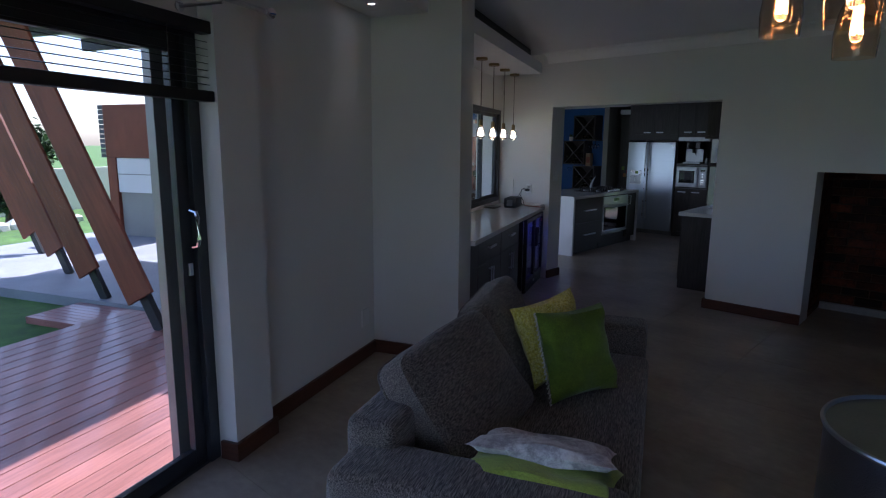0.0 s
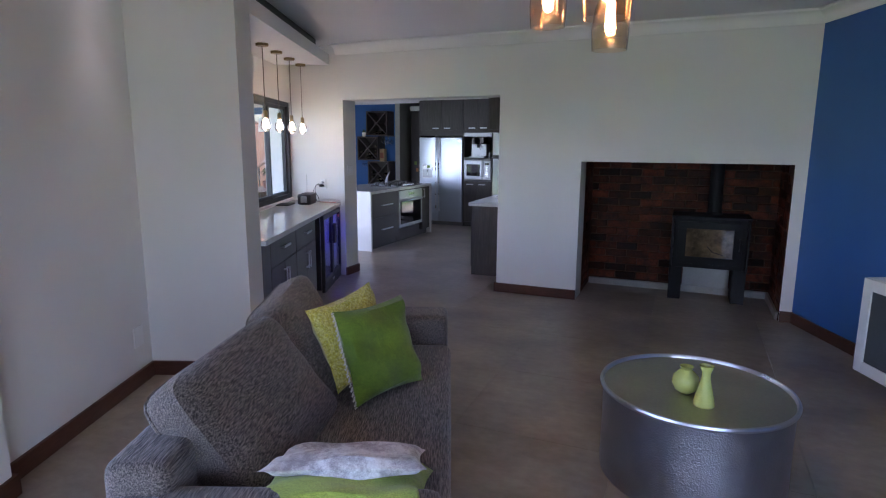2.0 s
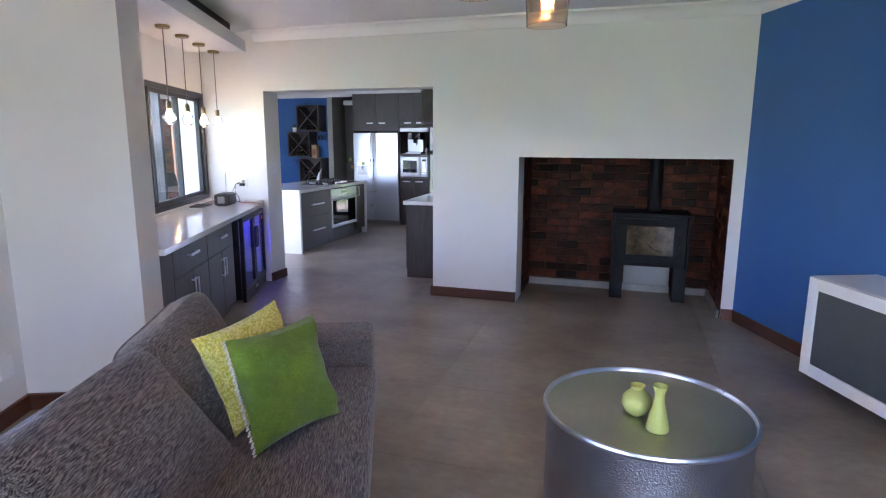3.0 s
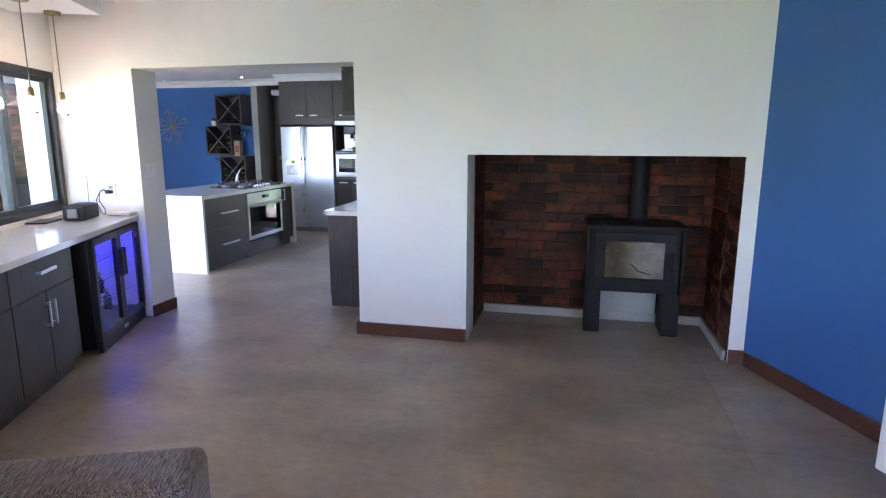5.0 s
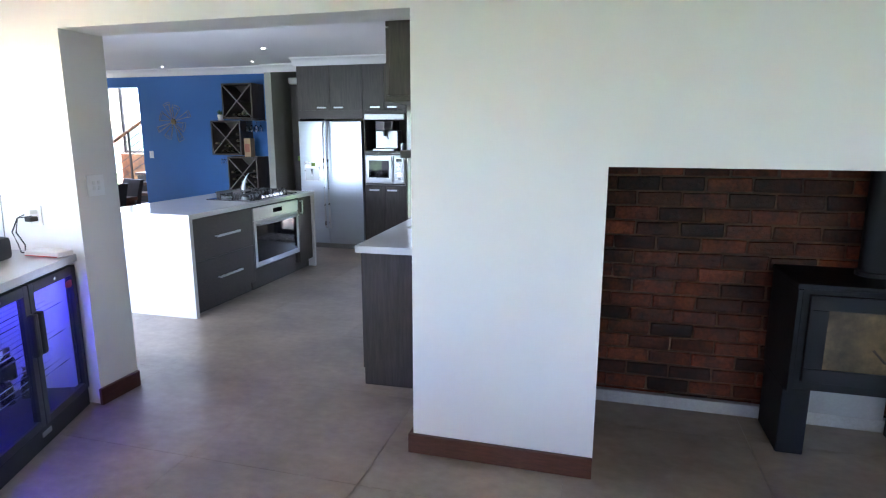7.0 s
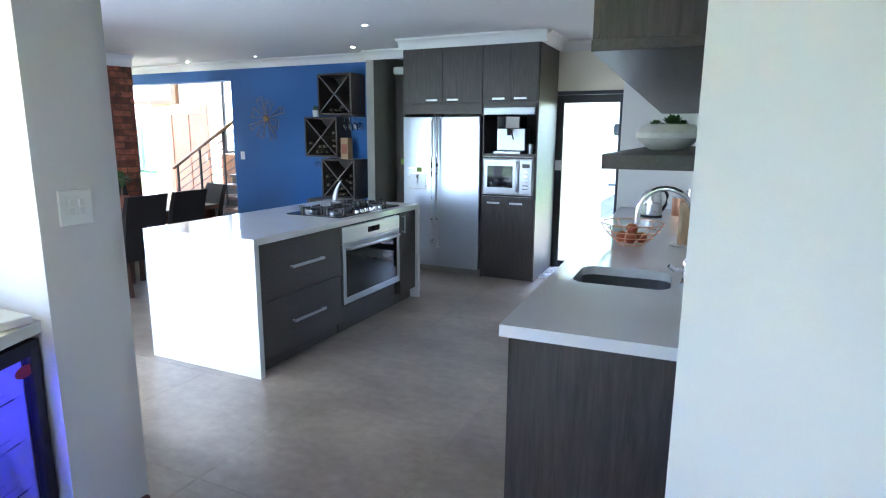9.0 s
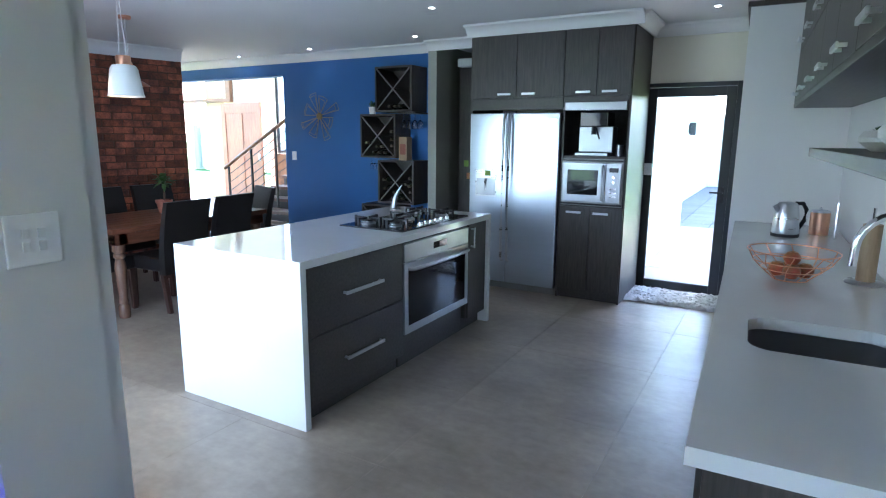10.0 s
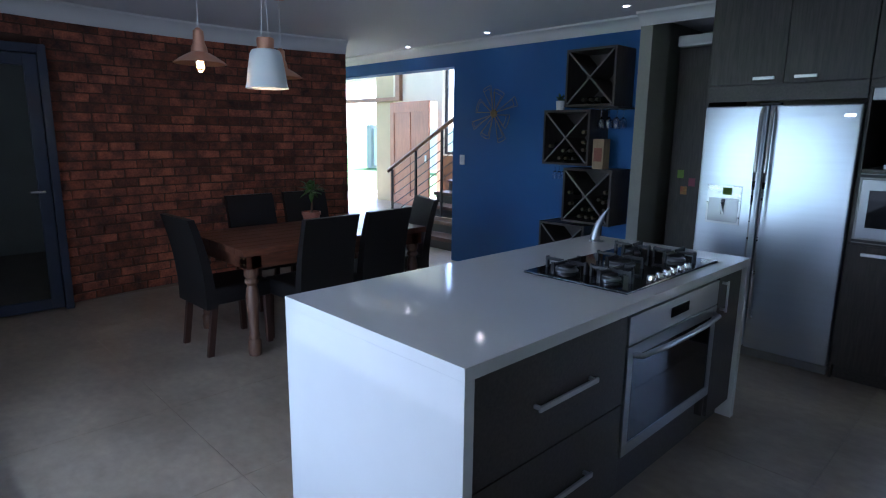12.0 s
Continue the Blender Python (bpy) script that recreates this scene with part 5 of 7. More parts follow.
cm = thing("coffee_machine", pose(-4.053, TY, 1.35), "built-in steel and black coffee machine in an alcove", "coffee machine")
bx("top_bar", (0.005, 0.553, -0.015, 0.03, 0.40, 0.472), M_STEELD, cm, 0.004)
bx("front_panel", (0.13, 0.38, 0.05, 0.30, 0.26, 0.385), M_BLACKGLASS, cm, 0.006)
bx("body", (0.10, 0.41, 0.14, 0.32, 0.03, 0.26), M_STEELD, cm, 0.006)
bm = bmesh.new()
tube(bm, [(0.245, 0.10, 0.26), (0.245, 0.10, 0.19)], 0.022, 10)
tube(bm, [(0.27, 0.09, 0.25), (0.31, 0.06, 0.15)], 0.007, 8)
part("spout", bm, M_BLACK, cm, smooth=True)
bx("drip_tray", (0.10, 0.40, 0.03, 0.14, 0.0, 0.026), M_STEELD, cm, 0.003)
bm = bmesh.new()
lathe(bm, [(0, 0), (0.032, 0), (0.034, 0.10), (0.031, 0.10), (0.030, 0.004), (0, 0.004)], 18)
cu = part("steel_cup", bm, M_STEELD, smooth=True)
cu.matrix_world = pose(-3.57, TY + 0.12, 1.349)
tagged(cu, "plain steel milk cup beside the coffee machine", "cup")

# pantry cupboards
pa = thing("pantry_cupboard", pose(-5.757, 11.52, 0), "dark veneer pantry cupboard under a white cornice", "cabinet")
bx("carcass", (0.0, 0.73, 0.02, 0.60, 0.10, 2.32), M_DARK, pa, 0.002)
bx("toe_kick", (0.0, 0.73, 0.05, 0.55, 0, 0.099), M_DARKH, pa, 0.002)
for k in range(2):
    d = bx("door", (0.003 + 0.365 * k, 0.362 + 0.365 * k, 0, 0.019, 0.105, 2.315), M_DARK, pa, 0.002)
    handle_bar(d, pose(0.34 + 0.05 * k, 0, 1.15), 0.22, True)
bx("cornice_strip", (-0.0, 0.73, -0.06, 0.60, 2.322, 2.42), M_TRIM, pa, 0.02)
for k, (x, z, mm) in enumerate(((0.08, 1.15, M_NOTE), (0.19, 1.08, M_PINK), (0.12, 1.0, M_FRUIT))):
    c = bx("paper_note", (x, x + 0.06, -0.003, 0.0, z, z + 0.075), mm, None, 0)
    c.matrix_world = pose(-5.757, 11.519, 0)
    tagged(c, "child's coloured paper note on the pantry door", "paper", "paper notes")

# ---- sink run ----
SINK_BEFORE = set(scene.objects)
SX0, SX1, SY0, SY1 = -2.362, -1.722, 6.39, 10.118
sw_ = thing("sink_worktop", pose(0, 0, 0), "long white quartz worktop along the kitchen wall", "worktop")
bm = bmesh.new()
for q in ((SX0, SX1, SY0, 7.09, 0.858, 0.90), (SX0, -2.255, 7.09, 7.45, 0.858, 0.90), (-1.845, SX1, 7.09, 7.45, 0.858, 0.90), (SX0, SX1, 7.45, SY1, 0.858, 0.90)):
    box(bm, *q)
for cx, cy, a0, kx, ky in ((-1.845, 7.45, 0, -1, -1), (-2.255, 7.45, 90, 1, -1), (-2.255, 7.09, 180, 1, 1), (-1.845, 7.09, 270, -1, 1)):
    arc = [(cx + kx * 0.07 + 0.07 * math.cos(radians(a0 + 18 * k)), cy + ky * 0.07 + 0.07 * math.sin(radians(a0 + 18 * k))) for k in range(6)]
    prism(bm, [(cx, cy)] + arc[::-1], 0.858, 0.8995)
part("slab", bm, M_QUARTZ, sw_)
bx("end_panel", (SX0 + 0.035, SX1, SY0 + 0.03, SY0 + 0.05, 0, 0.857), M_DARK, sw_, 0.002, "dark veneer end panel")
for k, (y0, y1) in enumerate(((6.425, 7.0), (7.0, 7.6), (7.6, 8.2), (8.2, 8.8), (8.8, 9.5), (9.5, 10.11))):
    t = thing("base_cabinet", pose(SX0 + 0.022, y1, 0, 0, 0, -90), "dark veneer base cabinet under the sink worktop", "cabinet", "sink run base cabinets")
    w = y1 - y0 - 0.004
    bx("carcass", (0, w, 0.02, 0.60, 0.10, 0.65 if k == 1 else 0.856), M_DARK, t, 0.002)
    bx("toe_kick", (0, w, 0.06, 0.5, 0, 0.099), M_DARKH, t, 0.001)
    for z0, z1 in ((0.105, 0.35), (0.355, 0.60), (0.605, 0.85)) if k > 2 else ((0.105, 0.85),):
        d = bx("drawer_front" if k > 2 else "door", (0.003, w - 0.003, 0, 0.019, z0, z1), M_DARK, t, 0.002)
        handle_bar(d, pose(w / 2, 0, z1 - 0.08), 0.18)
sk = thing("sink", pose(0, 0, 0), "undermounted stainless steel sink bowl", "sink")
BX0, BX1, BY0, BY1, BR = -2.255, -1.845, 7.09, 7.45, 0.07


def rounded_ring(bm, inset, z, r):
    pts = []
    for cx, cy, a0 in ((BX1 - r, BY1 - r, 0), (BX0 + r, BY1 - r, 90), (BX0 + r, BY0 + r, 180), (BX1 - r, BY0 + r, 270)):
        for k in range(6):
            a = radians(a0 + 18 * k)
            pts.append(bm.verts.new((cx + (r - inset) * math.cos(a), cy + (r - inset) * math.sin(a), z)))
    return pts


bm = bmesh.new()
rings = [rounded_ring(bm, i, z, BR) for i, z in ((0.0, 0.859), (0.004, 0.75), (0.016, 0.722), (0.045, 0.712), (0.069, 0.710))]
for ra, rb_ in zip(rings, rings[1:]):
    for k in range(len(ra)):
        j = (k + 1) % len(ra)
        bm.faces.new((ra[k], ra[j], rb_[j], rb_[k]))
bm.faces.new(rings[-1])
part("bowl", bm, M_SINK, sk, smooth=True)
bm = bmesh.new()
lathe(bm, [(0, 0.7115), (0.035, 0.7115), (0.04, 0.714), (0.045, 0.7105)], 18, Matrix.Translation((-2.05, 7.27, 0)))
part("drain", bm, M_CHROME, sk, smooth=True)
fa = thing("mixer_tap", pose(-1.785, 7.235, 0.90), "tall chrome swan-neck kitchen mixer tap", "tap")
bm = bmesh.new()
lathe(bm, [(0, 0), (0.028, 0), (0.028, 0.012), (0.022, 0.016), (0.022, 0.10), (0.016, 0.112), (0, 0.112)], 20)
part("base", bm, M_CHROME, fa, smooth=True)
part("spout", tube(bmesh.new(), [(0, 0, 0.10), (0, 0.0, 0.30)] + [(-0.11 + 0.11 * math.cos(a), 0, 0.30 + 0.11 * math.sin(a)) for a in [math.pi * k / 12 for k in range(1, 13)]] + [(-0.222, 0, 0.25)], 0.011, 12), M_CHROME, fa, smooth=True)
part("lever", tube(bmesh.new(), [(0, 0, 0.06), (-0.05, -0.03, 0.065), (-0.075, -0.04, 0.085)], 0.009, 8), M_CHROME, fa, smooth=True)

fbw = thing("fruit_bowl", pose(-2.095, 8.145, 0.90), "open copper wire fruit bowl", "bowl")
for r, z in ((0.07, 0.004), (0.12, 0.05), (0.155, 0.085), (0.18, 0.13)):
    part("hoop", tube(bmesh.new(), [(r * math.cos(a), r * math.sin(a), z) for a in [2 * math.pi * k / 36 for k in range(37)]], 0.003, 5), M_COPPER, fbw, smooth=True)
for k in range(10):
    a = 2 * math.pi * k / 10
    part("rib_wire", tube(bmesh.new(), [(r * math.cos(a + s), r * math.sin(a + s), z) for r, z, s in ((0.07, 0.004, 0), (0.12, 0.05, 0.1), (0.155, 0.085, 0.2), (0.18, 0.13, 0.3))], 0.0025, 5), M_COPPER, fbw, smooth=True)
for k in range(5):
    bm = bmesh.new()
    lathe(bm, [(0, -0.032), (0.02, -0.028), (0.035, -0.005), (0.035, 0.012), (0.02, 0.03), (0.004, 0.026), (0, 0.022)], 14)
    f = part("apple", bm, M_FRUIT, smooth=True)
    a = 2 * math.pi * k / 4
    f.matrix_world = pose(-2.095 + (0.055 * math.cos(a) if k < 4 else 0), 8.145 + (0.055 * math.sin(a) if k < 4 else 0), 0.945 if k < 4 else 0.995)
    tagged(f, "red and yellow apple in the wire bowl", "fruit", "apples in the bowl")

ke = thing("kettle", pose(-2.06, 9.50, 0.90, 0, 0, 30), "brushed steel electric kettle with black handle", "kettle")
bm = bmesh.new()
lathe(bm, [(0, 0.02), (0.078, 0.02), (0.080, 0.03), (0.070, 0.14), (0.058, 0.205), (0.05, 0.215), (0, 0.222)], 28)
part("jug", bm, M_STEEL, ke, smooth=True)
bm = bmesh.new()
lathe(bm, [(0, 0), (0.082, 0), (0.082, 0.018), (0, 0.018)], 28)
part("base", bm, M_BPLAST, ke)
part("handle", tube(bmesh.new(), [(0.05, 0, 0.21), (0.10, 0, 0.21), (0.125, 0, 0.17), (0.118, 0, 0.10), (0.085, 0, 0.05)], 0.013, 8), M_BPLAST, ke, smooth=True)
part("spout", tube(bmesh.new(), [(-0.05, 0, 0.15), (-0.082, 0, 0.195)], 0.016, 8), M_STEEL, ke, smooth=True)
ca = thing("canister", pose(-1.86, 9.69, 0.90), "copper canister with a steel lid", "canister")
bm = bmesh.new()
lathe(bm, [(0, 0), (0.055, 0), (0.057, 0.01), (0.057, 0.145), (0, 0.145)], 24)
part("body", bm, M_COPPER, ca, smooth=True)
bm = bmesh.new()
lathe(bm, [(0.058, 0.146), (0.055, 0.158), (0.012, 0.162), (0.010, 0.175), (0, 0.178)], 24)
part("lid", bm, M_STEEL, ca, smooth=True)
pr = part("paper_towel_post", tube(bmesh.new(), [(-1.79, 9.5, 0.90), (-1.79, 9.5, 1.13)], 0.008, 8), M_CHROME)
tagged(pr, "slim chrome upright holder on the worktop", "holder")

sh = bx("floating_shelf", (-2.05, -1.722, 6.33, 8.60, 1.43, 1.473), M_DARKH, None, 0.003)
tagged(sh, "thick dark veneer floating shelf over the sink", "shelf")
wc = thing("wall_cabinet", pose(0, 0, 0), "long dark veneer wall cabinets above the shelf", "cabinet")
bx("carcass", (-2.045, -1.722, 6.15, 10.10, 1.76, 2.45), M_DARK, wc, 0.002)
bx("light_rail", (-2.066, -1.722, 6.14, 10.105, 1.73, 1.759), M_DARKH, wc, 0.002)
bx("top_strip", (-2.09, -1.722, 6.14, 10.105, 2.451, 2.50), M_DARKH, wc, 0.002)
for k in range(7):
    y0 = 6.155 + 0.563 * k
    for z0, z1 in ((1.762, 2.10), (2.106, 2.448)):
        d = bx("door", (-2.066, -2.047, y0, y0 + 0.558, z0, z1), M_DARK, wc, 0.002)
        handle_bar(d, pose(-2.066, y0 + 0.27, z0 + 0.045, 0, 0, -90), 0.16)


def leaf_blade(bm, base, direction, length, width, droop):
    d = Vector(direction).normalized()
    side = d.cross(Vector((0, 0, 1)))
    side = side.normalized() if side.length > 1e-3 else Vector((1, 0, 0))
    rows = []
    for k in range(5):
        f = k / 4
        p = Vector(base) + d * length * f - Vector((0, 0, droop * length * f * f))
        w = width * math.sin(math.pi * min(0.97, f * 0.85 + 0.12)) / 2
        rows.append((bm.verts.new(p - side * w), bm.verts.new(p - Vector((0, 0, w * 0.35))), bm.verts.new(p + side * w)))
    for a, b in zip(rows, rows[1:]):
        bm.faces.new((a[0], a[1], b[1], b[0]))
        bm.faces.new((a[1], a[2], b[2], b[1]))


sp = thing("succulent_pot", pose(-1.90, 7.05, 1.474), "round speckled white pot with a green succulent", "plant", "succulents on the shelf")
bm = bmesh.new()
lathe(bm, [(0, 0), (0.06, 0), (0.075, 0.008), (0.118, 0.045), (0.120, 0.065), (0.098, 0.095), (0.082, 0.098), (0.078, 0.088), (0, 0.085)], 32)
part("pot", bm, M_STONEW, sp, smooth=True)
rp = random.Random(5)
for cx, cy, sc in ((0.015, 0.0, 1.0), (-0.05, 0.03, 0.6), (0.05, -0.03, 0.55)):
    bm = bmesh.new()
    for k in range(22):
        a, el = k * 2.4, 0.25 + 1.1 * k / 22
        leaf_blade(bm, (cx, cy, 0.088), (math.cos(a) * math.cos(el), math.sin(a) * math.cos(el), math.sin(el)), 0.058 * sc, 0.032 * sc, 0.1)
    part("rosette", bm, M_LEAF, sp)

for y, sc in ((7.62, 0.72),):
    copy_thing(sp, pose(-1.90, y, 1.474, 0, 0, 70)).scale = (sc, sc, sc)
tw = thing("paper_towel_holder", pose(-1.81, 8.22, 0.90), "steel holder with a roll of brown paper towel", "paper towel holder")
bm = bmesh.new()
lathe(bm, [(0, 0), (0.075, 0), (0.078, 0.006), (0.07, 0.012), (0, 0.012)], 24)
part("foot", bm, M_STEEL, tw, smooth=True)
part("post", tube(bmesh.new(), [(0, 0, 0.01), (0, 0, 0.33)], 0.006, 8), M_CHROME, tw, smooth=True)
bm = bmesh.new()
lathe(bm, [(0.02, 0.013), (0.036, 0.013), (0.036, 0.26), (0.02, 0.26)], 24)
part("roll", bm, M_PALEWOOD, tw, "narrow brown paper roll", smooth=True)
for ob in [o for o in scene.objects if o not in SINK_BEFORE and o.parent is None]:
    ob.matrix_world = SINK @ ob.matrix_basis

# shaggy mat at the kitchen door
bm = bmesh.new()
rg = random.Random(8)
nx, ny = 46, 26
vg = [[bm.verts.new((-3.50 + 0.98 * i / nx + (rg.uniform(-0.018, 0.018)), 10.63 + 0.52 * j / ny + rg.uniform(-0.02, 0.02), 0.004 if i in (0, nx) or j in (0, ny) else rg.uniform(0.014, 0.042))) for j in range(ny + 1)] for i in range(nx + 1)]
for i in range(nx):
    for j in range(ny):
        bm.faces.new((vg[i][j], vg[i + 1][j], vg[i + 1][j + 1], vg[i][j + 1]))
mt = part("door_mat", bm, M_RUG, smooth=True)
mt.location.z = 0.0
tagged(mt, "shaggy white rug in front of the kitchen door", "rug")


# ---- wine racks on the blue wall ----
def wine_box(x, z, w=0.505, h=0.505, bottles=6, seed=0):
    t = thing("wine_rack", pose(x, 10.77, z), "dark wooden wine cube with crossed dividers", "wine rack", "wine cubes on the blue wall")
    D = 0.325
    for q in ((0, 0.022, 0, D, 0, h), (w - 0.022, w, 0, D, 0, h), (0.022, w - 0.022, 0, D, 0, 0.022), (0.022, w - 0.022, 0, D, h - 0.022, h)):
        bx("panel", q, M_DARK, t, 0.002)
    bx("back", (0.022, w - 0.022, D - 0.012, D - 0.002, 0.022, h - 0.022), M_DARKH, t, 0)
    L = math.hypot(w - 0.05, h - 0.05) / 2
    ang = math.degrees(math.atan2(h, w))
    for k, s in enumerate((1, -1)):
        bx("divider", (-L, L, 0.004 + 0.0, D - 0.016, -0.008, 0.008) if k == 0 else (-L, L, 0.006, D - 0.016, -0.0075, 0.0075), M_DARK, t, 0.0, m=pose(w / 2, 0, h / 2, 0, -s * ang, 0))
        bx("edge_strip", (-L, L, -0.001, 0.003 + 0.001 * k, -0.008, 0.008), M_EDGE, t, 0.0, m=pose(w / 2, 0, h / 2, 0, -s * ang, 0))
    rb = random.Random(seed)
    spots = [(0.5, 0.12), (0.36, 0.12), (0.64, 0.12), (0.84, 0.42), (0.86, 0.60), (0.86, 0.28), (0.14, 0.34), (0.43, 0.26), (0.57, 0.26), (0.74, 0.46), (0.13, 0.55)]
    for fx, fz in spots[:bottles]:
        bottle("wine_bottle", pose(x + w * fx, 11.07, z + h * fz - 0.0, 90), "dark wine bottle lying in a wine cube", "bottles in the wine cubes", r=0.034, hgt=0.27 + 0.015 * rb.random())


wine_box(-6.465, 1.785, bottles=3, seed=1)
wine_box(-6.69, 1.256, bottles=9, seed=2)
wine_box(-6.44, 0.725, bottles=11, seed=3)
wine_box(-6.69, 0.196, bottles=8, seed=4)
# glasses hang from a bar below the top cube
gr = bx("glass_rail", (-6.17, -5.93, 10.80, 11.09, 1.765, 1.780), M_DARKH, None, 0.002)
tagged(gr, "dark rail holding upturned glasses", "rail")
for k in range(6):
    bm = bmesh.new()
    lathe(bm, [(0.030, 0), (0.030, -0.003), (0.005, -0.008), (0.004, -0.07), (0.018, -0.082), (0.034, -0.11), (0.033, -0.15), (0.029, -0.17), (0.027, -0.17), (0.031, -0.15), (0.032, -0.112), (0.016, -0.085), (0, -0.08)], 16)
    g = part("wine_glass", bm, M_GLASS, smooth=True)
    g.matrix_world = pose(-6.13 + 0.075 * (k % 3), 10.87 + 0.12 * (k // 3), 1.764)
    tagged(g, "clear stemmed wine glass hanging upside down", "glass", "hanging wine glasses")
for k in range(4):
    bm = bmesh.new()
    lathe(bm, [(0.016, 0), (0.017, -0.003), (0.004, -0.006), (0.004, -0.06), (0.016, -0.075), (0.019, -0.15), (0.018, -0.15), (0.014, -0.08), (0, -0.07)], 14)
    g = part("flute_glass", bm, M_GLASS, smooth=True)
    g.matrix_world = pose(-6.66 + 0.05 * k, 10.95, 1.255)
    tagged(g, "slim clear glass hanging under a wine cube", "glass", "hanging flutes")
wb = bx("wine_gift_box", (-6.17, -6.06, 10.82, 10.93, 1.232, 1.50), M_PALEWOOD, None, 0.002)
tagged(wb, "pale wooden wine box standing on a wine cube", "box")
bx("label_panel", (-6.155, -6.075, 10.817, 10.8195, 1.30, 1.42), M_TERRA, wb, 0)
sb = bx("side_shelf", (-6.18, -5.93, 10.78, 11.095, 1.212, 1.231), M_DARKH, None, 0.001)
tagged(sb, "short dark shelf beside the wine cube", "shelf")
pt = thing("shelf_plant", pose(-6.57, 10.86, 1.762), "small green plant in a white pot on a wine cube", "plant")
bm = bmesh.new()
lathe(bm, [(0, 0), (0.036, 0), (0.044, 0.085), (0.040, 0.085), (0.036, 0.07), (0, 0.07)], 20)
part("pot", bm, M_PLASTIC, pt, smooth=True)
bm = bmesh.new()
for k in range(26):
    a, el = k * 2.4, 0.5 + 0.9 * rp.random()
    leaf_blade(bm, (0, 0, 0.075), (math.cos(a) * math.cos(el), math.sin(a) * math.cos(el), math.sin(el)), rp.uniform(0.06, 0.12), 0.022, 0.25)
part("leaves", bm, M_LEAF, pt)

# wire wall art
wa = thing("wall_art", pose(-7.585, 11.085, 1.755), "round wire flower wall ornament with a gilt centre", "wall art")
for k in range(8):
    a = 2 * math.pi * (k + 0.5) / 8
    R = (0.33, 0.26, 0.31, 0.24, 0.34, 0.28, 0.32, 0.25)[k]
    hw = (0.16, 0.30, 0.20, 0.34, 0.14, 0.26, 0.18, 0.32)[k]
    for d in (0.0, 0.035):
        pts = [(0.035 * math.cos(a), -0.015, 0.035 * math.sin(a))]
        for q in range(9):
            f = q / 8 - 0.5
            pts.append(((R - d) * math.cos(a + 2 * f * (hw - d)), -0.010 - 0.035 * (k % 2) - 0.4 * d, (R - d) * math.sin(a + 2 * f * (hw - d))))
        pts.append(pts[0])
        bm = bmesh.new()
        tube(bm, pts, 0.0034, 5)
        part("petal_wire", bm, M_WIRE, wa)
bm = bmesh.new()
lathe(bm, [(0, 0.03), (0.03, 0.028), (0.045, 0.015), (0.045, 0.0), (0, 0)], 18, pose(0, -0.01, 0, 90))
part("centre", bm, M_BRASS, wa, "gilt metal centre")


# ---- dining set ----
def dining_chair(m, label):
    t = thing("dining_chair", m, label, "chair", "chairs round the dining table")
    part("seat", rounded(bmesh.new(), -0.225, 0.225, -0.22, 0.23, 0.36, 0.48, 0.025), M_LEATHER, t, smooth=True)
    bm = bmesh.new()
    n = 8
    va, vb = [], []
    for k in range(n + 1):
        f = k / n
        z = 0.34 + 0.62 * f
        y = 0.19 + 0.10 * f * f + 0.02 * f
        th = 0.075 - 0.03 * f
        va.append((bm.verts.new((-0.225, y, z)), bm.verts.new((0.225, y, z))))
        vb.append((bm.verts.new((-0.225, y + th, z)), bm.verts.new((0.225, y + th, z))))
    for k in range(n):
        bm.faces.new((va[k][0], va[k][1], va[k + 1][1], va[k + 1][0]))
        bm.faces.new((vb[k][1], vb[k][0], vb[k + 1][0], vb[k + 1][1]))
        bm.faces.new((va[k][0], va[k + 1][0], vb[k + 1][0], vb[k][0]))
        bm.faces.new((va[k][1], vb[k][1], vb[k + 1][1], va[k + 1][1]))
    bm.faces.new((va[0][1], va[0][0], vb[0][0], vb[0][1]))
    bm.faces.new((va[n][0], va[n][1], vb[n][1], vb[n][0]))
    bmesh.ops.bevel(bm, geom=[e for e in bm.edges if e.calc_face_angle(0) > 1.0], offset=0.016, segments=3, profile=0.6, affect="EDGES")
    part("backrest", bm, M_LEATHER, t, smooth=True)
    for x in (-0.195, 0.195):
        for y, dy in ((-0.19, -0.01), (0.20, 0.05)):
            lb = bmesh.new()
            box(lb, x - 0.021, x + 0.021, y - 0.021, y + 0.021, 0.0, 0.365, 0.003)
            for v in lb.verts:
                if v.co.z < 0.1:
                    v.co.y += dy
                    v.co.x = x + (v.co.x - x) * 0.8
            part("leg", lb, M_CHLEG, t)
    return t


TX0, TX1, TY0, TY1 = -7.80, -6.85, 7.78, 9.40
dt = thing("dining_table", pose(0, 0, 0), "dark sheesham dining table with turned legs", "table")
for k in range(7):
    x0 = TX0 + (TX1 - TX0) * k / 7
    bx("plank", (x0 + 0.001, x0 + (TX1 - TX0) / 7 - 0.001, TY0, TY1, 0.715, 0.76), M_TABLE, dt, 0.004)
for q in ((TX0 + 0.03, TX1 - 0.03, TY0 + 0.03, TY0 + 0.06, 0.62, 0.714), (TX0 + 0.03, TX1 - 0.03, TY1 - 0.06, TY1 - 0.03, 0.62, 0.714), (TX0 + 0.03, TX0 + 0.06, TY0 + 0.06, TY1 - 0.06, 0.62, 0.714), (TX1 - 0.06, TX1 - 0.03, TY0 + 0.06, TY1 - 0.06, 0.62, 0.714)):
    bx("apron", q, M_TABLE, dt, 0.003)
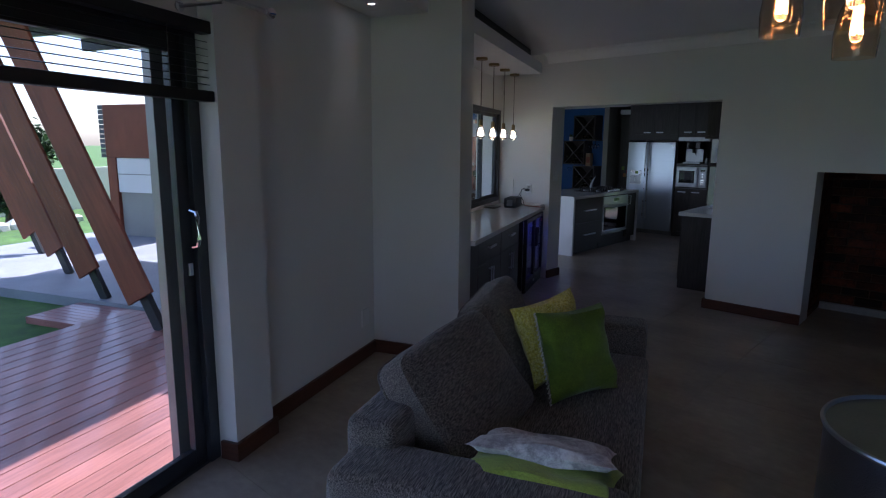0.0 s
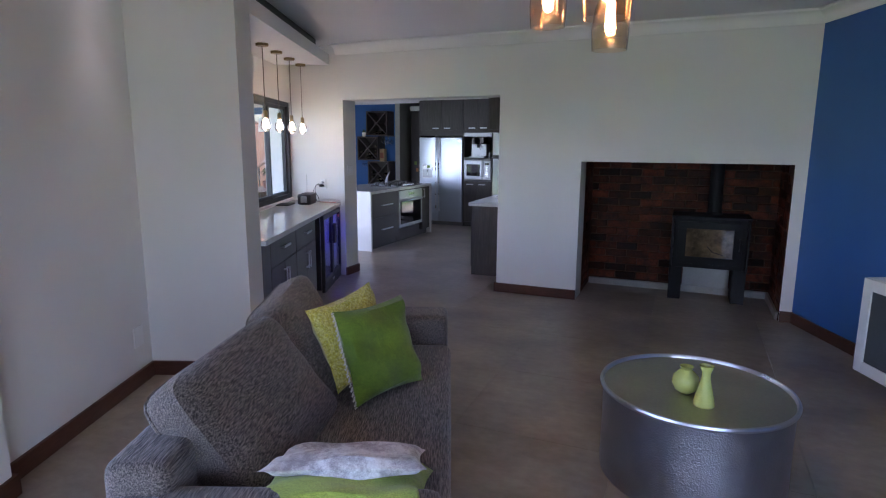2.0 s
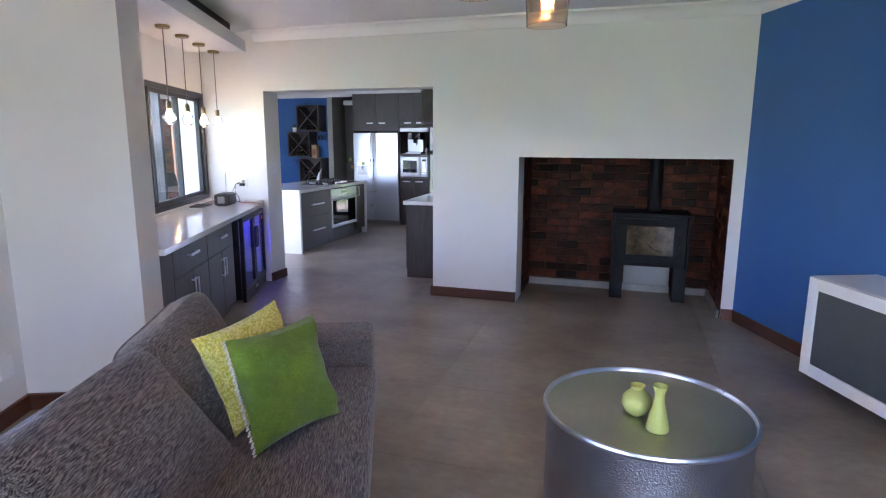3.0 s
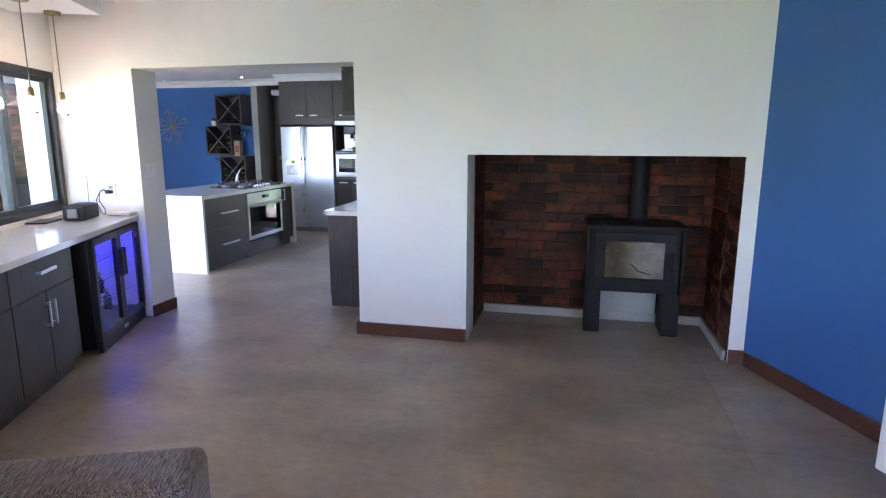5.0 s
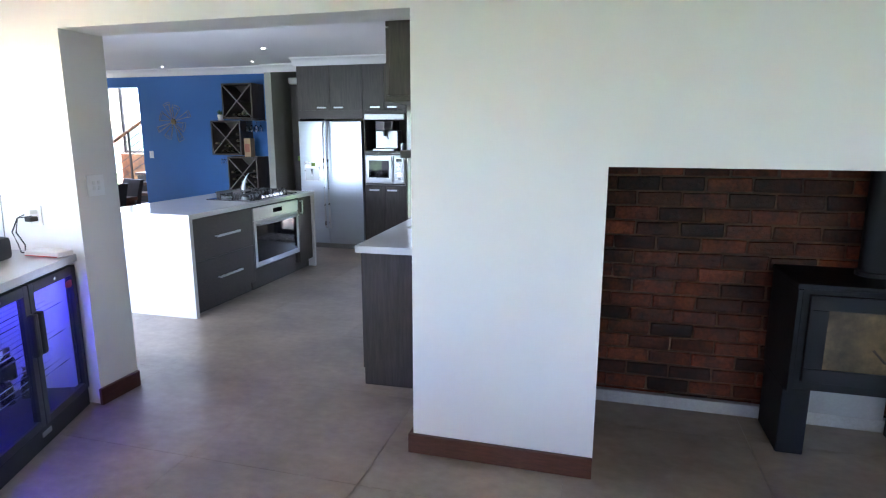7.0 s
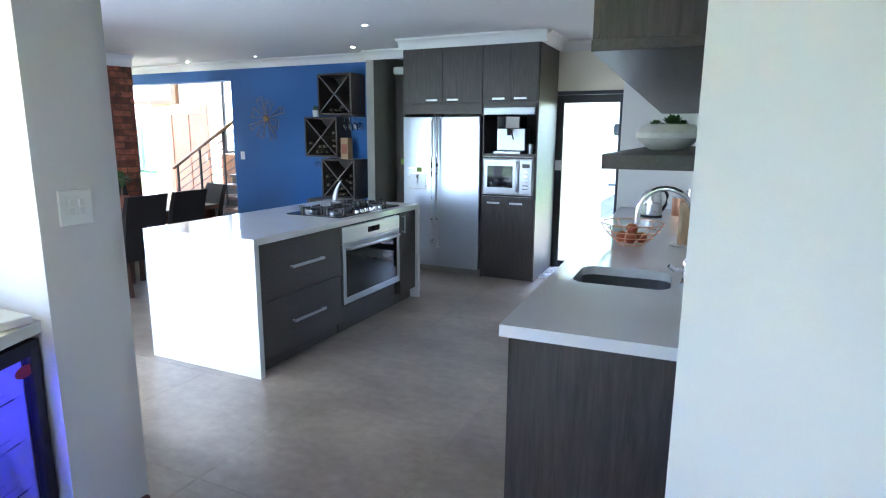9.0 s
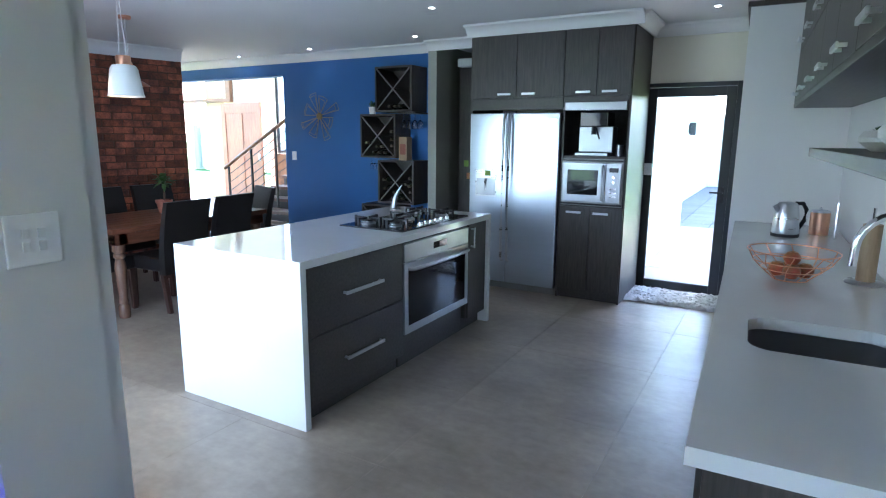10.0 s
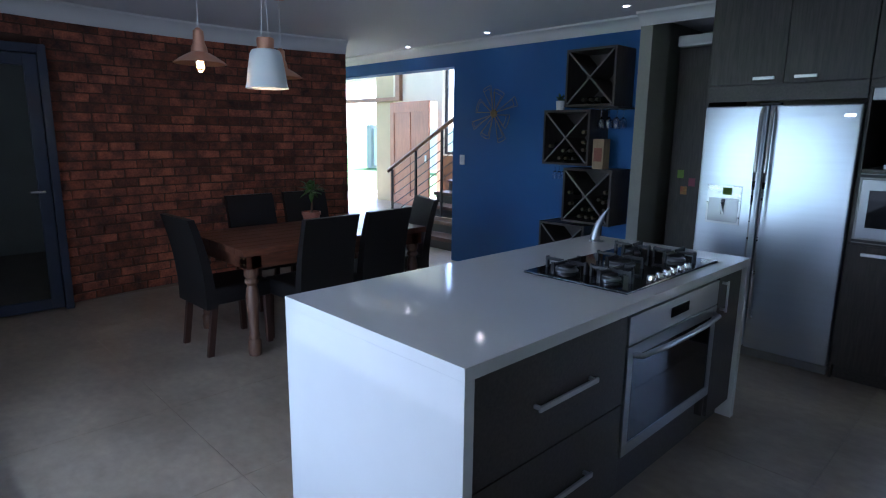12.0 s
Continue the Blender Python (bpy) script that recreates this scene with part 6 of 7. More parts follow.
for x in (TX0 + 0.085, TX1 - 0.085):
    for y in (TY0 + 0.085, TY1 - 0.085):
        bm = bmesh.new()
        lathe(bm, [(0, 0), (0.042, 0), (0.046, 0.02), (0.046, 0.10), (0.034, 0.12), (0.040, 0.14), (0.032, 0.17), (0.038, 0.30), (0.046, 0.42), (0.040, 0.47), (0.030, 0.50), (0.046, 0.52), (0.046, 0.535), (0.036, 0.55), (0.05, 0.57), (0.05, 0.62), (0, 0.62)], 20, Matrix.Translation((x, y, 0)))
        part("leg", bm, M_LEG, dt, smooth=True)
        bx("corner_block", (x - 0.055, x + 0.055, y - 0.055, y + 0.055, 0.619, 0.7145), M_TABLE, dt, 0.003)
        bm = bmesh.new()
        for dx, dz in ((-0.02, 0.025), (0.02, 0.025), (-0.02, -0.015), (0.02, -0.015)):
            lathe(bm, [(0.008, 0), (0.006, 0.004), (0, 0.006)], 8, pose(x + dx, y - 0.056 if y < 8 else y + 0.055, 0.665 + dz, 90))
        part("studs", bm, M_BRASS, dt)
# chairs: local -y is where the sitter looks
c0 = dining_chair(pose(-7.30, 7.86, 0, 0, 0, 182), "black leather dining chair pushed out at the table's end")
base_chair = dining_chair(pose(-6.97, 8.31, 0, 0, 0, -87), "black leather high-back dining chair tucked under the table")
for m in (pose(-7.03, 8.85, 0, 0, 0, -84), pose(-7.26, 9.36, 0, 0, 0, -20), pose(-8.03, 8.56, 0, 0, 0, 90), pose(-8.03, 9.12, 0, 0, 0, 88)):
    copy_thing(base_chair, m)
pp = thing("table_plant", pose(-7.45, 8.66, 0.761), "small leafy plant in a terracotta pot on the table", "plant")
bm = bmesh.new()
lathe(bm, [(0, 0), (0.05, 0), (0.072, 0.10), (0.078, 0.10), (0.078, 0.125), (0.068, 0.125), (0.062, 0.105), (0, 0.105)], 24)
part("pot", bm, M_TERRA, pp, smooth=True)
bm = bmesh.new()
lathe(bm, [(0, 0.112), (0.064, 0.108), (0, 0.104)], 16)
part("soil", bm, M_SOIL, pp)
part("stem", tube(bmesh.new(), [(0, 0, 0.10), (0.008, 0.004, 0.18), (0.0, 0.01, 0.26), (0.01, 0.0, 0.30)], 0.010, 8), M_LEG, pp, smooth=True)
bm = bmesh.new()
for k in range(46):
    a, el = k * 2.4, -0.15 + 1.5 * rp.random()
    leaf_blade(bm, (0.01, 0, 0.27 + 0.05 * rp.random()), (math.cos(a) * math.cos(el), math.sin(a) * math.cos(el), math.sin(el)), rp.uniform(0.09, 0.15), 0.04, 0.35)
part("leaves", bm, M_LEAF, pp)


def dining_pendant(x, y, z, kind):
    copper = kind == "copper"
    t = thing("dining_pendant", pose(x, y, 0), "copper bowl pendant lamp with bare bulb, lit" if copper else "white enamel pendant lamp with copper collar", "pendant lamp", "pendants over the dining table")
    bm = bmesh.new()
    lathe(bm, [(0, H2), (0.055, H2), (0.055, H2 - 0.02), (0.045, H2 - 0.03), (0, H2 - 0.03)], 20)
    part("canopy", bm, M_COPPER, t, smooth=True)
    if copper:
        part("cord", tube(bmesh.new(), [(0, 0, H2 - 0.03), (0.006, 0, z + 0.3), (0, 0, z + 0.21)], 0.004, 6), M_PLASTIC, t)
        prof = [(0.012, z + 0.22), (0.032, z + 0.20), (0.036, z + 0.13), (0.048, z + 0.10), (0.052, z + 0.07), (0.10, z + 0.045), (0.15, z + 0.012), (0.165, z)]
    else:
        for s in (-0.045, 0.045):
            part("cord", tube(bmesh.new(), [(s * 0.3, 0, H2 - 0.03), (s, 0, z + 0.31)], 0.003, 6), M_PLASTIC, t)
        bm = bmesh.new()
        lathe(bm, [(0, z + 0.31), (0.05, z + 0.31), (0.055, z + 0.30), (0.052, z + 0.24), (0, z + 0.24)], 24)
        part("collar", bm, M_COPPER, t, "copper collar", smooth=True)
        prof = [(0.04, z + 0.245), (0.085, z + 0.235), (0.10, z + 0.21), (0.118, z + 0.10), (0.128, z + 0.02), (0.136, z)]
    bm = bmesh.new()
    lathe(bm, prof + [(q - 0.004, h - 0.002) for q, h in prof[::-1]], 36)
    part("shade", bm, M_COPPER if copper else M_ENAMEL, t, smooth=True)
    if not copper:
        z += 0.085
    bm = bmesh.new()
    lathe(bm, [(0.014, z + 0.05), (0.030, z + 0.02), (0.034, z - 0.01), (0.025, z - 0.045), (0, z - 0.058)], 18)
    g = part("bulb", bm, M_GLASS, t, smooth=True)
    g.visible_shadow = False
    bm = bmesh.new()
    for k in range(4):
        a = k * math.pi / 2
        tube(bm, [(0.008 * math.cos(a), 0.008 * math.sin(a), z + 0.03), (0.014 * math.cos(a), 0.014 * math.sin(a), z - 0.03)], 0.004, 5)
    part("filament", bm, M_FIL, t)


dining_pendant(-7.2, 7.72, 1.955, "copper")
dining_pendant(-6.85, 8.00, 1.80, "enamel")
dining_pendant(-7.6, 8.52, 1.95, "copper")


# ---- stair hall ----
solid("wall_hall", [(-16.4, -14.25, 14.6, 14.8, 2.75, 5.0), (-13.62, -12.2, 14.6, 14.8, 2.2, 5.0), (-9.9, -8.0, 14.6, 14.8, 0, 5.0), (-12.2, -12.05, 14.6, 14.8, 0, 5.0), (-12.05, -9.9, 14.6, 14.8, 0, 1.12), (-12.05, -9.9, 14.6, 14.8, 3.6, 5.0),
                    (-8.2, -8.0, 11.3, 14.6, 0, 5.0), (-16.4, -9.27, 10.0, 10.15, 0, 3.0), (-16.4, -12.6, 11.1, 11.3, 2.3, 5.0)], M_WALLC, None, "cream plaster walls of the stair hall", "wall")
solid("wall_hall_column", [(-14.25, -13.62, 14.6, 14.8, 0, 5.0)], M_BEIGE, None, "beige plastered column beside the front door", "column")
solid("ceiling_hall", [(-16.4, -8.0, 11.3, 14.8, 5.0, 5.1)], M_CEIL, None, "high white ceiling of the stair hall", "ceiling")
solid("door_transom", [(-16.4, -13.30, 14.50, 14.595, 2.24, 2.32), (-13.44, -13.30, 14.50, 14.595, 2.32, 2.95)], M_RAILW, None, "dark wooden door transom", "trim")
hd = thing("door_4", pose(-13.62, 14.50, 0, 0, 0, -8), "panelled wooden front door standing ajar", "door", "", "structure")
bm = bmesh.new()
for q in ((0, 0.16, 0, 0.05, 0, 2.2), (1.34, 1.5, 0, 0.05, 0, 2.2), (0.16, 1.34, 0, 0.05, 0, 0.2), (0.16, 1.34, 0, 0.05, 1.98, 2.2), (0.68, 0.82, 0, 0.05, 0.2, 1.98)):
    box(bm, *q, 0.006)
part("stiles_and_rails", bm, M_DOORW, hd)
bx("panel", (0.16, 0.68, 0.015, 0.035, 0.2, 1.98), M_DOORW, hd, 0.002)
bx("panel", (0.82, 1.34, 0.015, 0.035, 0.2, 1.98), M_DOORW, hd, 0.002)
bx("knob_plate", (1.40, 1.45, -0.02, 0.0, 0.95, 1.1), M_STEEL, hd, 0.006)
w4 = thing("window_4", pose(-11.0, 14.7, 1.12), "tall dark-framed stair window", "window", "", "structure")
leaf_at(w4, pose(-1.05, 0, 0), 2.15, 2.48, M_ALU, 0.06)
st = thing("staircase", pose(-10.35, 12.0, 0), "dark wooden staircase with a rod balustrade beside the blue wall", "stairs")
for k in range(7):
    bx("tread", (0.55, 2.12, -0.55 + 0.27 * k, -0.25 + 0.27 * k, 0.165 * (k + 1) - 0.05, 0.165 * (k + 1)), M_STAIRW, st, 0.006)
    bx("riser", (0.58, 2.10, -0.52 + 0.27 * k, -0.50 + 0.27 * k, 0.165 * k, 0.165 * (k + 1) - 0.052), M_BLACK, st, 0.001)
bm = bmesh.new()
tube(bm, [(-0.20, -0.03, 0.945), (2.2, -0.03, 0.945 + 2.4 * 0.545)], 0.030, 12)
part("handrail", bm, M_RAILW, st, "brown wooden handrail", smooth=True)
for k in range(5):
    x = -0.10 + 0.56 * k
    z1 = 0.92 + (x + 0.20) * 0.545
    bx("post", (x - 0.016, x + 0.016, -0.045, -0.015, 0.34 if x > 0.5 else 0.0, z1), M_BLACK, st, 0.003)
for k in range(5):
    bm = bmesh.new()
    o = 0.14 * (k + 1)
    tube(bm, [(-0.10, -0.03, 0.98 - o), (2.15, -0.03, 0.98 + 2.25 * 0.545 - o)], 0.007, 6)
    part("cross_rod", bm, M_BLACK, st)
ar = bx("canvas_picture", (-12.04, -11.0, 14.50, 14.54, 0.30, 1.10), M_ART, None, 0.004)
ar.matrix_world = pose(0, 0.055, 0)
tagged(ar, "brown abstract canvas on the stair wall", "picture")

gt = thing("driveway_gate", pose(-27.0, 24.0, -0.15), "white panelled driveway gate between grey posts", "gate")
for x in (0.0, 3.2, 6.4):
    bx("gate_post", (x, x + 0.35, -0.15, 0.2, 0, 2.1), M_GREY, gt, 0.01)
for x in (0.36, 3.56):
    bx("gate_panel", (x, x + 2.83, 0.0, 0.06, 0.12, 1.95), M_PLASTIC, gt, 0.008)

# ---- outside: lawn, deck, shelter ----
gm = solid("ground", [(-400, 400, -400, 400, -0.35, -0.16)], M_GRASS, None, "green lawn running out to the distance", "lawn")
deckt = thing("deck", LR(7.5, 5.50, 0), "red-brown timber deck outside the sliding door", "deck", "", "structure")
bx("joist", (0.0, 6.4, 0.03, 0.09, -0.16, -0.085), M_BLACK, deckt, 0)
bx("joist", (0.0, 6.4, 2.55, 2.61, -0.16, -0.085), M_BLACK, deckt, 0)
for k in range(19):
    bx("deck_board", (0.0, 6.45, 0.0 + 0.142 * k, 0.136 + 0.142 * k, -0.083, -0.055), M_DECK, deckt, 0.004)
step = thing("deck_step", LR(1.55, 7.75, 0), "short timber step of grey-brown boards beside the lawn", "step")
for k in range(8):
    bx("step_board", (0.0 + 0.075 * k, 0.070 + 0.075 * k, 0.0, 1.25, -0.16, -0.09), M_DECK, step, 0.004)
solid("patio_slab", [sbox(-3.6, 0.95, 5.46, 13.2, -0.2, -0.05)], M_SCREED, LRM, "smooth grey screed patio under the roof", "patio")
for k, (s, w) in enumerate(((1.45, 7.33), (0.85, 8.73), (0.12, 10.25), (-0.72, 11.95))):
    t = thing("slanted_post", LR(s, w, -0.055), "leaning black steel post clad with a red timber board", "post", "leaning posts of the shelter")
    bm = bmesh.new()
    box(bm, -0.03, 0.03, -0.05, 0.05, 0, 3.3)
    part("steel_post", bm, M_BLACK, t, m=pose(0, 0, 0, -28))
    bx("timber_board", (-0.07, -0.035, -0.165, 0.165, 0.33, 3.25), M_BOARD, t, 0.006, m=pose(0, 0, 0, -28))
rf = thing("shelter_roof", LR(2.3, 6.35, 2.88), "pale sheet shelter roof on dark rafters", "roof")
bx("sheet", (0, 5.2, 0, 4.4, 0.16, 0.20), M_ROOF, rf, 0)
for k in range(6):
    bx("rafter", (0.02 + 1.01 * k, 0.09 + 1.01 * k, 0.0, 4.4, 0.0, 0.159), M_BLACK, rf, 0.004)
rf2 = thing("patio_roof", LR(0.4, 5.47, 2.88), "pale sheet roof over the patio by the house", "roof")
bx("sheet", (0, 4.4, 0, 0.87, 0.16, 0.20), M_ROOF, rf2, 0)
bx("edge_beam", (0.0, 0.07, 0.0, 0.87, 0.0, 0.159), M_BLACK, rf2, 0.004)
br = thing("braai", LR(-2.5, 11.2, -0.05), "rust-coloured outdoor fireplace with brick chimney side", "outdoor fireplace")
bx("hood", (0.0, 0.6, 0.0, 1.38, 1.42, 2.35), M_BOARD, br, 0.01, "rust-coloured hood")
bx("side_wall", (0.0, 0.6, 1.17, 1.38, 0.0, 1.419), M_BOARD, br, 0.01)
bx("drawer_unit", (0.02, 0.58, 0.0, 1.16, 0.80, 1.415), M_PLASTIC, br, 0.006, "white two-drawer unit")
bx("drawer_line", (0.012, 0.021, 0.0, 1.15, 1.12, 1.135), M_GREY, br, 0)
bx("base", (0.06, 0.58, 0.0, 1.16, 0.0, 0.795), M_GREY, br, 0.004, "dark grey base")
for k in range(11):
    bx("side_brick", (0.0, 0.6, 1.382, 1.50, 1.42 + 0.085 * k, 1.495 + 0.085 * k), M_PAVER, br, 0.004)
solid("garden_wall", [sbox(-14.0, 9.0, 18.0, 18.25, -0.2, 0.95)], M_WALLC, LRM, "low cream rendered garden wall", "wall")
solid("neighbour_house", [sbox(-12.0, -6.0, 34.0, 40.0, -0.2, 2.6)], M_WALLC, LRM, "far cream house beyond the garden wall", "house")


def far_tree(m, h, seed, label):
    t = thing("tree", m, label, "tree", "garden trees")
    rg2 = random.Random(seed)
    part("trunk", tube(bmesh.new(), [(0, 0, 0), (0.05, 0.02, h * 0.3), (0.0, 0.06, h * 0.6)], 0.09, 8), M_LEG, t, smooth=True)
    bm2 = bmesh.new()
    for k in range(900):
        a, b = rg2.uniform(0, 6.28), rg2.uniform(-1, 1)
        r = h * 0.36 * rg2.random() ** 0.4 * (0.8 + 0.25 * math.sin(3 * a + seed))
        p = Vector((r * math.cos(a) * math.sqrt(1 - b * b), r * math.sin(a) * math.sqrt(1 - b * b), h * 0.66 + 0.8 * r * b))
        d = Vector((rg2.uniform(-1, 1), rg2.uniform(-1, 1), rg2.uniform(-0.6, 0.8)))
        leaf_blade(bm2, p, d, 0.22, 0.12, 0.3)
    part("crown", bm2, M_TREE, t)


far_tree(LR(-6.0, 19.6, -0.16), 2.6, 1, "bushy green tree beyond the garden wall")
far_tree(LR(-3.2, 16.5, -0.16), 0.9, 2, "low green shrub before the garden wall")
far_tree(LR(0.6, 16.9, -0.16), 0.8, 4, "low green shrub before the garden wall")
rk = random.Random(12)
for k in range(26):
    bm = bmesh.new()
    bmesh.ops.create_icosphere(bm, subdivisions=1, radius=0.10 + 0.08 * rk.random())
    for v in bm.verts:
        v.co *= rk.uniform(0.8, 1.15)
    o = part("border_stone", bm, M_STONEW)
    o.matrix_world = LR(-6.0 + 0.35 * k + rk.uniform(-0.1, 0.1), 15.6 + rk.uniform(-0.15, 0.15), -0.12)
    tagged(o, "pale rounded stone edging the lawn", "stone", "lawn edging stones")

# ---- outside: paved passage behind the kitchen ----
pv = thing("passage_paving", pose(0, 0, 0), "grey concrete paving of the side passage", "paving", "", "structure")
bx("bed", (-4.3, -2.75, 11.4, 26.0, -0.2, -0.045), M_PAVER, pv, 0)
for i in range(3):
    for j in range(28):
        x0, y0 = -4.28 + 0.51 * i, 11.42 + 0.51 * j
        bx("paver", (x0, x0 + 0.50, y0, y0 + 0.50, -0.044, -0.01), M_PAVER, pv, 0.0)
solid("house_side_wall", [(-4.6, -3.62, 12.45, 15.2, -0.2, 5.2), (-4.6, -4.3, 15.2, 26.0, -0.2, 5.2), (-4.6, -3.62, 11.4, 11.42, -0.2, 3.0)], M_WALLC, None, "cream rendered outside wall of the house wing", "wall")
solid("passage_end_wall", [(-4.6, 4.0, 26.0, 26.2, -0.2, 2.2)], M_WALLC, None, "white boundary wall closing the passage", "wall")
sdw = thing("door_5", pose(-4.29, 17.0, 0, 0, 0, 90), "white side door with a grey frame along the passage", "door", "", "structure")
bx("frame", (0, 1.0, -0.03, 0.0, 0, 2.1), M_ALUG, sdw, 0.003)
bx("panel", (0.07, 0.93, -0.045, -0.031, 0.03, 2.03), M_PLASTIC, sdw, 0.003)
wl = thing("wall_lantern", pose(-4.29, 20.5, 1.75), "dark wall lantern on the passage wall", "lamp")
bx("back_plate", (0.0, 0.02, -0.06, 0.06, -0.1, 0.1), M_BLACK, wl)
bx("lantern", (0.02, 0.16, -0.07, 0.07, -0.16, 0.14), M_BLACK, wl, 0.01)
drn = bx("drain_cover", (-3.60, -3.28, 12.3, 12.62, -0.009, 0.004), M_STONEW, None, 0.004)
tagged(drn, "pale square drain cover set in the paving", "drain cover")
solid("passage_eave", [(-4.6, -2.2, 11.4, 12.35, 2.75, 2.9)], M_ROOF, None, "narrow pale eave over the kitchen door", "eave")
solid("neighbour_house_far", [(-3.2, 0.5, 30.0, 34.0, -0.2, 2.9)], M_BRICK, None, "far red-roofed house beyond the boundary wall", "house")


# ---- pieces: bricks and tiles ----
def brick_mesh(name, l, h, d, material, seed):
    """A brick with knocked corners, its outer face at y = 0."""
    rb = random.Random(seed)
    bm = box(bmesh.new(), 0, l, 0, d, 0, h)
    for v in bm.verts:
        v.co += Vector((rb.uniform(-1, 1), rb.uniform(-1, 1) * 0.8, rb.uniform(-1, 1))) * 0.0042
    bmesh.ops.bevel(bm, geom=bm.edges[:], offset=0.005, segments=1, affect="EDGES")
    me = bpy.data.meshes.new(name)
    bm.to_mesh(me)
    bm.free()
    me.materials.append(material)
    return me


def lay(parent, m, length, height, kinds, limit=None, bl=0.222, bh=0.073, joint=0.011, seed=0, z0=0.0):
    """Stretcher courses on the face y = 0 (bricks behind it), as separate bricks."""
    rb = random.Random(seed)
    halves = {}
    rows = int((height - z0) / (bh + joint))
    for r in range(rows):
        x = -((r % 2) * (bl + joint) / 2)
        while x < length - 0.03:
            x0, x1 = max(0, x), min(length, x + bl)
            x += bl + joint
            if x1 - x0 < 0.04:
                continue
            cut = round(x1 - x0, 2)
            if abs(cut - bl) < 0.02:
                me = rb.choice(kinds)
            else:
                if cut not in halves:
                    halves[cut] = brick_mesh("brick", cut, bh, 0.06, kinds[0].materials[0], seed + len(halves))
                me = halves[cut]
            ob = new("brick", me)
            ob.parent = parent
            ob.matrix_local = m @ pose(x0, rb.uniform(-0.003, 0.003), z0 + r * (bh + joint))


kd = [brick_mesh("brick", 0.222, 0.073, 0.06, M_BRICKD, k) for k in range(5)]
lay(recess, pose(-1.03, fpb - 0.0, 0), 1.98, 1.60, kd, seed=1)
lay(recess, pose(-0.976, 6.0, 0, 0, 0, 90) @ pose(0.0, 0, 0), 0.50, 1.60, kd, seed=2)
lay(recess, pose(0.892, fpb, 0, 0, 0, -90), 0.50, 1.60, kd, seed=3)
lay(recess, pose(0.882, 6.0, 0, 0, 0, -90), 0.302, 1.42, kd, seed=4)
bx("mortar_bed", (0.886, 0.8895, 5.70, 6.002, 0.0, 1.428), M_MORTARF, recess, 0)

# the brick wall of the dining room bows gently away from the table
ARC_R, ARC_Y, ARC_X = 5.9, 8.45, -9.30
ARC_C = (ARC_X + ARC_R, ARC_Y)
ARC_0, ARC_1 = math.asin((7.22 - ARC_Y) / ARC_R), math.asin((10.15 - ARC_Y) / ARC_R)
ARC_D = math.asin((6.0 - ARC_Y) / ARC_R)   # over the glass door


def on_arc(a, r, z=0.0):
    """The pose on the bow at the angle a: x runs along the wall, y into it."""
    return pose(ARC_C[0] - r * math.cos(a), ARC_C[1] + r * math.sin(a), z, 0, 0, 90 - math.degrees(a))


bm = bmesh.new()
for a0, a1, z0 in ((ARC_0, ARC_1, 0.0), (ARC_D, ARC_0, 2.192)):
    ring = [a0 + (a1 - a0) * k / 24 for k in range(25)]
    prism(bm, [(ARC_C[0] - (ARC_R + 0.011) * math.cos(a), ARC_C[1] + (ARC_R + 0.011) * math.sin(a)) for a in ring]
          + [(ARC_C[0] - (ARC_R + 0.22) * math.cos(a), ARC_C[1] + (ARC_R + 0.22) * math.sin(a)) for a in ring[::-1]], z0, H2)
bw = part("wall_brick", bm, M_MORTARD)
tagged(bw, "curved red face-brick dining room wall", "wall", "", "structure")
bm = bmesh.new()
prof = [(0, -0.15), (0.012, -0.15), (0.02, -0.135), (0.03, -0.095), (0.055, -0.05), (0.085, -0.03), (0.10, -0.022), (0.104, -0.004), (0, -0.004)]
sweep = [ARC_D + (ARC_1 - ARC_D) * k / 28 for k in range(29)]
rings = [[bm.verts.new((ARC_C[0] - (ARC_R - d) * math.cos(a), ARC_C[1] + (ARC_R - d) * math.sin(a), H2 + h)) for d, h in prof] for a in sweep]
for ra, rb_ in zip(rings, rings[1:]):
    for k in range(len(prof)):
        n = (k + 1) % len(prof)
        bm.faces.new((ra[k], ra[n], rb_[n], rb_[k]))
bm.faces.new(rings[0])
bm.faces.new(rings[-1][::-1])
tagged(part("cornice", bm, M_TRIM, smooth=True), "white moulded plaster cornice on the curved wall", "cornice", "", "structure")
kk = [brick_mesh("brick", 0.222, 0.073, 0.075, M_BRICKW, 20 + k) for k in range(6)]
ends = {}
rb = random.Random(7)
span = (ARC_1 - ARC_0) * ARC_R
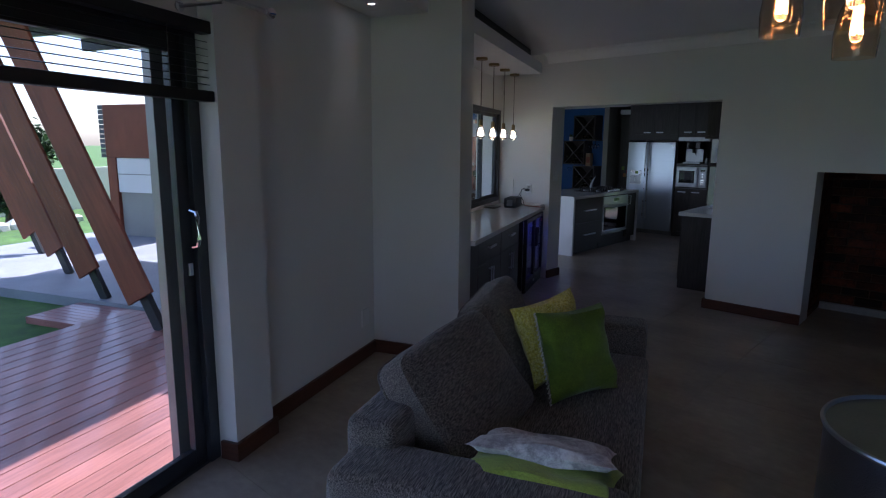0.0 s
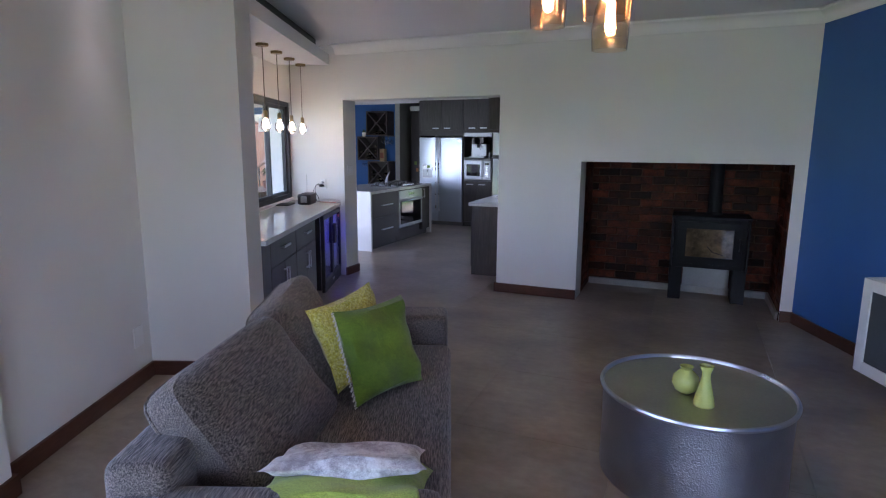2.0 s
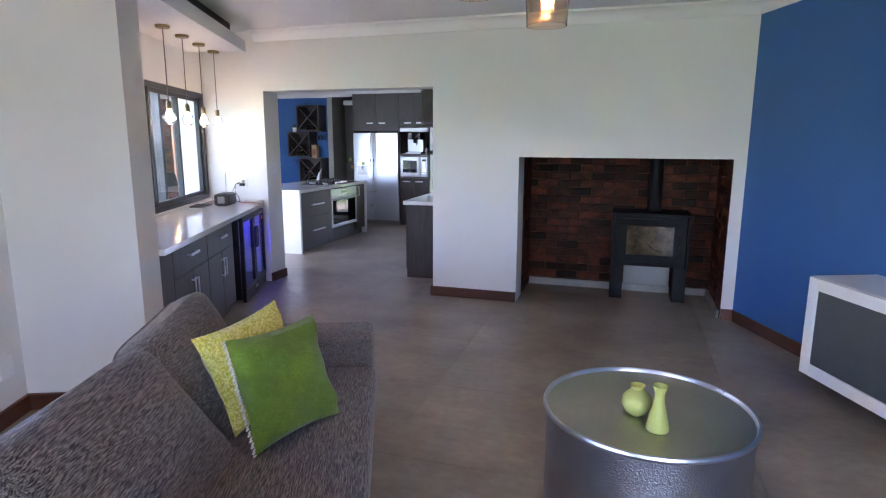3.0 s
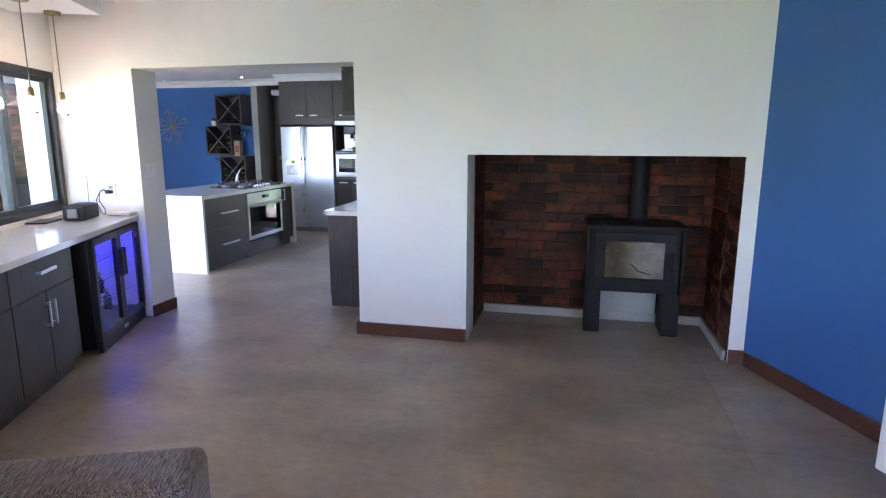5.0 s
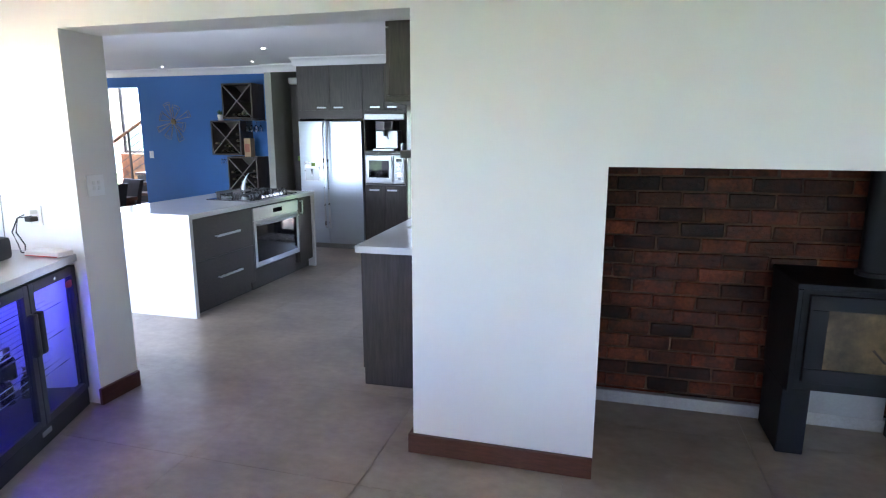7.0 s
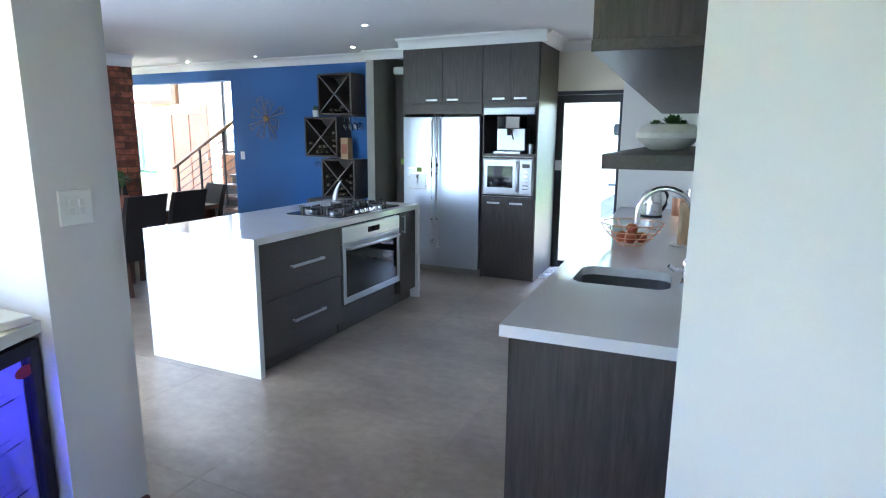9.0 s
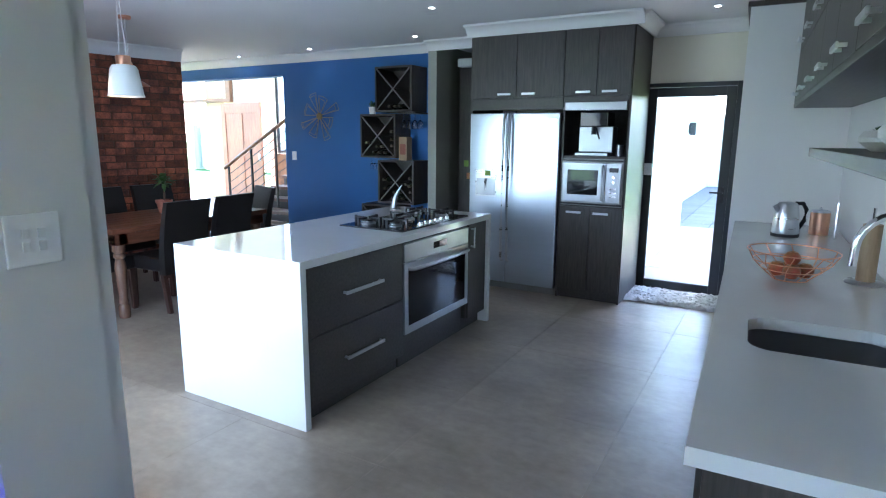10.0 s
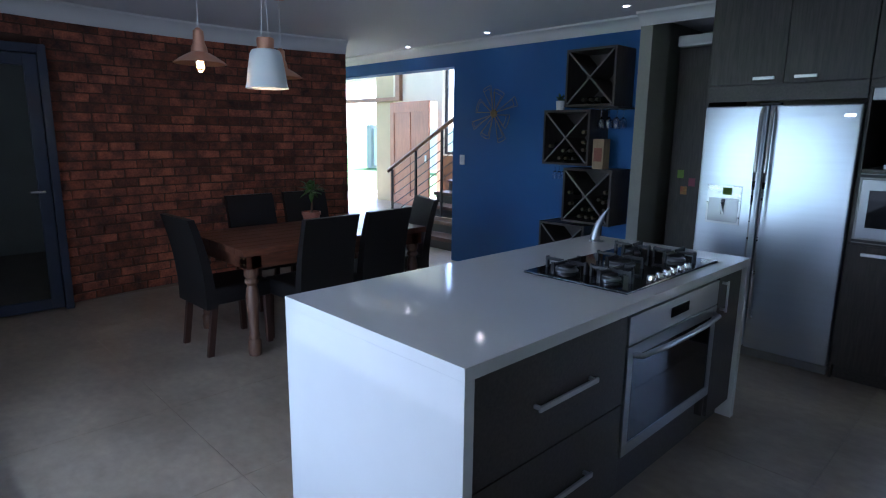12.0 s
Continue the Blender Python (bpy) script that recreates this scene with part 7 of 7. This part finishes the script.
for row in range(int(2.44 / 0.084)):
    x = -0.1165 * (row % 2) - (1.165 if row * 0.084 > 2.19 else 0.0)
    while x < span - 0.03:
        x0, x1 = max((ARC_D - ARC_0) * ARC_R if row * 0.084 > 2.19 else 0.0, x), min(span, x + 0.222)
        x += 0.233
        cut = round(x1 - x0, 2)
        if cut < 0.04:
            continue
        if cut < 0.2:
            if cut not in ends:
                ends[cut] = brick_mesh("brick", cut, 0.073, 0.075, M_BRICKW, 40 + len(ends))
            me = ends[cut]
        else:
            me = rb.choice(kk)
        ob = new("brick", me)
        ob.parent = bw
        ob.matrix_local = on_arc(ARC_0 + (x0 + x1) / 2 / ARC_R, ARC_R + rb.uniform(-0.003, 0.003), row * 0.084) @ pose(-(x1 - x0) / 2, 0, 0)

# floor tiles
TL = 0.90
tb = box(bmesh.new(), 0.001, TL - 0.001, 0.001, TL - 0.001, -0.02, 0.0, 0.0)
tme = bpy.data.meshes.new("tile")
tb.to_mesh(tme)
tb.free()
tme.materials.append(M_TILE)
INV = LRM.inverted()
EDGE_P, EDGE_N = LRM @ Vector((0, 5.40, 0)), (LRM.to_3x3() @ Vector((0, 1, 0)))
for i in range(25):
    for j in range(22):
        x, y = -16.4 + TL * i, -4.5 + TL * j - 0.06
        ws = [(INV @ Vector((x + a, y + b, 0))).y for a in (0, TL) for b in (0, TL)]
        if y > 5.9:
            if (x > -1.9 and not (y < 6.5 and x < 1.1)) or (y > 11.1 and x > -8.2) or (x < -9.9 and y < 9.6):
                continue
        elif min(ws) > 5.38 or max(ws) < -0.1:
            if not (y + TL > 6.0 and x < -3.0):
                continue
        me = tme
        if y < 5.9 and max(ws) > 5.40:
            cb_ = box(bmesh.new(), 0.001, TL - 0.001, 0.001, TL - 0.001, -0.02, 0.0)
            cut = Vector((EDGE_P.x - x, EDGE_P.y - y, 0))
            if y + TL > 6.0:
                cut, nrm = Vector((0, 5.95 - y, 0)), Vector((0, -1, 0))
            else:
                nrm = EDGE_N
            g = bmesh.ops.bisect_plane(cb_, geom=cb_.verts[:] + cb_.edges[:] + cb_.faces[:], plane_co=cut, plane_no=nrm, clear_outer=True)
            me = bpy.data.meshes.new("tile")
            cb_.to_mesh(me)
            cb_.free()
            me.materials.append(M_TILE)
            if not me.polygons:
                continue
        ob = new("tile", me)
        ob.parent = floor
        ob.location = (x, y, 0)
